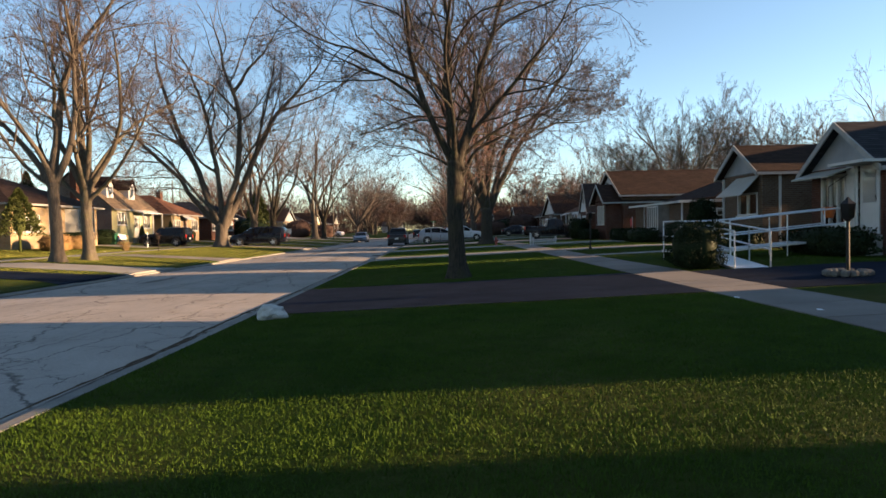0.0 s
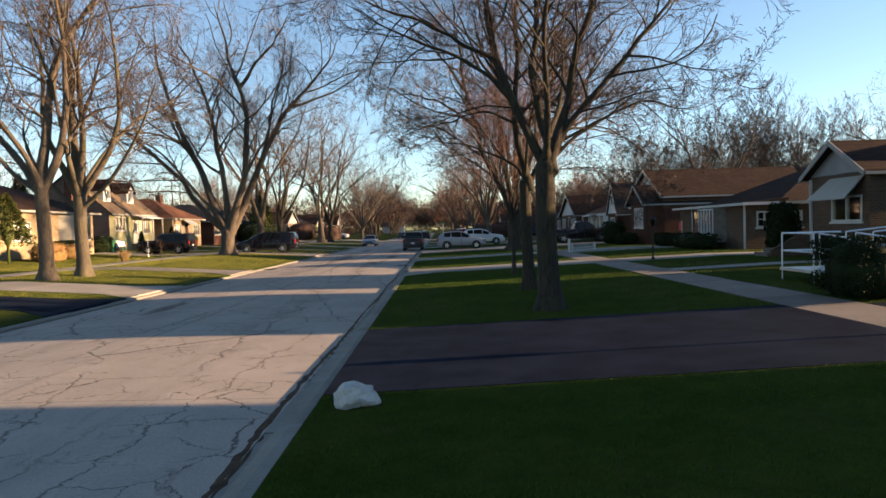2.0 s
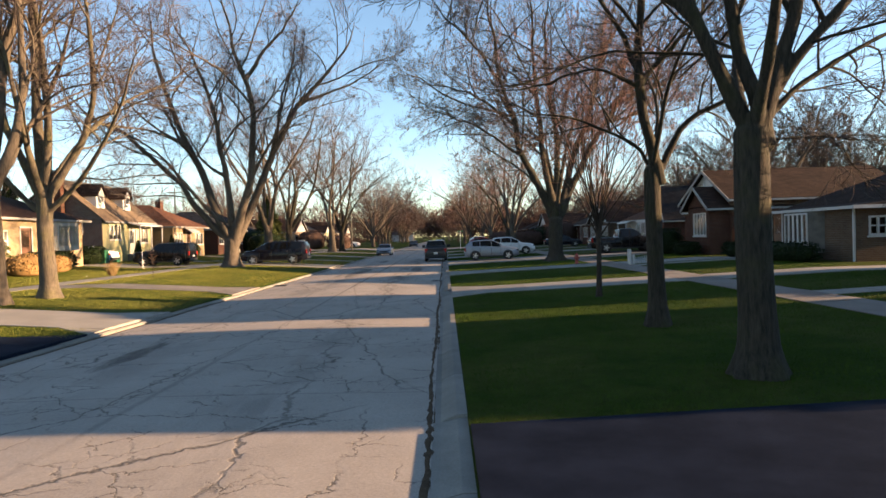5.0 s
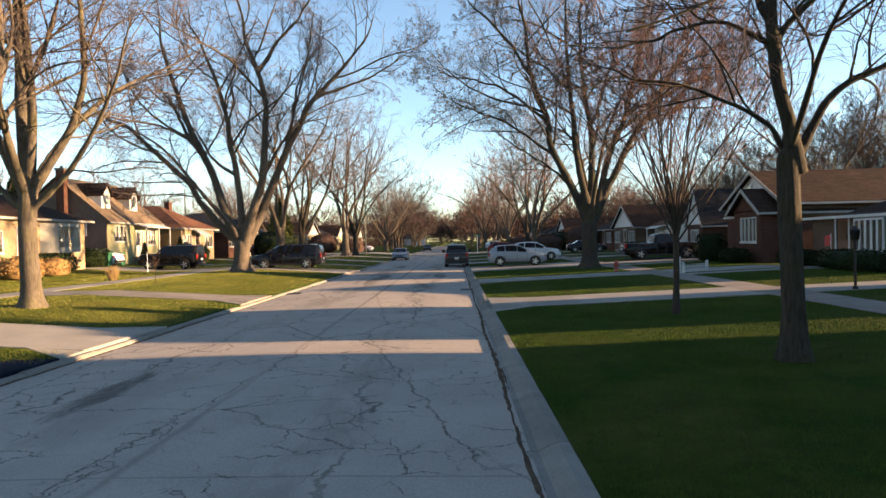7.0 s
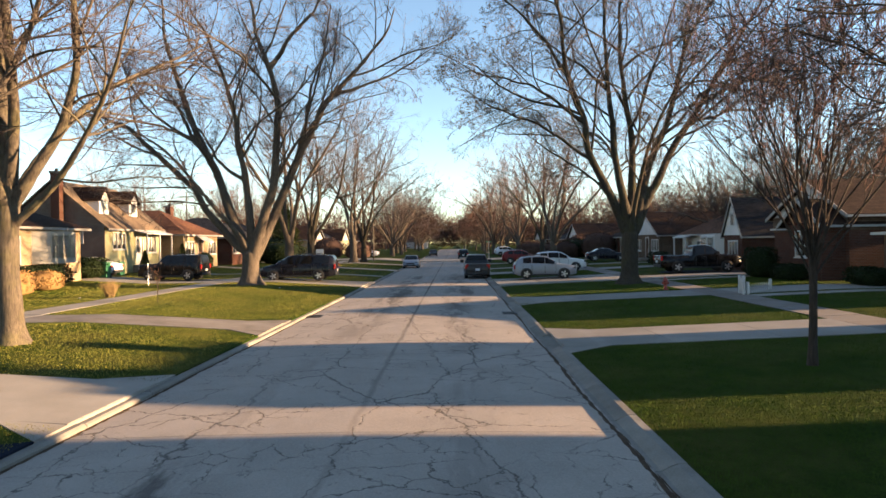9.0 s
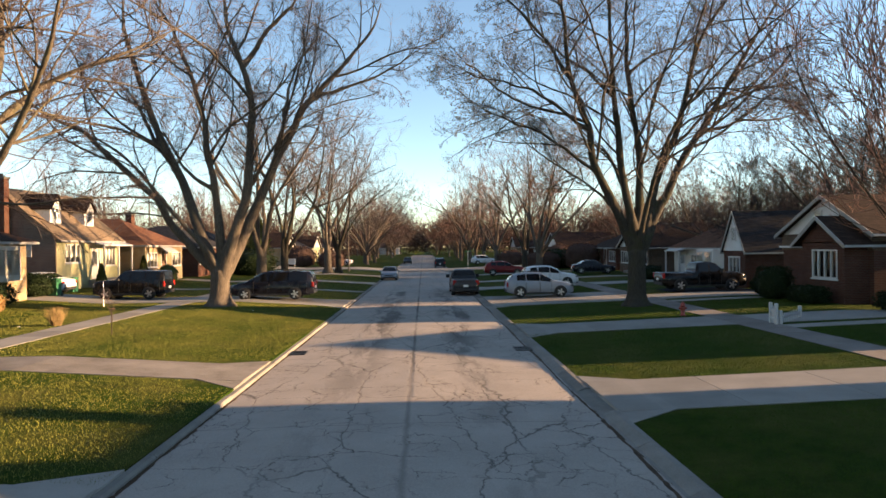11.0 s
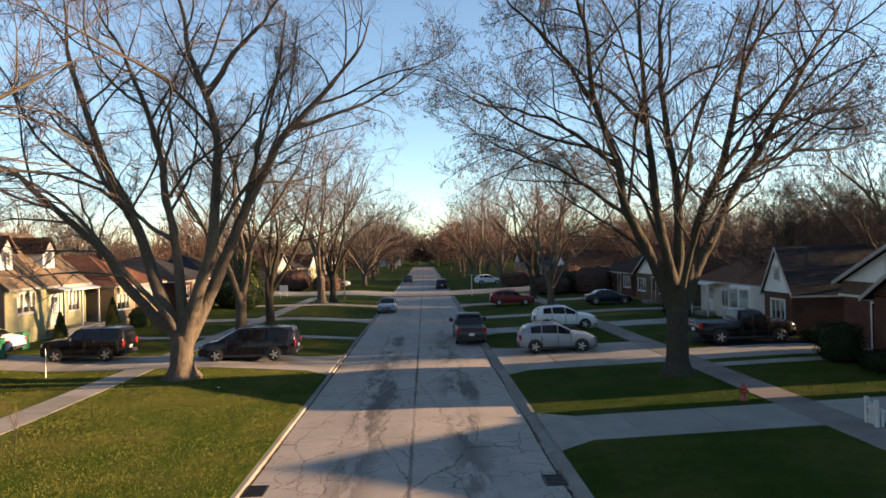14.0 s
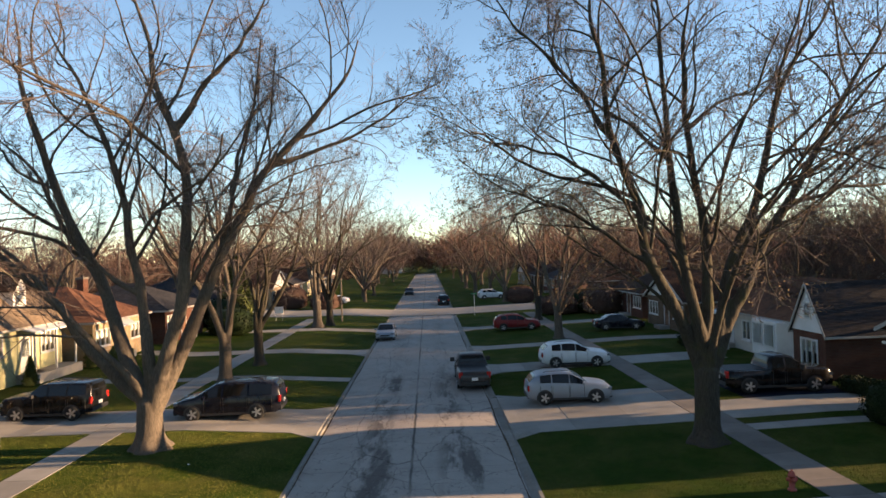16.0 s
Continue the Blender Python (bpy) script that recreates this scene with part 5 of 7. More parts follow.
for k in range(5):
    v = 2.52 + 0.37 * k
    b = h.b()
    grid_wall(b, "u", -0.56, -0.504, v, v + 0.37, 0.72, 2.08, [(v + 0.055, v + 0.315, 0.79, 2.01)])
    win = h.put("bay_window", b, TRIM, "tall narrow white window", parent=bay)
    h.put("pane", h.b().box(-0.535, v + 0.05, 0.78, -0.525, v + 0.32, 2.02), GLASS, parent=bay)
h.put("sill", h.b().box(-0.64, 2.45, 0.64, -0.505, 4.45, 0.718), TRIM, "white bay sill", parent=bay)
h.door(0, 5.6, 6.5, 0.25, 2.15)
h.spout(0, 0.06, 0, 2.15)

# brick house with white upper gable
h = House("red brick house with a white sided upper gable", 16.15, 49.2, 0.42, 1, R_ROW)
h.block(-1.15, 3.0, 0.3, 3.4, 0, 2.75, BRICK_RED, front=[(0.75, 2.6, 1.1, 2.45)])
h.block(0, 10, 0, 7.0, 0, 2.4, BRICK_RED, front=[(4.2, 5.1, 0.3, 2.3)])
h.gable_u(0, 10, -0.05, 7.05, 3.2, 5.0, ROOF_BROWN, SIDING, over=0.3, ridge_v=3.3, face_label="white lap siding in the upper gable")
h.put("belt_course", h.b().box(-0.08, 0, 2.4, 0.3, 7.0, 3.23), BRICK_BROWN)
h.put("side_belt", h.b().box(0.3, 0.0, 2.4, 10, 0.22, 3.2), BRICK_BROWN)
h.put("gutter", h.b().box(-0.2, 3.55, 2.52, -0.085, 7.1, 2.62), TRIM, "white gutter along the front")
h.gable_u(-1.15, 3.4, 0.2, 3.5, 2.8, 3.9, ROOF_BROWN, BRICK_RED)
h.window("u", -1.15, 0.75, 2.6, 1.1, 2.45, 4, 0.0)
h.door(0, 4.2, 5.1, 0.3, 2.3)
attic = h.put("attic_window", h.b().box(-0.055, 3.6, 3.65, -0.008, 4.25, 4.4), TRIM, "white attic window")
h.put("attic_pane", h.b().box(-0.07, 3.69, 3.73, -0.06, 4.16, 4.32), GLASS, parent=attic)

# white tower-gabled house
h = House("cream sided house with a steep white gable and rust roof", 16.72, 60.75, 0.42, 1, R_ROW)
h.block(-0.4, 3.5, 0, 2.75, 0, 2.32, BRICK_RED, front=[(0.6, 2.1, 0.5, 1.97)])
h.block(0.6, 10, 2.77, 13.6, 0, 2.55, SIDING_CREAM, front=[(2.95, 3.85, 0.3, 2.05), (9.2, 10.3, 0.7, 2.0), (11.5, 12.5, 0.3, 2.1)])
h.gable_v(0.6, 10, 2.85, 13.6, 2.55, 4.5, ROOF_RUST, SIDING)
h.gable_u(-0.4, 7.0, -0.1, 2.85, 2.32, 4.75, ROOF_GREY, SIDING, over=0.12, over_u=0.12, face_label="white siding in the steep gable")
h.window("u", -0.4, 0.6, 2.1, 0.5, 1.97, 3, 0.5, frame=0.1)
h.door(0.6, 2.95, 3.85, 0.3, 2.05, TRIM)
h.window("u", 0.6, 9.2, 10.3, 0.7, 2.0, 2, 0.5, frame=0.1)
h.door(0.6, 11.5, 12.5, 0.3, 2.1, TRIM)
bow = h.put("bay", h.b().slab([(-0.25, 4.7, 0.35), (-0.25, 7.4, 0.35), (0.58, 7.9, 0.35), (0.58, 4.2, 0.35)], (0, 0, 2.05)), SIDING, "white bay window")
for k in range(2):
    win = h.put("bay_frame", h.b().box(-0.30, 4.85 + 1.3 * k, 0.9, -0.256, 5.95 + 1.3 * k, 2.3), TRIM, parent=bow)
    h.put("pane", h.b().box(-0.325, 4.95 + 1.3 * k, 1.0, -0.31, 5.85 + 1.3 * k, 2.2), GLASS, parent=bow)
h.put("porch_roof", h.b().slab([(-0.3, 10.6, 2.3), (-0.3, 13.5, 2.3), (0.58, 13.5, 2.52), (0.58, 10.6, 2.52)], (0, 0, -0.09)), TRIM, "white porch roof")
for v in (10.7, 13.4):
    h.put("porch_post", h.b().box(-0.25, v - 0.05, 0.0, -0.15, v + 0.05, 2.22), TRIM, "white porch post")
attic = h.put("attic_window", h.b().box(-0.46, 1.1, 2.95, -0.41, 1.65, 3.85), TRIM, "narrow attic window")
h.put("attic_pane", h.b().box(-0.475, 1.18, 3.03, -0.465, 1.57, 3.77), GLASS, parent=attic)


def bungalow(label, x, y, side, wide, deep, wall, roof, style, eave=2.6, ridge=4.8, group="", z=None, face=None, wins=2, chimney=None):
    """A plain low house with a few windows and a door."""
    base = 0.3 if side < 0 else 0.0
    h = House(label, x, y, rise(x) + 0.75 * base if z is None else z, side, group)
    cells = wide / (wins + 1)
    holes = [(cells * (k + (0.12 if k < 1 else 1.08)), cells * (k + (0.88 if k < 1 else 1.85)), 0.95, 2.15) for k in range(wins)]
    door = (cells * 1.2, cells * 1.2 + 0.95, 0.3, 2.3)
    h.block(0, deep, 0, wide, -base, eave, wall, front=holes + [door], near=[(deep * 0.3, deep * 0.3 + 1.1, 1.0, 2.1)])
    if style == "hip":
        h.hip(0, deep, 0, wide, eave, ridge, roof)
    elif style == "u":
        h.gable_u(0, deep, 0, wide, eave, ridge, roof, face or SIDING)
    else:
        h.gable_v(0, deep, 0, wide, eave, ridge, roof, face or wall)
    for hole in holes:
        h.window("u", 0, *hole, 3, 0.55)
    h.window("v", 0, deep * 0.3, deep * 0.3 + 1.1, 1.0, 2.1, 1, 0.4, 2)
    h.door(0, *door)
    if chimney:
        h.chimney(deep * 0.45, chimney, eave, ridge + 0.7, BRICK_RED)
    return h


# Next three stay out of view; the first two are added for their shade.
bungalow("unseen brick bungalow with a brown roof, added for its shade", 15.8, 9.2, 1, 5.2, 10, BRICK_BROWN, ROOF_BROWN, "v", group=R_ROW)
bungalow("unseen brick bungalow with a grey roof", 15.8, -1.6, 1, 8.9, 10, BRICK_RED, ROOF_GREY, "v", group=R_ROW)
bungalow("unseen brick bungalow with a grey roof", 15.8, -16.0, 1, 9.5, 10, BRICK_RED, ROOF_GREY, "hip", group=R_ROW)
bungalow("brown unseen brick bungalow with a brown roof, added for its shade", 17.0, 79.5, 1, 8.5, 10, BRICK_BROWN, ROOF_BROWN, "u", group=R_ROW)
bungalow("low brick house with a brown hip roof", 17.5, 91.0, 1, 9.0, 10, BRICK_RED, ROOF_BROWN, "hip", group=R_ROW, chimney=4.0)
bungalow("low brick house across the side street", 17.0, 118.0, 1, 9.5, 10, BRICK_BROWN, ROOF_BROWN, "u", group=R_ROW)
bungalow("low brick house across the side street", 17.0, 131.0, 1, 9.5, 10, BRICK_RED, ROOF_GREY, "hip", group=R_ROW)
bungalow("low brick house down the street", 17.0, 146.0, 1, 10, 10, BRICK_RED, ROOF_BROWN, "hip", group=R_ROW)
bungalow("low brick house down the street", 17.0, 162.0, 1, 10, 10, BRICK_TAN, ROOF_BROWN, "u", group=R_ROW)

# pale yellow house with two dormers
h = House("pale yellow painted house with two white dormers", -27.1, 63.0, 0.92, -1, L_ROW)
h.block(0, 7.4, 0, 8.4, -0.4, 3.2, BRICK_PALE, front=[(0.95, 2.75, 1.5, 2.75), (4.3, 5.3, 0.3, 2.4), (6.2, 7.6, 1.2, 2.6)])
h.put("side_facing", h.b().box(0.0, -0.08, -0.4, 7.4, -0.004, 3.2), BRICK_ROSE, "rosy brick end wall")
h.gable_v(0, 7.4, -0.05, 8.4, 3.2, 6.35, ROOF_TAN, BRICK_ROSE, face_label="rosy brick gable end")
h.window("u", 0, 0.95, 2.75, 1.5, 2.75, 3, 0.7)
h.window("u", 0, 6.2, 7.6, 1.2, 2.6, 3, 0.7)
h.door(0, 4.3, 5.3, 0.3, 2.4, TRIM)
win = h.put("window", h.b().box(1.5, -0.13, 1.95, 2.45, -0.085, 2.95), TRIM, "white framed window")
h.put("pane", h.b().box(1.58, -0.15, 2.03, 2.37, -0.135, 2.4), GLASS, parent=win)
h.put("pane", h.b().box(1.58, -0.15, 2.5, 2.37, -0.135, 2.87), GLASS, parent=win)
h.put("porch_roof", h.b().slab([(-1.1, 3.9, 2.72), (-1.1, 8.3, 2.72), (-0.01, 8.3, 3.0), (-0.01, 3.9, 3.0)], (0, 0, -0.09)), TRIM, "white porch roof")
for v in (4.0, 6.1, 8.2):
    h.put("porch_post", h.b().box(-1.05, v - 0.05, 0.0, -0.95, v + 0.05, 2.62), TRIM, "white porch post")
h.put("porch_floor", h.b().box(-1.3, 3.8, -0.4, -0.01, 8.4, 0.28), SLAB, "concrete porch floor")
h.chimney(3.1, -0.42, -0.4, 7.0, BRICK_RED, 0.6, 0.5)
for v in (0.9, 5.1):
    d = h.put("dormer", h.b().box(0.9, v, 4.0, 3.4, v + 1.25, 5.25), SIDING, "white sided dormer")
    for sgn in (-1, 1):
        vm = v + 0.625
        va = vm + sgn * 0.8
        h.put("dormer_roof", h.b().slab([(0.68, va, 5.1), (3.9, va, 5.1), (3.9, vm, 6.1), (0.68, vm, 6.1)], (0, 0, -0.09)), ROOF_BROWN, parent=d)
    h.put("dormer_gable", h.b().slab([(0.88, v, 5.25), (0.88, v + 1.25, 5.25), (0.88, v + 0.625, 6.0)], (0.1, 0, 0)), SIDING, parent=d)
    h.put("dormer_window", h.b().box(0.84, v + 0.28, 4.35, 0.895, v + 0.97, 5.2), TRIM, parent=d)
    h.put("dormer_pane", h.b().box(0.82, v + 0.36, 4.43, 0.836, v + 0.89, 5.1), GLASS, parent=d)

h = bungalow("tan brick house with a rust roof and white awning", -25.6, 72.4, -1, 7.6, 9, BRICK_TAN, ROOF_RUST, "hip", eave=2.85, ridge=4.9, group=L_ROW, chimney=6.4)
h.put("awning", h.b().slab([(-0.9, 2.2, 2.2), (-0.9, 4.4, 2.2), (-0.01, 4.4, 2.75), (-0.01, 2.2, 2.75)], (0, 0, -0.05)), TRIM, "white metal awning")
bungalow("red brick house with a dark hip roof", -25.2, 83.0, -1, 8.6, 10, BRICK_RED, ROOF_GREY, "hip", eave=2.7, ridge=4.7, group=L_ROW)
bungalow("brown brick house with a dark roof near the corner", -26.5, 95.0, -1, 8.5, 9, BRICK_BROWN, ROOF_GREY, "hip", group=L_ROW)
h = bungalow("tan brick house with a pale bay window and brown roof", -25.0, 46.0, -1, 10.5, 9, BRICK_TAN, ROOF_BROWN, "hip", eave=2.95, ridge=4.9, group=L_ROW)
bay = h.put("bay", h.b().slab([(-0.75, 6.6, 0.9), (-0.75, 8.8, 0.9), (-0.01, 9.3, 0.9), (-0.01, 6.1, 0.9)], (0, 0, 1.75)), AWNING, "pale bay window")
for k in range(4):
    h.put("pane", h.b().box(-0.775, 6.7 + 0.52 * k, 1.2, -0.76, 7.12 + 0.52 * k, 2.45), GLASS, parent=bay)
bungalow("tan brick house with a brown roof", -25.0, 32.5, -1, 9.5, 9, BRICK_TAN, ROOF_BROWN, "hip", eave=2.8, ridge=4.8, group=L_ROW)
for k, (y, w_, r_, st) in enumerate(((118, BRICK_TAN, ROOF_BROWN, "u"), (131, BRICK_RED, ROOF_GREY, "v"), (144, BRICK_PALE, ROOF_BROWN, "u"), (157, BRICK_TAN, ROOF_GREY, "hip"), (171, BRICK_RED, ROOF_BROWN, "u"))):
    bungalow("sunlit low house down the street", -25.0, y, -1, 9.0, 9, w_, r_, st, group=L_ROW)
bungalow("house closing the end of the long street", -14.0, 288.0, -1, 12, 9, SIDING, ROOF_GREY, "u", group=L_ROW)
bungalow("rear house with a brown roof beyond the yards", 38.0, 70.0, 1, 11, 9, BRICK_BROWN, ROOF_BROWN, "v", group="rear houses")
bungalow("rear house with a grey roof beyond the yards", 40.0, 92.0, 1, 11, 9, SIDING, ROOF_GREY, "v", group="rear houses")
bungalow("rear house with a grey roof beyond the yards", -46.0, 84.0, -1, 11, 9, BRICK_RED, ROOF_GREY, "v", group="rear houses")


# stone steps up to the awning house door
t = root("stone_steps", 13.9, 32.05, rise(14.0), "weathered brown stone steps to a raised house door", "steps")
for k in range(4):
    part("tread", Build().box(0.36 * k, 0.0, -0.1, 0.36 * k + (0.355 if k < 3 else 1.2), 0.95, 0.16 * (k + 1)), STONE, t, bevel=0.012)
part("cheek_wall", Build().slab([(0.1, -0.14, -0.1), (2.2, -0.14, -0.1), (2.2, -0.14, 0.86), (1.1, -0.14, 0.8), (0.1, -0.14, 0.26)], (0, 0.13, 0)), BRICK_BROWN, t, bevel=0.01)


# ---------- vehicles ----------
PAINT_SILVER = paint_mat("paint_silver", (0.22, 0.25, 0.29), 0.3, 0.4)
PAINT_WHITE = paint_mat("paint_white", (0.60, 0.61, 0.62))
PAINT_GREY = paint_mat("paint_dark_grey", (0.030, 0.031, 0.034), 0.2)
PAINT_BLACK = paint_mat("paint_black", (0.003, 0.003, 0.0036), 0.0, 0.22)
PAINT_NAVY = paint_mat("paint_navy", (0.003, 0.004, 0.010), 0.0, 0.22)
PAINT_RED = paint_mat("paint_dark_red", (0.17, 0.014, 0.016), 0.2)
PLATE = plain("plate_white", (0.5, 0.5, 0.5), (0.62, 0.62, 0.62), 0.5, scale=9, fine=40, bump_s=0)

# side outlines along the length (front = +1): position, belt height, top height, as shares of half length and full height
SHAPES = {
    "suv": dict(rows=((-1.0, .40, .42), (-.985, .56, .60), (-.95, .64, .70), (-.84, .67, .86), (-.70, .675, .945), (-.45, .67, .985), (-.15, .655, 1.0), (.05, .645, .975), (.26, .63, .82), (.42, .615, .665), (.66, .585, .63), (.86, .54, .585), (.955, .48, .525), (1.0, .35, .40)),
                side=((-.70, -.44), (-.41, -.02), (.0, .33)), wind=(.07, .40), rear=(-.945, -.80), wheels=(-.60, .60)),
    "van": dict(rows=((-1.0, .40, .42), (-.99, .56, .62), (-.96, .64, .82), (-.90, .65, .96), (-.55, .64, .995), (0, .63, 1.0), (.20, .62, .97), (.42, .61, .80), (.60, .59, .645), (.78, .56, .60), (.92, .50, .54), (.985, .42, .46), (1.0, .32, .36)),
                side=((-.84, -.42), (-.38, .06), (.10, .42)), wind=(.22, .57), rear=(-.965, -.91), wheels=(-.56, .63)),
    "jeep": dict(rows=((-1.0, .42, .44), (-.99, .60, .64), (-.965, .66, .90), (-.92, .67, .985), (-.5, .67, 1.0), (0, .67, 1.0), (.14, .66, .98), (.27, .66, .84), (.36, .65, .69), (.70, .64, .67), (.92, .61, .64), (.985, .50, .55), (1.0, .36, .40)),
                 side=((-.88, -.50), (-.46, -.08), (-.04, .25)), wind=(.15, .35), rear=(-.975, -.925), wheels=(-.58, .62)),
    "sedan": dict(rows=((-1.0, .40, .43), (-.98, .60, .63), (-.80, .66, .70), (-.66, .66, .74), (-.42, .66, .96), (-.1, .65, 1.0), (.08, .64, .97), (.30, .63, .78), (.42, .62, .66), (.70, .58, .61), (.90, .52, .55), (.98, .44, .47), (1.0, .32, .36)),
                  side=((-.52, -.16), (-.12, .28)), wind=(.09, .41), rear=(-.65, -.44), wheels=(-.62, .62)),
    "pickup": dict(rows=((-1.0, .40, .42), (-.995, .60, .615), (-.97, .62, .63), (-.22, .62, .63), (-.20, .63, .80), (-.16, .64, .96), (-.05, .64, .99), (.14, .64, 1.0), (.26, .64, .96), (.40, .63, .78), (.48, .62, .66), (.90, .60, .635), (.985, .50, .54), (1.0, .34, .38)),
                   side=((-.14, .08), (.12, .38)), wind=(.27, .46), rear=(-.205, -.165), wheels=(-.58, .64)),
}


def car(name, label, kind, paint, x, y, z, turn, L, W, H, category="car", group="parked cars"):
    t = root(name, x, y, z, label, category, group, turn)
    shape = SHAPES[kind]
    L, W, H = L / SITE, W / SITE, H / SITE
    rows = shape["rows"]

    def at(p):
        for r0, r1 in zip(rows, rows[1:]):
            if r0[0] <= p <= r1[0]:
                f = (p - r0[0]) / (r1[0] - r0[0])
                return r0[1] + f * (r1[1] - r0[1]), r0[2] + f * (r1[2] - r0[2])
        return rows[-1][1:]

    def wide(p):
        return W / 2 * (1 - 0.16 * max(0, abs(p) - 0.78) / 0.22 * max(0, abs(p) - 0.78) / 0.22)

    def ring(p):
        belt, top = at(p)
        w_, clear = wide(p), 0.16 * H + (0.05 * H if abs(p) > 0.9 else 0)
        glass = max(0.0, top - belt - 0.05)
        wt = w_ * (0.93 - 0.62 * min(glass, 0.32))
        zb, zt = belt * H, top * H
        return [(p * L / 2, s * q, r) for s, q, r in ((-1, w_ * 0.9, clear), (-1, w_ * 0.985, clear + 0.05), (-1, w_, 0.5 * (clear + zb)), (-1, w_ * 0.975, zb - 0.02), (-1, wt, zt - 0.025), (-1, wt * 0.85, zt),
                (1, wt * 0.85, zt), (1, wt, zt - 0.025), (1, w_ * 0.975, zb - 0.02), (1, w_, 0.5 * (clear + zb)), (1, w_ * 0.985, clear + 0.05), (1, w_ * 0.9, clear))]

    def fine():
        ps = []
        for r0, r1 in zip(rows, rows[1:]):
            n = max(1, round((r1[0] - r0[0]) / 0.09))
            ps += [r0[0] + (r1[0] - r0[0]) * i / n for i in range(n)]
        return ps + [rows[-1][0]]

    ps = fine()
    b, pts = Build(), []
    for p in ps:
        pts += ring(p)
    n = 12
    faces = [(i * n + k, i * n + (k + 1) % n, (i + 1) * n + (k + 1) % n, (i + 1) * n + k) for i in range(len(ps) - 1) for k in range(n)]
    faces += [tuple(range(n)), tuple(range((len(ps) - 1) * n, len(ps) * n))]
    b.add(pts, faces)
    body = part("body", b, paint, t, smooth=True)
    # side glass: between belt and roof rail, set slightly proud
    for s in (-1, 1):
        for p0, p1 in shape["side"]:
            g, quad = Build(), []
            m_ = 5
            low, high = [], []
            for i in range(m_):
                p = p0 + (p1 - p0) * i / (m_ - 1)
                r = ring(p)
                a_, c_ = Vector(r[3]), Vector(r[4])
                a_.y, c_.y = s * abs(a_.y), s * abs(c_.y)
                lo, hi = a_.lerp(c_, 0.10), a_.lerp(c_, 0.90)
                o = Vector((0, s * 0.012, 0.004))
                low.append(tuple(lo + o)), high.append(tuple(hi + o))
            g.add(low + high, [(i, i + 1, m_ + i + 1, m_ + i) for i in range(m_ - 1)])
            part("side_window", g, CARGLASS, body)
        hp = shape["side"][-1][0]
        b = Build().box(hp * L / 2 - 0.22, s * W / 2 * 1.0 - 0.012, 0.56 * H, hp * L / 2 - 0.06, s * W / 2 + 0.02, 0.58 * H)
        part("door_handle", b, paint if kind != "pickup" else TRIMBLACK, body)
        for seam in {q for pair in shape["side"] for q in pair}:
            part("door_seam", Build().box(seam * L / 2 - 0.006, s * W / 2 - 0.02, 0.24 * H, seam * L / 2 + 0.006, s * W / 2 + 0.004, 0.6 * H), TRIMBLACK, body)
        mp = shape["side"][-1][1]
        b = Build().box(mp * L / 2 - 0.08, s * (W / 2 + 0.02), at(mp)[0] * H + 0.0, mp * L / 2 + 0.04, s * (W / 2 + (0.28 if kind == "pickup" else 0.19)), at(mp)[0] * H + (0.24 if kind == "pickup" else 0.14))
        part("mirror", b, TRIMBLACK if kind in ("pickup", "jeep") else paint, t, bevel=0.02)
        part("sill_trim", Build().box(-0.5 * L / 2, s * W / 2 * 0.97, 0.155 * H, 0.5 * L / 2, s * W / 2 * 1.005, 0.22 * H), TRIMBLACK, body)
        # lights
        b = Build().box(L / 2 * 0.90, s * W / 2 * 0.62, 0.44 * H, L / 2 * 0.985, s * W / 2 * 0.93, 0.52 * H)
        part("headlight", b, LAMPCLEAR, t, bevel=0.012)
        tall = (0.44, 0.62) if kind != "sedan" else (0.48, 0.58)
        b = Build().box(-L / 2 * 0.997, s * W / 2 * 0.70, tall[0] * H, -L / 2 * 0.955, s * W / 2 * 0.95, tall[1] * H)
        part("tail_light", b, LAMPRED, t, bevel=0.012)
        if kind in ("suv", "van", "jeep"):
            b = Build().tube([(-0.62 * L / 2, s * W * 0.33, 0.985 * H), (-0.55 * L / 2, s * W * 0.33, 1.03 * H), (0.0, s * W * 0.33, 1.045 * H), (0.08 * L / 2, s * W * 0.33, 0.995 * H)], 0.016, 6)
            part("roof_rail", b, TRIMBLACK, t)
    for (p0, p1), nm in ((shape["wind"], "windscreen"), (shape["rear"], "rear_window")):
        g = Build()
        pts = []
        m_ = 4
        for i in range(m_):
            r = ring(p0 + (p1 - p0) * i / (m_ - 1))
            for k in (4, 5, 6, 7):
                pts.append((r[k][0] + (0.012 if nm == "windscreen" else -0.014), r[k][1] * 0.92, r[k][2] + 0.014))
        g.add(pts, [(i * 4 + k, i * 4 + k + 1, (i + 1) * 4 + k + 1, (i + 1) * 4 + k) for i in range(m_ - 1) for k in range(3)])
        part(nm, g, CARGLASS, body)
    part("front_bumper", Build().box(L / 2 * 0.93, -W / 2 * 0.8, 0.17 * H, L / 2 * 1.003, W / 2 * 0.8, 0.29 * H), TRIMBLACK, t, bevel=0.03)
    part("rear_bumper", Build().box(-L / 2 * 1.006, -W / 2 * 0.82, 0.2 * H, -L / 2 * 0.95, W / 2 * 0.82, 0.32 * H), TRIMBLACK, t, bevel=0.03)
    part("grille", Build().box(L / 2 * 0.965, -W / 2 * 0.5, 0.33 * H, L / 2 * 1.002, W / 2 * 0.5, 0.43 * H), TRIMBLACK, t, bevel=0.01)
    part("number_plate", Build().box(-L / 2 * 1.012, -0.16, 0.36 * H, -L / 2 * 0.998, 0.16, 0.36 * H + 0.15), PLATE, t, "plain pale plate")
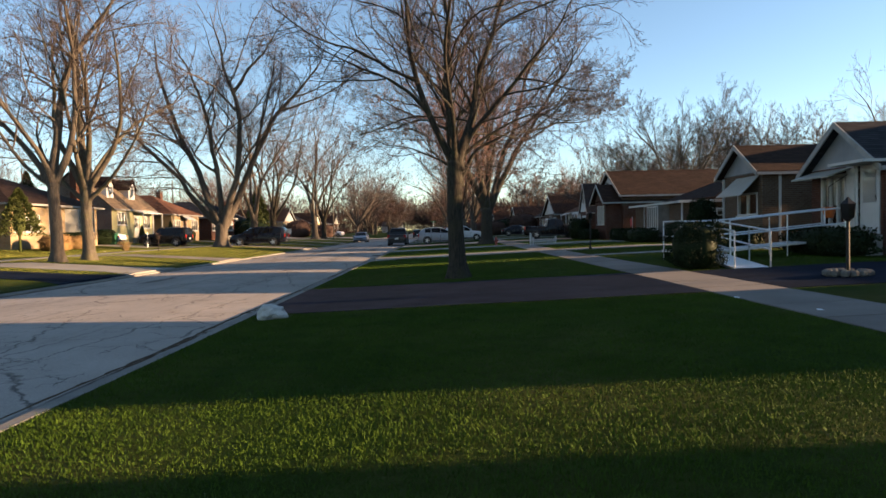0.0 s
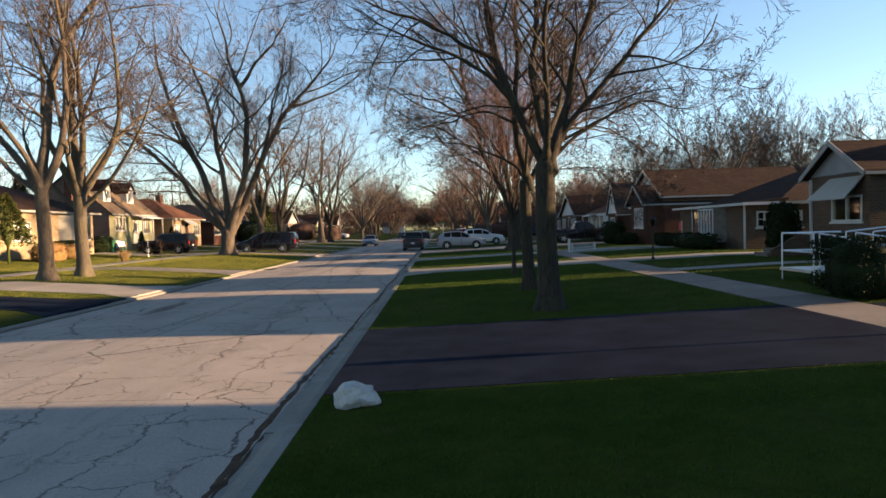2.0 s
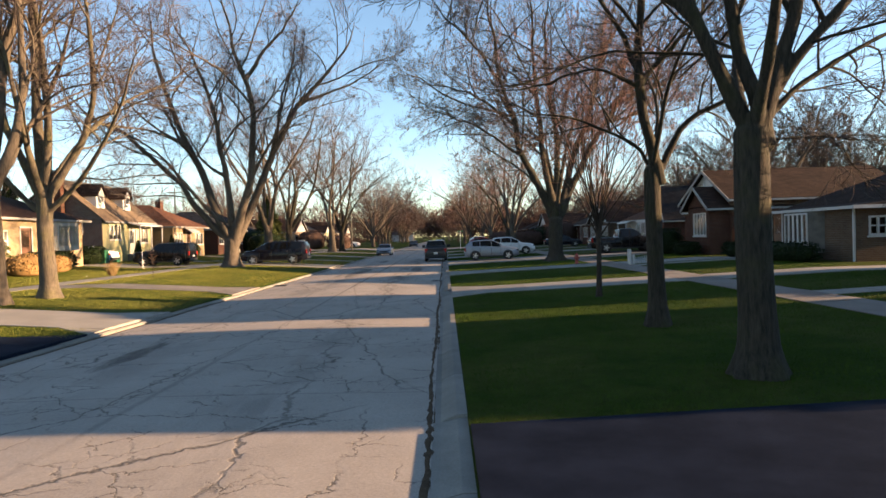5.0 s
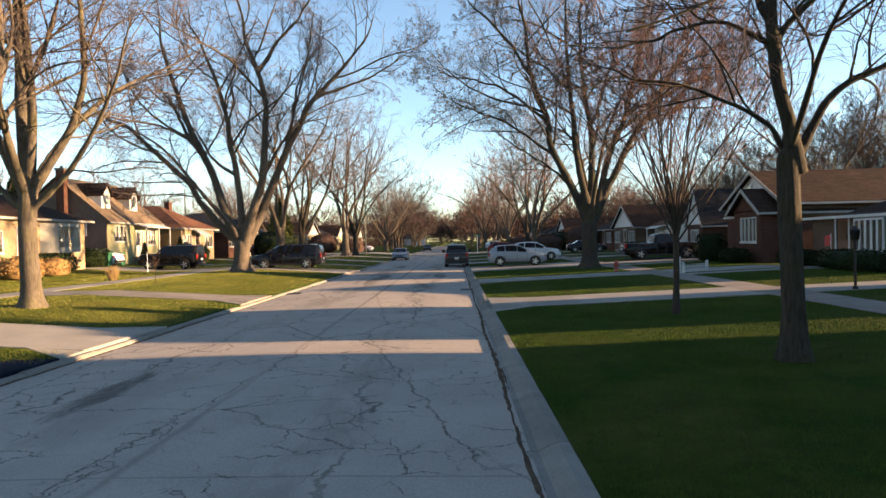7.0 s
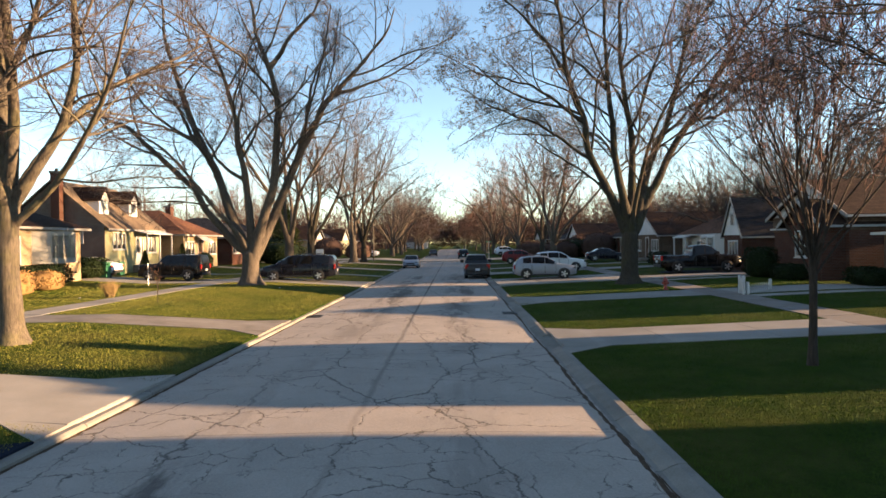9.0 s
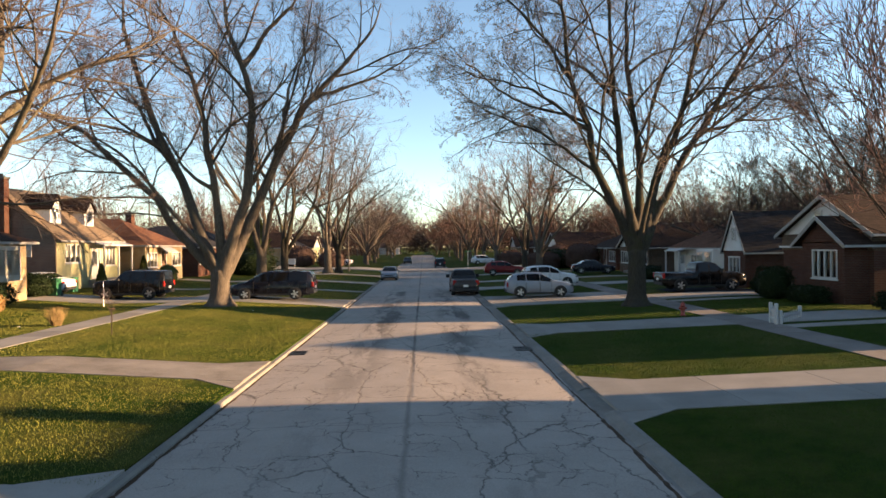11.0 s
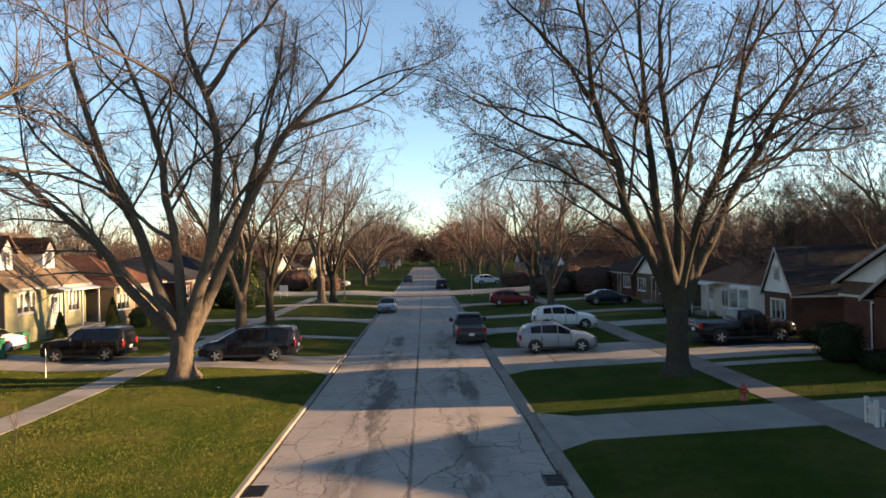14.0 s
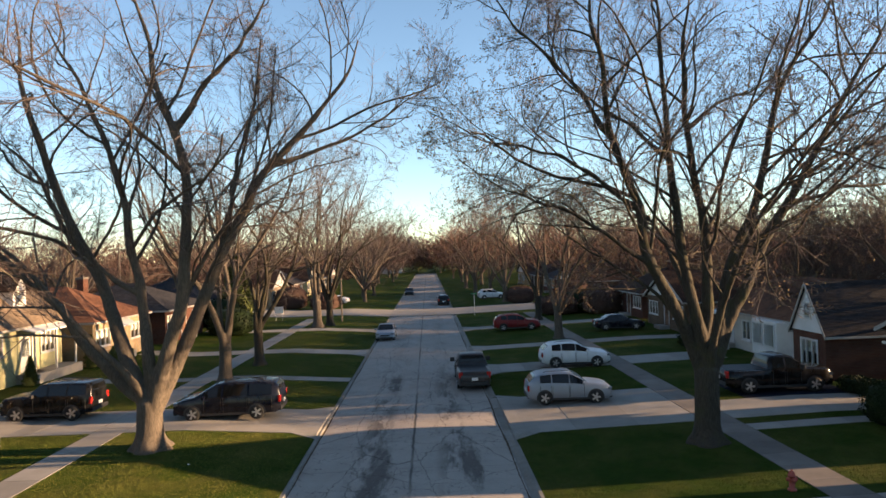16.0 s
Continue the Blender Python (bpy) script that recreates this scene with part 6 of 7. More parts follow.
    if kind == "pickup":
        part("truck_bed", Build().box(-0.965 * L / 2, -W / 2 * 0.82, 0.625 * H, -0.225 * L / 2, W / 2 * 0.82, 0.634 * H), TRIMBLACK, body)
        part("tailgate_seam", Build().box(-L / 2 * 1.0, -W / 2 * 0.72, 0.56 * H, -L / 2 * 0.985, W / 2 * 0.72, 0.572 * H), TRIMBLACK, body)
    r = 0.205 * H if kind != "sedan" else 0.225 * H
    r = max(r, 0.33)
    for wp in shape["wheels"]:
        for s in (-1, 1):
            cx, cy = wp * L / 2, s * (W / 2 - 0.115)
            arch = Build().turn([(r * 1.17, -0.02), (r * 1.17, 0.115)], 24, "y", (cx, cy, r)) if s > 0 else Build().turn([(r * 1.17, -0.115), (r * 1.17, 0.02)], 24, "y", (cx, cy, r))
            arch.v = [(a_, c_, max(d_, 0.16 * H)) for a_, c_, d_ in arch.v]
            part("wheel_arch", arch, TRIMBLACK, body)
            wheel = part("wheel", Build().turn([(r * 0.62, -0.11), (r * 0.93, -0.115), (r, -0.08), (r, 0.08), (r * 0.93, 0.122), (r * 0.62, 0.124)] if s > 0 else [(r * 0.62, -0.124), (r * 0.93, -0.122), (r, -0.08), (r, 0.08), (r * 0.93, 0.115), (r * 0.62, 0.11)], 24, "y", (cx, cy, r)), RUBBER, t, "black tyre", smooth=True)
            y0 = cy + s * 0.125
            for k in range(5):
                w0 = 2 * math.pi * k / 5
                d = (math.cos(w0), math.sin(w0))
                q = (-d[1], d[0])
                ring_ = [(cx + d[0] * r * u_ + q[0] * r * v_, y0, r + d[1] * r * u_ + q[1] * r * v_) for u_, v_ in ((0.12, -0.1), (0.62, -0.13), (0.62, 0.13), (0.12, 0.1))]
                part("spoke", Build().slab(ring_, (0, s * 0.02, 0)), RIM, wheel)
            part("hub", Build().turn([(r * 0.16, -0.02), (r * 0.14, 0.028)] if s > 0 else [(r * 0.14, -0.028), (r * 0.16, 0.02)], 12, "y", (cx, y0, r)), RIM, wheel)
    return t


car("suv", "silver compact suv parked across a driveway", "suv", PAINT_SILVER, 3.25, 60.15, 0.12, -2, 4.3, 1.82, 1.6)
car("suv", "white crossover suv parked on a driveway", "suv", PAINT_WHITE, 5.6, 68.9, 0.195, -2, 4.5, 1.85, 1.66)
car("pickup_truck", "dark grey pickup truck parked at the kerb", "pickup", PAINT_GREY, -0.93, 66.3, -0.085, 90, 5.7, 1.96, 1.86, "pickup truck")
car("suv", "boxy black suv parked on a concrete driveway", "jeep", PAINT_BLACK, -20.75, 59.7, 0.375, 180, 4.45, 1.85, 1.78)
car("minivan", "dark navy minivan parked on a concrete driveway", "van", PAINT_NAVY, -12.4, 59.0, 0.295, 182, 5.1, 1.98, 1.76)
car("sedan", "light silver sedan parked at the kerb", "sedan", PAINT_SILVER, -7.2, 87.4, -0.1, -90, 4.6, 1.8, 1.45)
car("suv", "dark red suv parked beside the street", "suv", PAINT_RED, 4.8, 88.4, 0.155, -2, 4.6, 1.85, 1.62)
car("pickup_truck", "black pickup truck parked in front of a house", "pickup", PAINT_BLACK, 12.9, 59.6, 0.425, -1, 5.4, 1.95, 1.85, "pickup truck")
car("sedan", "dark sedan parked beside a house", "sedan", PAINT_NAVY, 13.0, 84.0, 0.41, -2, 4.5, 1.8, 1.45)
car("suv", "dark suv parked at the far kerb", "suv", PAINT_BLACK, -1.1, 124.0, -0.11, 90, 4.6, 1.85, 1.7)
car("suv", "white suv parked far down the street", "suv", PAINT_WHITE, 6.5, 128.0, 0.21, 5, 4.6, 1.85, 1.7)
car("sedan", "white sedan parked across the corner", "sedan", PAINT_WHITE, -17.5, 126.0, 0.375, 170, 4.6, 1.8, 1.45)
car("sedan", "dark sedan parked far down the street", "sedan", PAINT_NAVY, -6.9, 150.0, -0.11, -90, 4.6, 1.8, 1.45)
car("sedan", "white sedan parked beside the yellow house", "sedan", PAINT_WHITE, -27.2, 60.9, 0.655, 180, 4.5, 1.8, 1.4)


# ---------- street furniture and yard things ----------
def hydrant(x, y):
    t = root("fire_hydrant", x, y, rise(x), "faded red fire hydrant on the lawn", "hydrant")
    t.scale = (0.85, 0.85, 0.85)
    part("barrel", Build().turn([(0.15, 0), (0.15, 0.05), (0.095, 0.06), (0.1, 0.46), (0.13, 0.47), (0.13, 0.51), (0.11, 0.52), (0.09, 0.62), (0.03, 0.66), (0.03, 0.71)], 16), HYDRANT, t, smooth=True)
    for d in ((1, 0), (-1, 0), (0, -1)):
        a_ = "x" if d[0] else "y"
        s = d[0] or d[1]
        part("nozzle", Build().turn([(0.065, 0.06 * s), (0.065, 0.17 * s), (0.03, 0.19 * s)], 12, a_, (0, 0, 0.38)), HYDRANT, t)


hydrant(7.0, 47.8)


def storm_drain(x, y, z):
    t = root("storm_drain", x, y, z, "dark cast-iron storm drain grate in the gutter", "drain", "storm drains")
    b = Build()
    for x0, y0, x1, y1 in ((-0.26, -0.34, 0.26, -0.29), (-0.26, 0.29, 0.26, 0.34), (-0.26, -0.288, -0.21, 0.288), (0.21, -0.288, 0.26, 0.288)):
        b.box(x0, y0, -0.05, x1, y1, 0.012)
    part("grate_frame", b, BLACK, t)
    for k in range(6):
        part("bar", Build().box(-0.208, -0.25 + 0.09 * k, -0.04, 0.208, -0.2 + 0.09 * k, 0.008), BLACK, t)
    part("pit", Build().box(-0.25, -0.33, -0.2, 0.25, 0.33, -0.045), BLACK, t)


storm_drain(-0.6, 41.9, -0.062)
storm_drain(-7.68, 41.9, -0.088)


def lamp_post(x, y, h, label):
    t = root("yard_lamp", x, y, rise(x), label, "lamp post", "yard lamps")
    part("post", Build().turn([(0.07, 0), (0.07, 0.08), (0.035, 0.12), (0.03, h - 0.42), (0.055, h - 0.38)], 12), BLACK, t)
    lan = part("lantern", Build().turn([(0.06, h - 0.38), (0.11, h - 0.34), (0.14, h - 0.1), (0.15, h - 0.08), (0.06, h), (0.02, h + 0.05)], 6), BLACK, t)
    part("lantern_glass", Build().turn([(0.118, h - 0.33), (0.143, h - 0.12)], 6), GLASS, lan)


lamp_post(10.2, 34.0, 1.75, "black yard lamp on a post beside the drive")
lamp_post(10.9, 16.35, 1.45, "black yard lamp standing in a stone planter")

t = root("stone_planter", 10.9, 16.35, rise(10.9), "low grey stone planter round a lamp post", "planter")
rng = random.Random(9)
for k in range(14):
    w0 = 2 * math.pi * k / 14
    cx, cy = 0.34 * math.cos(w0), 0.3 * math.sin(w0)
    for lay in range(1):
        s = rng.uniform(0.07, 0.11)
        part("stone", Build().turn([(s * 0.6, 0.0), (s, 0.04), (s * 0.95, 0.1), (s * 0.5, 0.135)], 7, "z", (cx + rng.uniform(-.02, .02), cy, 0.125 * lay)), STONE, t)

# boulder at the driveway corner
t = root("boulder", 0.45, 14.58, 0.02, "pale rough boulder at the driveway corner", "rock")
rng = random.Random(4)
bm = bmesh.new()
bmesh.ops.create_icosphere(bm, subdivisions=3, radius=0.2)
for vtx in bm.verts:
    n_ = noise.noise(vtx.co * 6.0 + Vector((3, 1, 7))) * 0.45 + noise.noise(vtx.co * 14.0) * 0.16
    vtx.co = vtx.co * (1 + n_)
    vtx.co.z = max(vtx.co.z * 0.7 + 0.06, -0.05)
    vtx.co.x *= 1.15
me = bpy.data.meshes.new("stone")
bm.to_mesh(me)
bm.free()
me.materials.append(ROCK)
ob = new("stone", me)
ob.parent = t

# wheelchair ramp with rails
t = root("wheelchair_ramp", 10.55, 19.2, 0.33, "white aluminium wheelchair ramp with rails to the door", "ramp")


def ramp_run(points, wide_, axis):
    (ax, ay, az), (bx, by, bz) = points
    if axis == "y":
        ring = [(ax - wide_ / 2, ay, az), (ax + wide_ / 2, ay, az), (bx + wide_ / 2, by, bz), (bx - wide_ / 2, by, bz)]
        lines = [((ax + s * wide_ / 2, ay, az), (bx + s * wide_ / 2, by, bz)) for s in (-1, 1)]
    else:
        ring = [(ax, ay - wide_ / 2, az), (bx, by - wide_ / 2, bz), (bx, by + wide_ / 2, bz), (ax, ay + wide_ / 2, az)]
        lines = [((ax, ay + s * wide_ / 2, az), (bx, by + s * wide_ / 2, bz)) for s in (-1, 1)]
    part("deck", Build().slab(ring, (0, 0, -0.06)), ALU, t)
    for p, q in lines:
        p, q = Vector(p), Vector(q)
        for up_ in (0.42, 0.86):
            o = Vector((0, 0, up_))
            part("rail", Build().tube([tuple(p + o), tuple(q + o)], 0.022, 8), ALU, t)
        n = max(2, round((q - p).length / 1.3) + 1)
        for k in range(n):
            c = p.lerp(q, k / (n - 1))
            part("post", Build().tube([(c.x, c.y, -0.12), (c.x, c.y, c.z + 0.86)], 0.02, 6), ALU, t)


ramp_run(((-0.05, 0, 0.02), (0.1, 3.4, 0.30)), 0.85, "y")
part("landing", Build().box(-0.5, 3.42, 0.23, 1.05, 4.8, 0.30), ALU, t)
ramp_run(((1.07, 4.1, 0.30), (4.2, 3.7, 0.60)), 1.0, "x")
for p, q in (((-0.45, 3.42), (-0.45, 4.78)), ((-0.45, 4.78), (1.05, 4.78))):
    for up_ in (0.72, 1.16):
        part("rail", Build().tube([(*p, up_), (*q, up_)], 0.022, 8), ALU, t)
    part("post", Build().tube([(*p, -0.12), (*p, 1.16)], 0.02, 6), ALU, t)


def picket_fence(label, p, q, h, n):
    t = root("picket_fence", p[0], p[1], rise(p[0]), label, "fence", "white picket fences")
    d = Vector((q[0] - p[0], q[1] - p[1], 0))
    u, w_ = d.normalized(), Vector((-d.y, d.x, 0)).normalized() * 0.012
    for z0 in (0.18, h - 0.2):
        b = Build()
        a0, a1 = w_ * 1.2, d + w_ * 1.2
        b.slab([(a0.x, a0.y, z0), (a1.x, a1.y, z0), (a1.x, a1.y, z0 + 0.07), (a0.x, a0.y, z0 + 0.07)], tuple(w_ * 2))
        part("cross_rail", b, TRIM, t)
    for k in range(n):
        c = d * (k / (n - 1))
        e0, e1 = c - u * 0.035, c + u * 0.035
        ring = [(e0.x, e0.y, 0.03), (e1.x, e1.y, 0.03), (e1.x, e1.y, h - 0.06), (c.x, c.y, h), (e0.x, e0.y, h - 0.06)]
        part("picket", Build().slab(ring, tuple(-w_)), TRIM, t)
    for c in (Vector((0, 0, 0)), d):
        part("post", Build().box(c.x - 0.05, c.y - 0.05, -0.1, c.x + 0.05, c.y + 0.05, h + 0.1), TRIM, t, bevel=0.01)


picket_fence("short white picket fence panel at a drive's corner", (8.84, 44.08), (8.9, 44.55), 0.66, 6)
picket_fence("low white picket edging along a drive", (9.0, 44.1), (10.7, 45.75), 0.4, 12)


def utility_pole(x, y, h, r, label, arm=True):
    t = root("utility_pole", x, y, rise(x), label, "pole", "poles")
    part("pole", Build().tube([(0, 0, -0.2), (0, 0, h)], [r, r * 0.72], 10), WOODPOLE, t)
    if arm:
        part("cross_arm", Build().box(-1.1, -0.06, h - 0.7, 1.1, 0.06, h - 0.58), WOODPOLE, t)


utility_pole(-45.0, 72.0, 10.5, 0.13, "bare wooden utility pole behind the houses", False)
utility_pole(-12.9, 100.0, 6.5, 0.09, "slim grey street-light pole at the corner", False)
utility_pole(-37.0, 100.0, 9.0, 0.12, "wooden utility pole behind the houses")


def sign(x, y, h, w_, hh, label, material):
    t = root("yard_sign", x, y, rise(x), label, "sign")
    part("board", Build().box(-w_ / 2, -0.01, h - hh, w_ / 2, 0.01, h), material, t, bevel=0.004)
    for s in (-1, 1):
        part("stake", Build().tube([(s * w_ * 0.4, 0.02, -0.1), (s * w_ * 0.4, 0.02, h - 0.1)], 0.015, 6), ALU, t)


sign(-20.5, 103.0, 1.6, 1.0, 0.75, "white notice board near the corner", SIGNWHITE)
t = root("street_sign", 2.1, 104.5, rise(2.1), "green street name sign on a steel post", "sign")
part("post", Build().tube([(0, 0, -0.1), (0, 0, 2.6)], 0.03, 8), ALU, t)
part("blade", Build().box(-0.38, -0.008, 2.45, 0.38, 0.008, 2.62), GREENBIN, t)
t = root("green_bin", -25.9, 62.4, rise(-25.9), "green plastic bin beside a house corner", "bin")
part("tub", Build().box(-0.3, -0.3, 0, 0.3, 0.3, 0.85), GREENBIN, t, bevel=0.03)
part("lid", Build().box(-0.33, -0.33, 0.855, 0.33, 0.33, 0.92), GREENBIN, t, bevel=0.02)
t = root("hanging_planter", 15.0, 23.6, 1.5, "orange plastic planter hung at a porch", "planter")
part("pot", Build().turn([(0.12, 0), (0.19, 0.3), (0.2, 0.32), (0.17, 0.33)], 12), ORANGE, t, smooth=True)
part("hanger", Build().tube([(0, 0, 0.3), (0, 0, 0.95), (0.55, 0, 1.3)], 0.012, 6), BLACK, t)
t = root("garden_flag", 15.0, 43.3, rise(15), "small red flag on a staff by a house", "flag")
part("staff", Build().tube([(0, 0, 0), (0, 0, 1.5)], 0.012, 6), ALU, t)
part("cloth", Build().slab([(0, 0.02, 1.0), (0.0, 0.45, 0.92), (0.0, 0.45, 1.38), (0, 0.02, 1.46)], (0.006, 0, 0)), FLAGRED, t)
rng = random.Random(12)
for k, (x, y) in enumerate(((-11.9, 52.2), (-18.9, 46.0), (7.6, 13.9), (7.9, 12.3))):
    t = root("litter_scrap", x, y, rise(x) + 0.02, "small pale paper scrap on the lawn", "litter", "litter scraps")
    part("scrap", Build().slab([(0, 0, 0.02), (0.1, 0.02, 0.01), (0.08, 0.06, 0.02), (0.02, 0.05, 0.025)], (0, 0, -0.004)), SIGNWHITE, t)
t = root("thin_stake", -20.2, 55.0, rise(-20.2), "thin metal stake in a lawn", "stake")
part("rod", Build().tube([(0, 0, -0.1), (0, 0, 1.3)], 0.014, 6), ALU, t)


def bin_(x, y, label):
    t = root("wheeled_bin", x, y, rise(x), label, "bin")
    part("bin_body", Build().slab([(-0.24, -0.27, 0.04), (0.24, -0.27, 0.04), (0.24, 0.27, 0.04), (-0.24, 0.27, 0.04)], (0, 0, 0.92)), BINGREEN, t, bevel=0.03)
    part("lid", Build().box(-0.29, -0.31, 0.97, 0.29, 0.31, 1.03), BINGREEN, t, bevel=0.02)
    for s_ in (-1, 1):
        part("wheel", Build().tube([(s_ * 0.2, 0.29, 0.1), (s_ * 0.26, 0.29, 0.1)], 0.1, 12), RUBBER, t)


BINGREEN = plain("green_plastic", (0.012, 0.085, 0.04), (0.02, 0.12, 0.055), 0.5, scale=4, fine=30, bump_s=0.1)
bin_(-25.0, 59.1, "green wheeled bin beside the pale yellow house")
sapling = tree_meshes(95, 0.75, 0.012, [(k * 72 + 10, 72, 0.75, 0.007, 0.4 + 0.08 * k, 0.04) for k in range(5)], counts=(4, 2, 1, 0), up=0.08, spread=30, bark=BARK_RED, twig_mat=TWIG_RED, twig_r=0.0025)
plant_tree(sapling, -14.27, 43.6, rise(-14.27), "thin bare sapling in a sunlit lawn")


# ---------- kerbs, pavements, drives ----------
RIGHT_DRIVES = [(15.0, 19.6), (33.85, 36.5), (44.6, 47.15), (55.3, 61.6), (68.3, 71.0), (77.6, 80.0), (90.4, 92.6)]
LEFT_DRIVES = [(23.8, 26.3), (27.8, 30.5), (37.3, 39.3), (56.5, 60.45), (77.5, 79.5), (91.5, 93.6)]


def at_drive(y, drives):
    return any(a - 0.5 < y < b_ + 0.5 for a, b_ in drives)


for name, x0, s, drives in (("kerb_right", RIGHT_KERB, 1, RIGHT_DRIVES), ("kerb_left", LEFT_KERB, -1, LEFT_DRIVES)):
    kb = tagged(root(name, 0, 0, 0, "weathered rolled concrete kerb and gutter", "kerb"), kind="structure")
    shapes = {}
    for low in (False, True):
        top = -0.04 if low else (0.004 if s > 0 else -0.03)
        base = -0.085 if s > 0 else -0.11
        lip = 0.41 if s > 0 else 0.17
        prof = [(-lip, base), (-lip + (0.12 if s > 0 else 0.02), base + 0.004), (-0.2 if s > 0 else -0.15, top - 0.035 if not low else -0.065), (-0.11, top), (0.0, top), (0.0, -0.45), (-lip, -0.45)]
        b = Build()
        n = len(prof)
        ln = 1.985
        b.add([(s * p, 0, z) for p, z in prof] + [(s * p, ln, z) for p, z in prof], [tuple(range(n)), tuple(range(2 * n - 1, n - 1, -1))] + [(i, (i + 1) % n, n + (i + 1) % n, n + i) for i in range(n)])
        shapes[low] = mesh_of("kerb_stone", b, KERB)
    rng = random.Random(3)
    for k in range(56):
        y = -6 + 2.0 * k
        if y > 105:
            continue
        ob = new("kerb_stone", shapes[at_drive(y + 1, drives)])
        ob.location, ob.parent = (x0, y, rng.uniform(-0.006, 0.006)), kb
    b = Build()
    for y0, y1 in ((-120, -6), (116.5, 282)):
        b.box(min(x0 - s * lip, x0), y0, -0.4, max(x0 - s * lip, x0), y1, 0.0)
    far = part("far_kerb", b, KERB, kb)
    far["kind"] = "stuff"
    # leaf litter along the gutter joint, one wavering strip
    b, rng, rows, y = Build(), random.Random(8), [], 0.0
    z = base + 0.012
    while y < 104:
        w_ = rng.uniform(0.05, 0.14) * (0.6 + 0.7 * abs(math.sin(y * 0.23 + 1)))
        xg = x0 - s * (lip + 0.02 * math.sin(y * 0.9) + rng.uniform(-0.012, 0.012))
        rows.append(((xg + s * w_ * 0.5, y, z - 0.012), (xg, y, z), (xg - s * w_, y, z - 0.01)))
        y += rng.uniform(0.09, 0.2)
    b.add([p for r in rows for p in r], [(3 * i + k, 3 * i + k + 1, 3 * i + k + 4, 3 * i + k + 3) for i in range(len(rows) - 1) for k in range(2)])
    ob = part("gutter_litter", b, GUTTER, kb, "dark strip of leaf litter and dirt")
    ob["kind"] = "stuff"


def sheet(b, x0, x1, y0, y1, lift):
    """A flat piece that follows the lawn's rise."""
    cuts = [x0] + [k for k in (-13.6, -21.1, -25.5, 13.125) if min(x0, x1) + 0.05 < k < max(x0, x1) - 0.05] + [x1]
    cuts = sorted(cuts, reverse=x1 < x0)
    for p, q in zip(cuts, cuts[1:]):
        b.slab([(p, y0, rise(p) + lift), (q, y0, rise(q) + lift), (q, y1, rise(q) + lift), (p, y1, rise(p) + lift)], (0, 0, -0.3))
    return b


def pieces(parent, name, x0, x1, n, y0, y1, lift, material, gap=0.014, tilt=0.004, seed=1):
    rng = random.Random(seed)
    for k in range(n):
        a_, c_ = x0 + (x1 - x0) * k / n, x0 + (x1 - x0) * (k + 1) / n
        a_, c_ = (a_ + gap / 2, c_ - gap / 2) if c_ > a_ else (a_ - gap / 2, c_ + gap / 2)
        part(name, sheet(Build(), a_, c_, y0, y1, lift + rng.uniform(-tilt, tilt)), material, parent)


# darker, browner concrete for the right pavement than for the left
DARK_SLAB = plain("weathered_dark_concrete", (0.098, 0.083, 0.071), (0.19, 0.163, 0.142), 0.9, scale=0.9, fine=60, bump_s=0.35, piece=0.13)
walk_r = tagged(root("pavement_right", 0, 0, 0, "grey concrete pavement of square slabs", "pavement"), kind="structure")
walk_l = tagged(root("pavement_left", 0, 0, 0, "grey concrete pavement of square slabs", "pavement"), kind="structure")
rng = random.Random(6)
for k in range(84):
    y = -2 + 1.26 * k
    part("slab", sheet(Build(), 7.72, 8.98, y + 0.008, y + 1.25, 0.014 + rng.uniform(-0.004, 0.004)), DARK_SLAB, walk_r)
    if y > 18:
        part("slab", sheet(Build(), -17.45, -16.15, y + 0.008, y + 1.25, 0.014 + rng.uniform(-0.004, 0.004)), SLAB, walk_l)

d = tagged(root("driveway_asphalt", 0, 0, 0, "dark sealed asphalt driveway", "driveway"), kind="structure")
pieces(d, "asphalt_sheet", 0.01, 7.70, 1, 15.0, 19.6, 0.016, ASPHALT)
pieces(d, "asphalt_sheet", 9.0, 30.9, 1, 15.0, 19.15, 0.016, ASPHALT)
for name, label, (y0, y1), reach, n in (("driveway_right", "pale concrete driveway", (33.85, 36.5), 30.0, 6), ("driveway_right", "pale concrete driveway", (44.6, 47.15), 30.0, 6),
                                        ("driveway_right", "wide pale concrete driveway", (55.3, 61.6), 17.4, 2), ("driveway_right", "pale concrete driveway", (68.3, 71.0), 15.0, 2),
                                        ("driveway_right", "pale concrete driveway", (77.6, 79.4), 26.0, 4), ("driveway_right", "pale concrete driveway", (90.4, 92.6), 16.0, 3)):
    d = tagged(root(name, 0, 0, 0, label, "driveway"), kind="structure")
    pieces(d, "slab", 0.01, 7.70, 3, y0, y1, 0.016, SLAB, seed=int(y0))
    pieces(d, "slab", 9.0, reach, n, y0, 58.2 if y0 == 55.3 else y1 if reach < 20 else (36.0 if y0 < 40 else y1), 0.016, SLAB, seed=int(y0) + 1)
    part("apron", Build().slab([(0.0, y0 - 0.75, 0.006), (1.1, y0 - 0.01, 0.055), (1.1, y1 + 0.01, 0.055), (0.0, y1 + 0.75, 0.006)], (0, 0, -0.2)), SLAB, d, "flared concrete apron")
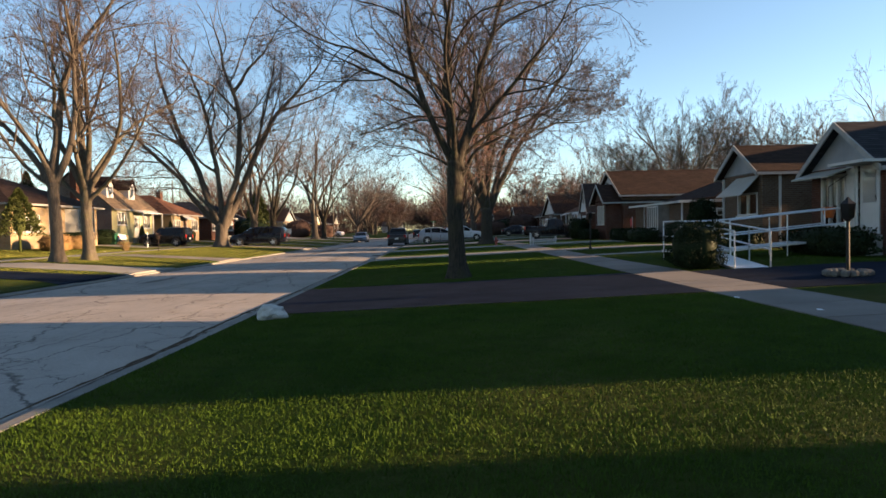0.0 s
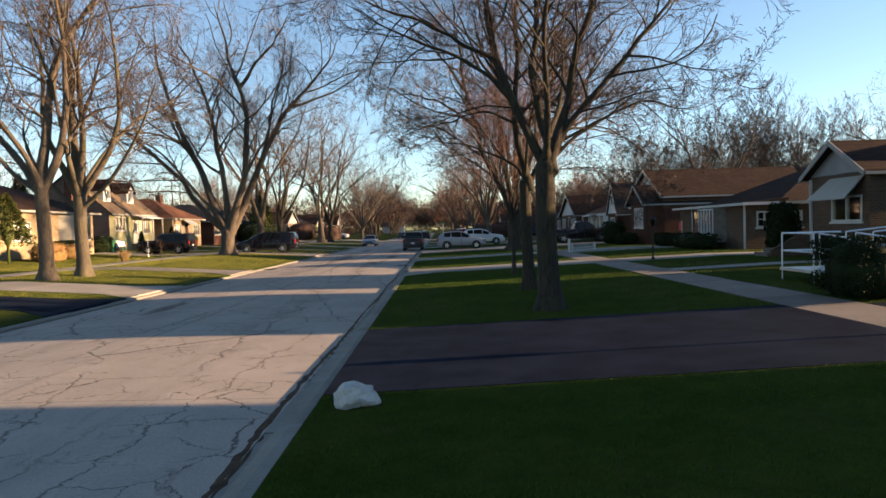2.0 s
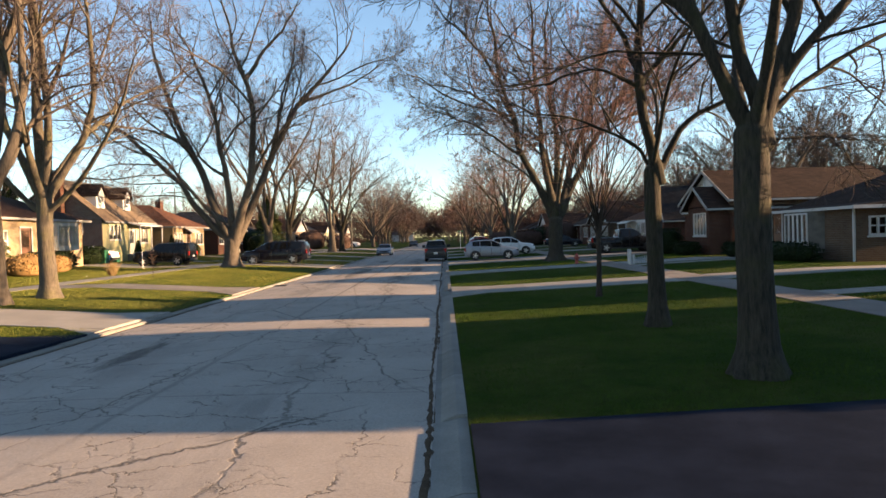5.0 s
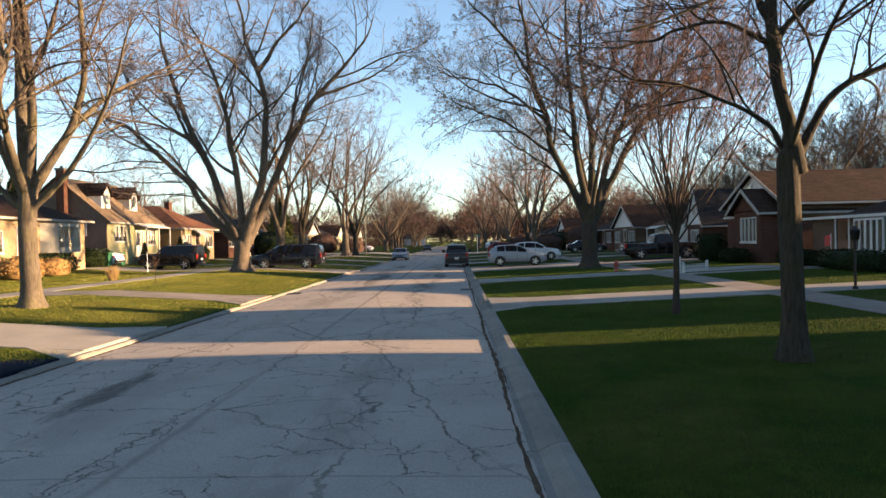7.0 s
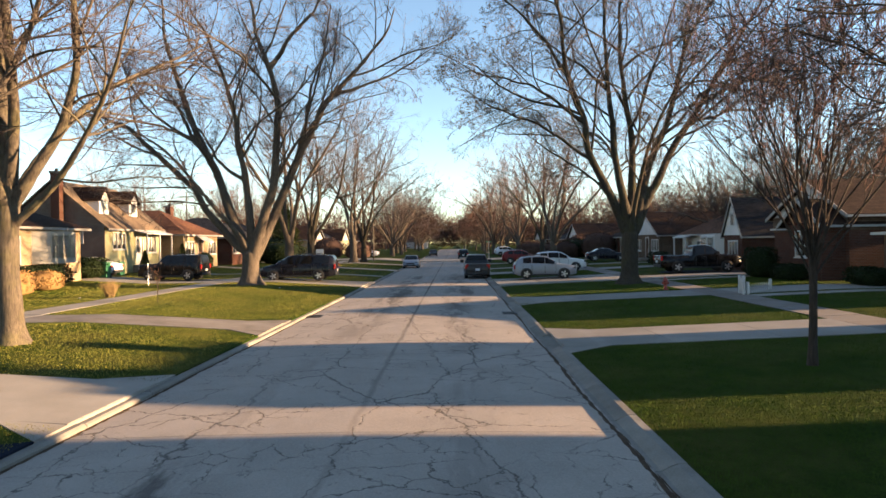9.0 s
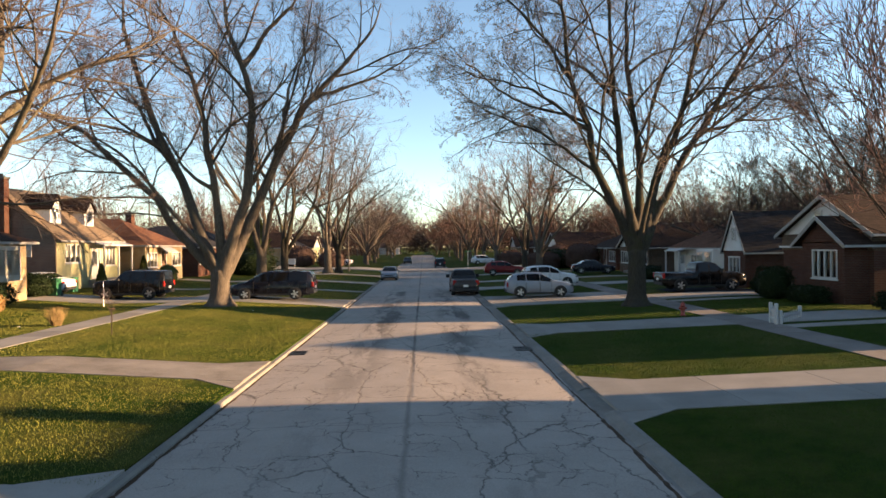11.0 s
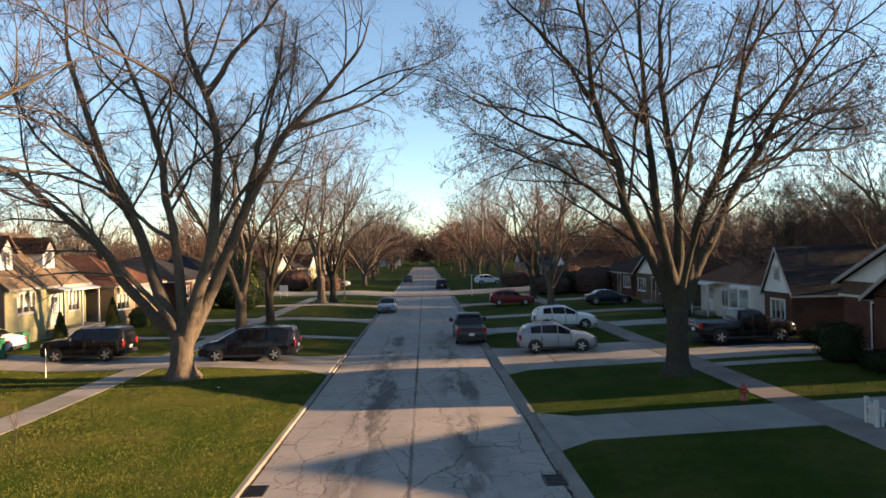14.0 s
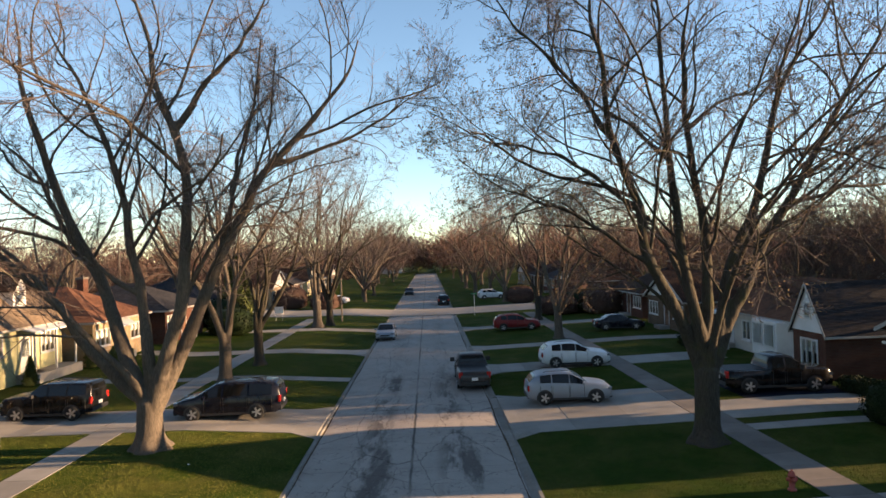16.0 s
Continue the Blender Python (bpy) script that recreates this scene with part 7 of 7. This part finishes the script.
for label, (y0, y1), material, reach, n in (("dark asphalt driveway", (23.8, 26.3), ASPHALT, 24.0, 1), ("pale concrete driveway", (27.8, 30.5), SLAB, 24.0, 4), ("worn gravelly driveway stub", (37.3, 39.3), OLD_ASPHALT, 0, 0),
                                            ("wide concrete driveway", (56.5, 60.45), SLAB, 27.8, 4), ("pale concrete walk", (77.5, 79.5), SLAB, 25.0, 3), ("pale concrete driveway", (91.5, 93.6), SLAB, 25.0, 3)):
    d = tagged(root("driveway_left", 0, 0, 0, label, "driveway"), kind="structure")
    pieces(d, "slab", -8.11, -16.12, 2, y0, y1, 0.016, material, seed=int(y0))
    if reach:
        pieces(d, "slab", -17.48, -reach, n, y0, y1, 0.016, material, seed=int(y0) + 1)
    part("apron", Build().slab([(-8.1, y0 - 0.75, 0.006), (-9.2, y0 - 0.01, rise(-9.2) + 0.02), (-9.2, y1 + 0.01, rise(-9.2) + 0.02), (-8.1, y1 + 0.75, 0.006)], (0, 0, -0.2)), material, d, "flared apron at the kerb")
d = tagged(root("driveway_pad", 0, 0, 0, "dark asphalt parking pad before a house", "driveway"), kind="structure")
pieces(d, "asphalt_sheet", 11.0, 16.0, 1, 58.21, 61.7, 0.016, ASPHALT)
d = tagged(root("footpath", 0, 0, 0, "narrow concrete path to a house door", "path"), kind="structure")
pieces(d, "slab", 9.0, 15.2, 5, 53.6, 54.4, 0.016, SLAB)
pieces(d, "slab", 9.0, 15.5, 5, 43.2, 44.0, 0.016, SLAB)
pieces(d, "slab", -17.48, -25.3, 6, 67.4, 68.5, 0.016, SLAB)
pieces(d, "slab", -8.11, -16.12, 5, 67.4, 68.5, 0.016, SLAB)
pieces(d, "slab", 9.0, 15.2, 5, 28.2, 29.1, 0.016, SLAB)


# ---------- grass blades ----------
def blades(name, label, x0, x1, y0, y1, per_m2, tall, material, seed, skip=()):
    rng = np.random.default_rng(seed)
    n = int((x1 - x0) * (y1 - y0) * per_m2)
    x, y = rng.uniform(x0, x1, n), rng.uniform(y0, y1, n)
    keep = np.ones(n, bool)
    for a_, c_, p_, q_ in skip:
        keep &= ~((x > a_) & (x < c_) & (y > p_) & (y < q_))
    x, y = x[keep], y[keep]
    n = len(x)
    z = np.array([rise(q_) for q_ in x])
    lump = 0.75 + 0.5 * (0.5 + 0.5 * np.sin(x * 2.1 + np.sin(y * 1.3) * 2) * np.cos(y * 1.7 + np.sin(x * 0.9)))
    h = rng.uniform(0.5, 1.15, n) * tall * lump
    w = rng.uniform(0.5, 1.0, n) * tall * 0.16
    a_ = rng.uniform(0, 2 * np.pi, n)
    lean = rng.normal(0, 0.45, (n, 2)) * h[:, None]
    base = np.stack([x, y, z - 0.005], -1)
    side = np.stack([np.cos(a_) * w, np.sin(a_) * w, np.zeros(n)], -1)
    tip = base + np.stack([lean[:, 0], lean[:, 1], h], -1)
    v = np.stack([base - side, base + side, tip], 1).reshape(-1, 3)
    ob = new(name, raw_mesh(name, v, np.arange(3 * n).reshape(-1, 3), material, False))
    return tagged(ob, label, "grass", kind="stuff")


drive_gaps = [(-0.1, 8, 14.98, 19.62), (-0.1, 1.1, 33.1, 37.3), (0, 8, 33.8, 36.55), (0, 8, 44.55, 47.2), (0, 8, 55.25, 61.7), (8, 17, 55.25, 58.25), (10.9, 17, 58, 61.8), (0.2, 0.75, 14.3, 14.9)]
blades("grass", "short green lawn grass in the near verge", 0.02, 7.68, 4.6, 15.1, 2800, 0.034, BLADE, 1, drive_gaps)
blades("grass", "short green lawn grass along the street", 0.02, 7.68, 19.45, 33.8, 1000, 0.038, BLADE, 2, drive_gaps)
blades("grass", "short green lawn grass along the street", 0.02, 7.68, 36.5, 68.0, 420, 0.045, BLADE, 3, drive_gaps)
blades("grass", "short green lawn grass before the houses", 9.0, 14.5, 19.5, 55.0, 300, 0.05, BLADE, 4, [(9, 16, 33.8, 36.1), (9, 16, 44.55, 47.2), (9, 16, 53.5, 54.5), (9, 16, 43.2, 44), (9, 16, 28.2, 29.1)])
blades("grass", "yellow-green lawn grass in the sun", -16.1, -8.15, 26.4, 56.4, 480, 0.044, PALE_BLADE, 5, [(-17, -8, 27.7, 30.6), (-17, -8, 37.2, 39.4), (-9.2, -8, 36.5, 40)])
blades("grass", "yellow-green lawn grass before sunlit houses", -25.0, -17.5, 38.0, 76.0, 260, 0.05, PALE_BLADE, 6, [(-28, -17, 56.4, 60.5), (-28, -17, 67.3, 68.6)])
blades("grass", "lawn grass along the street", -16.1, -8.15, 60.5, 90.0, 220, 0.05, PALE_BLADE, 7, [(-17, -8, 67.3, 68.6), (-17, -8, 77.4, 79.6)])


# ---------- bring the plan to metres ----------
for ob in list(scene.objects):
    if ob.parent is None and ob.type != "CAMERA":
        ob.location = ob.location * SITE
        ob.scale = ob.scale * SITE
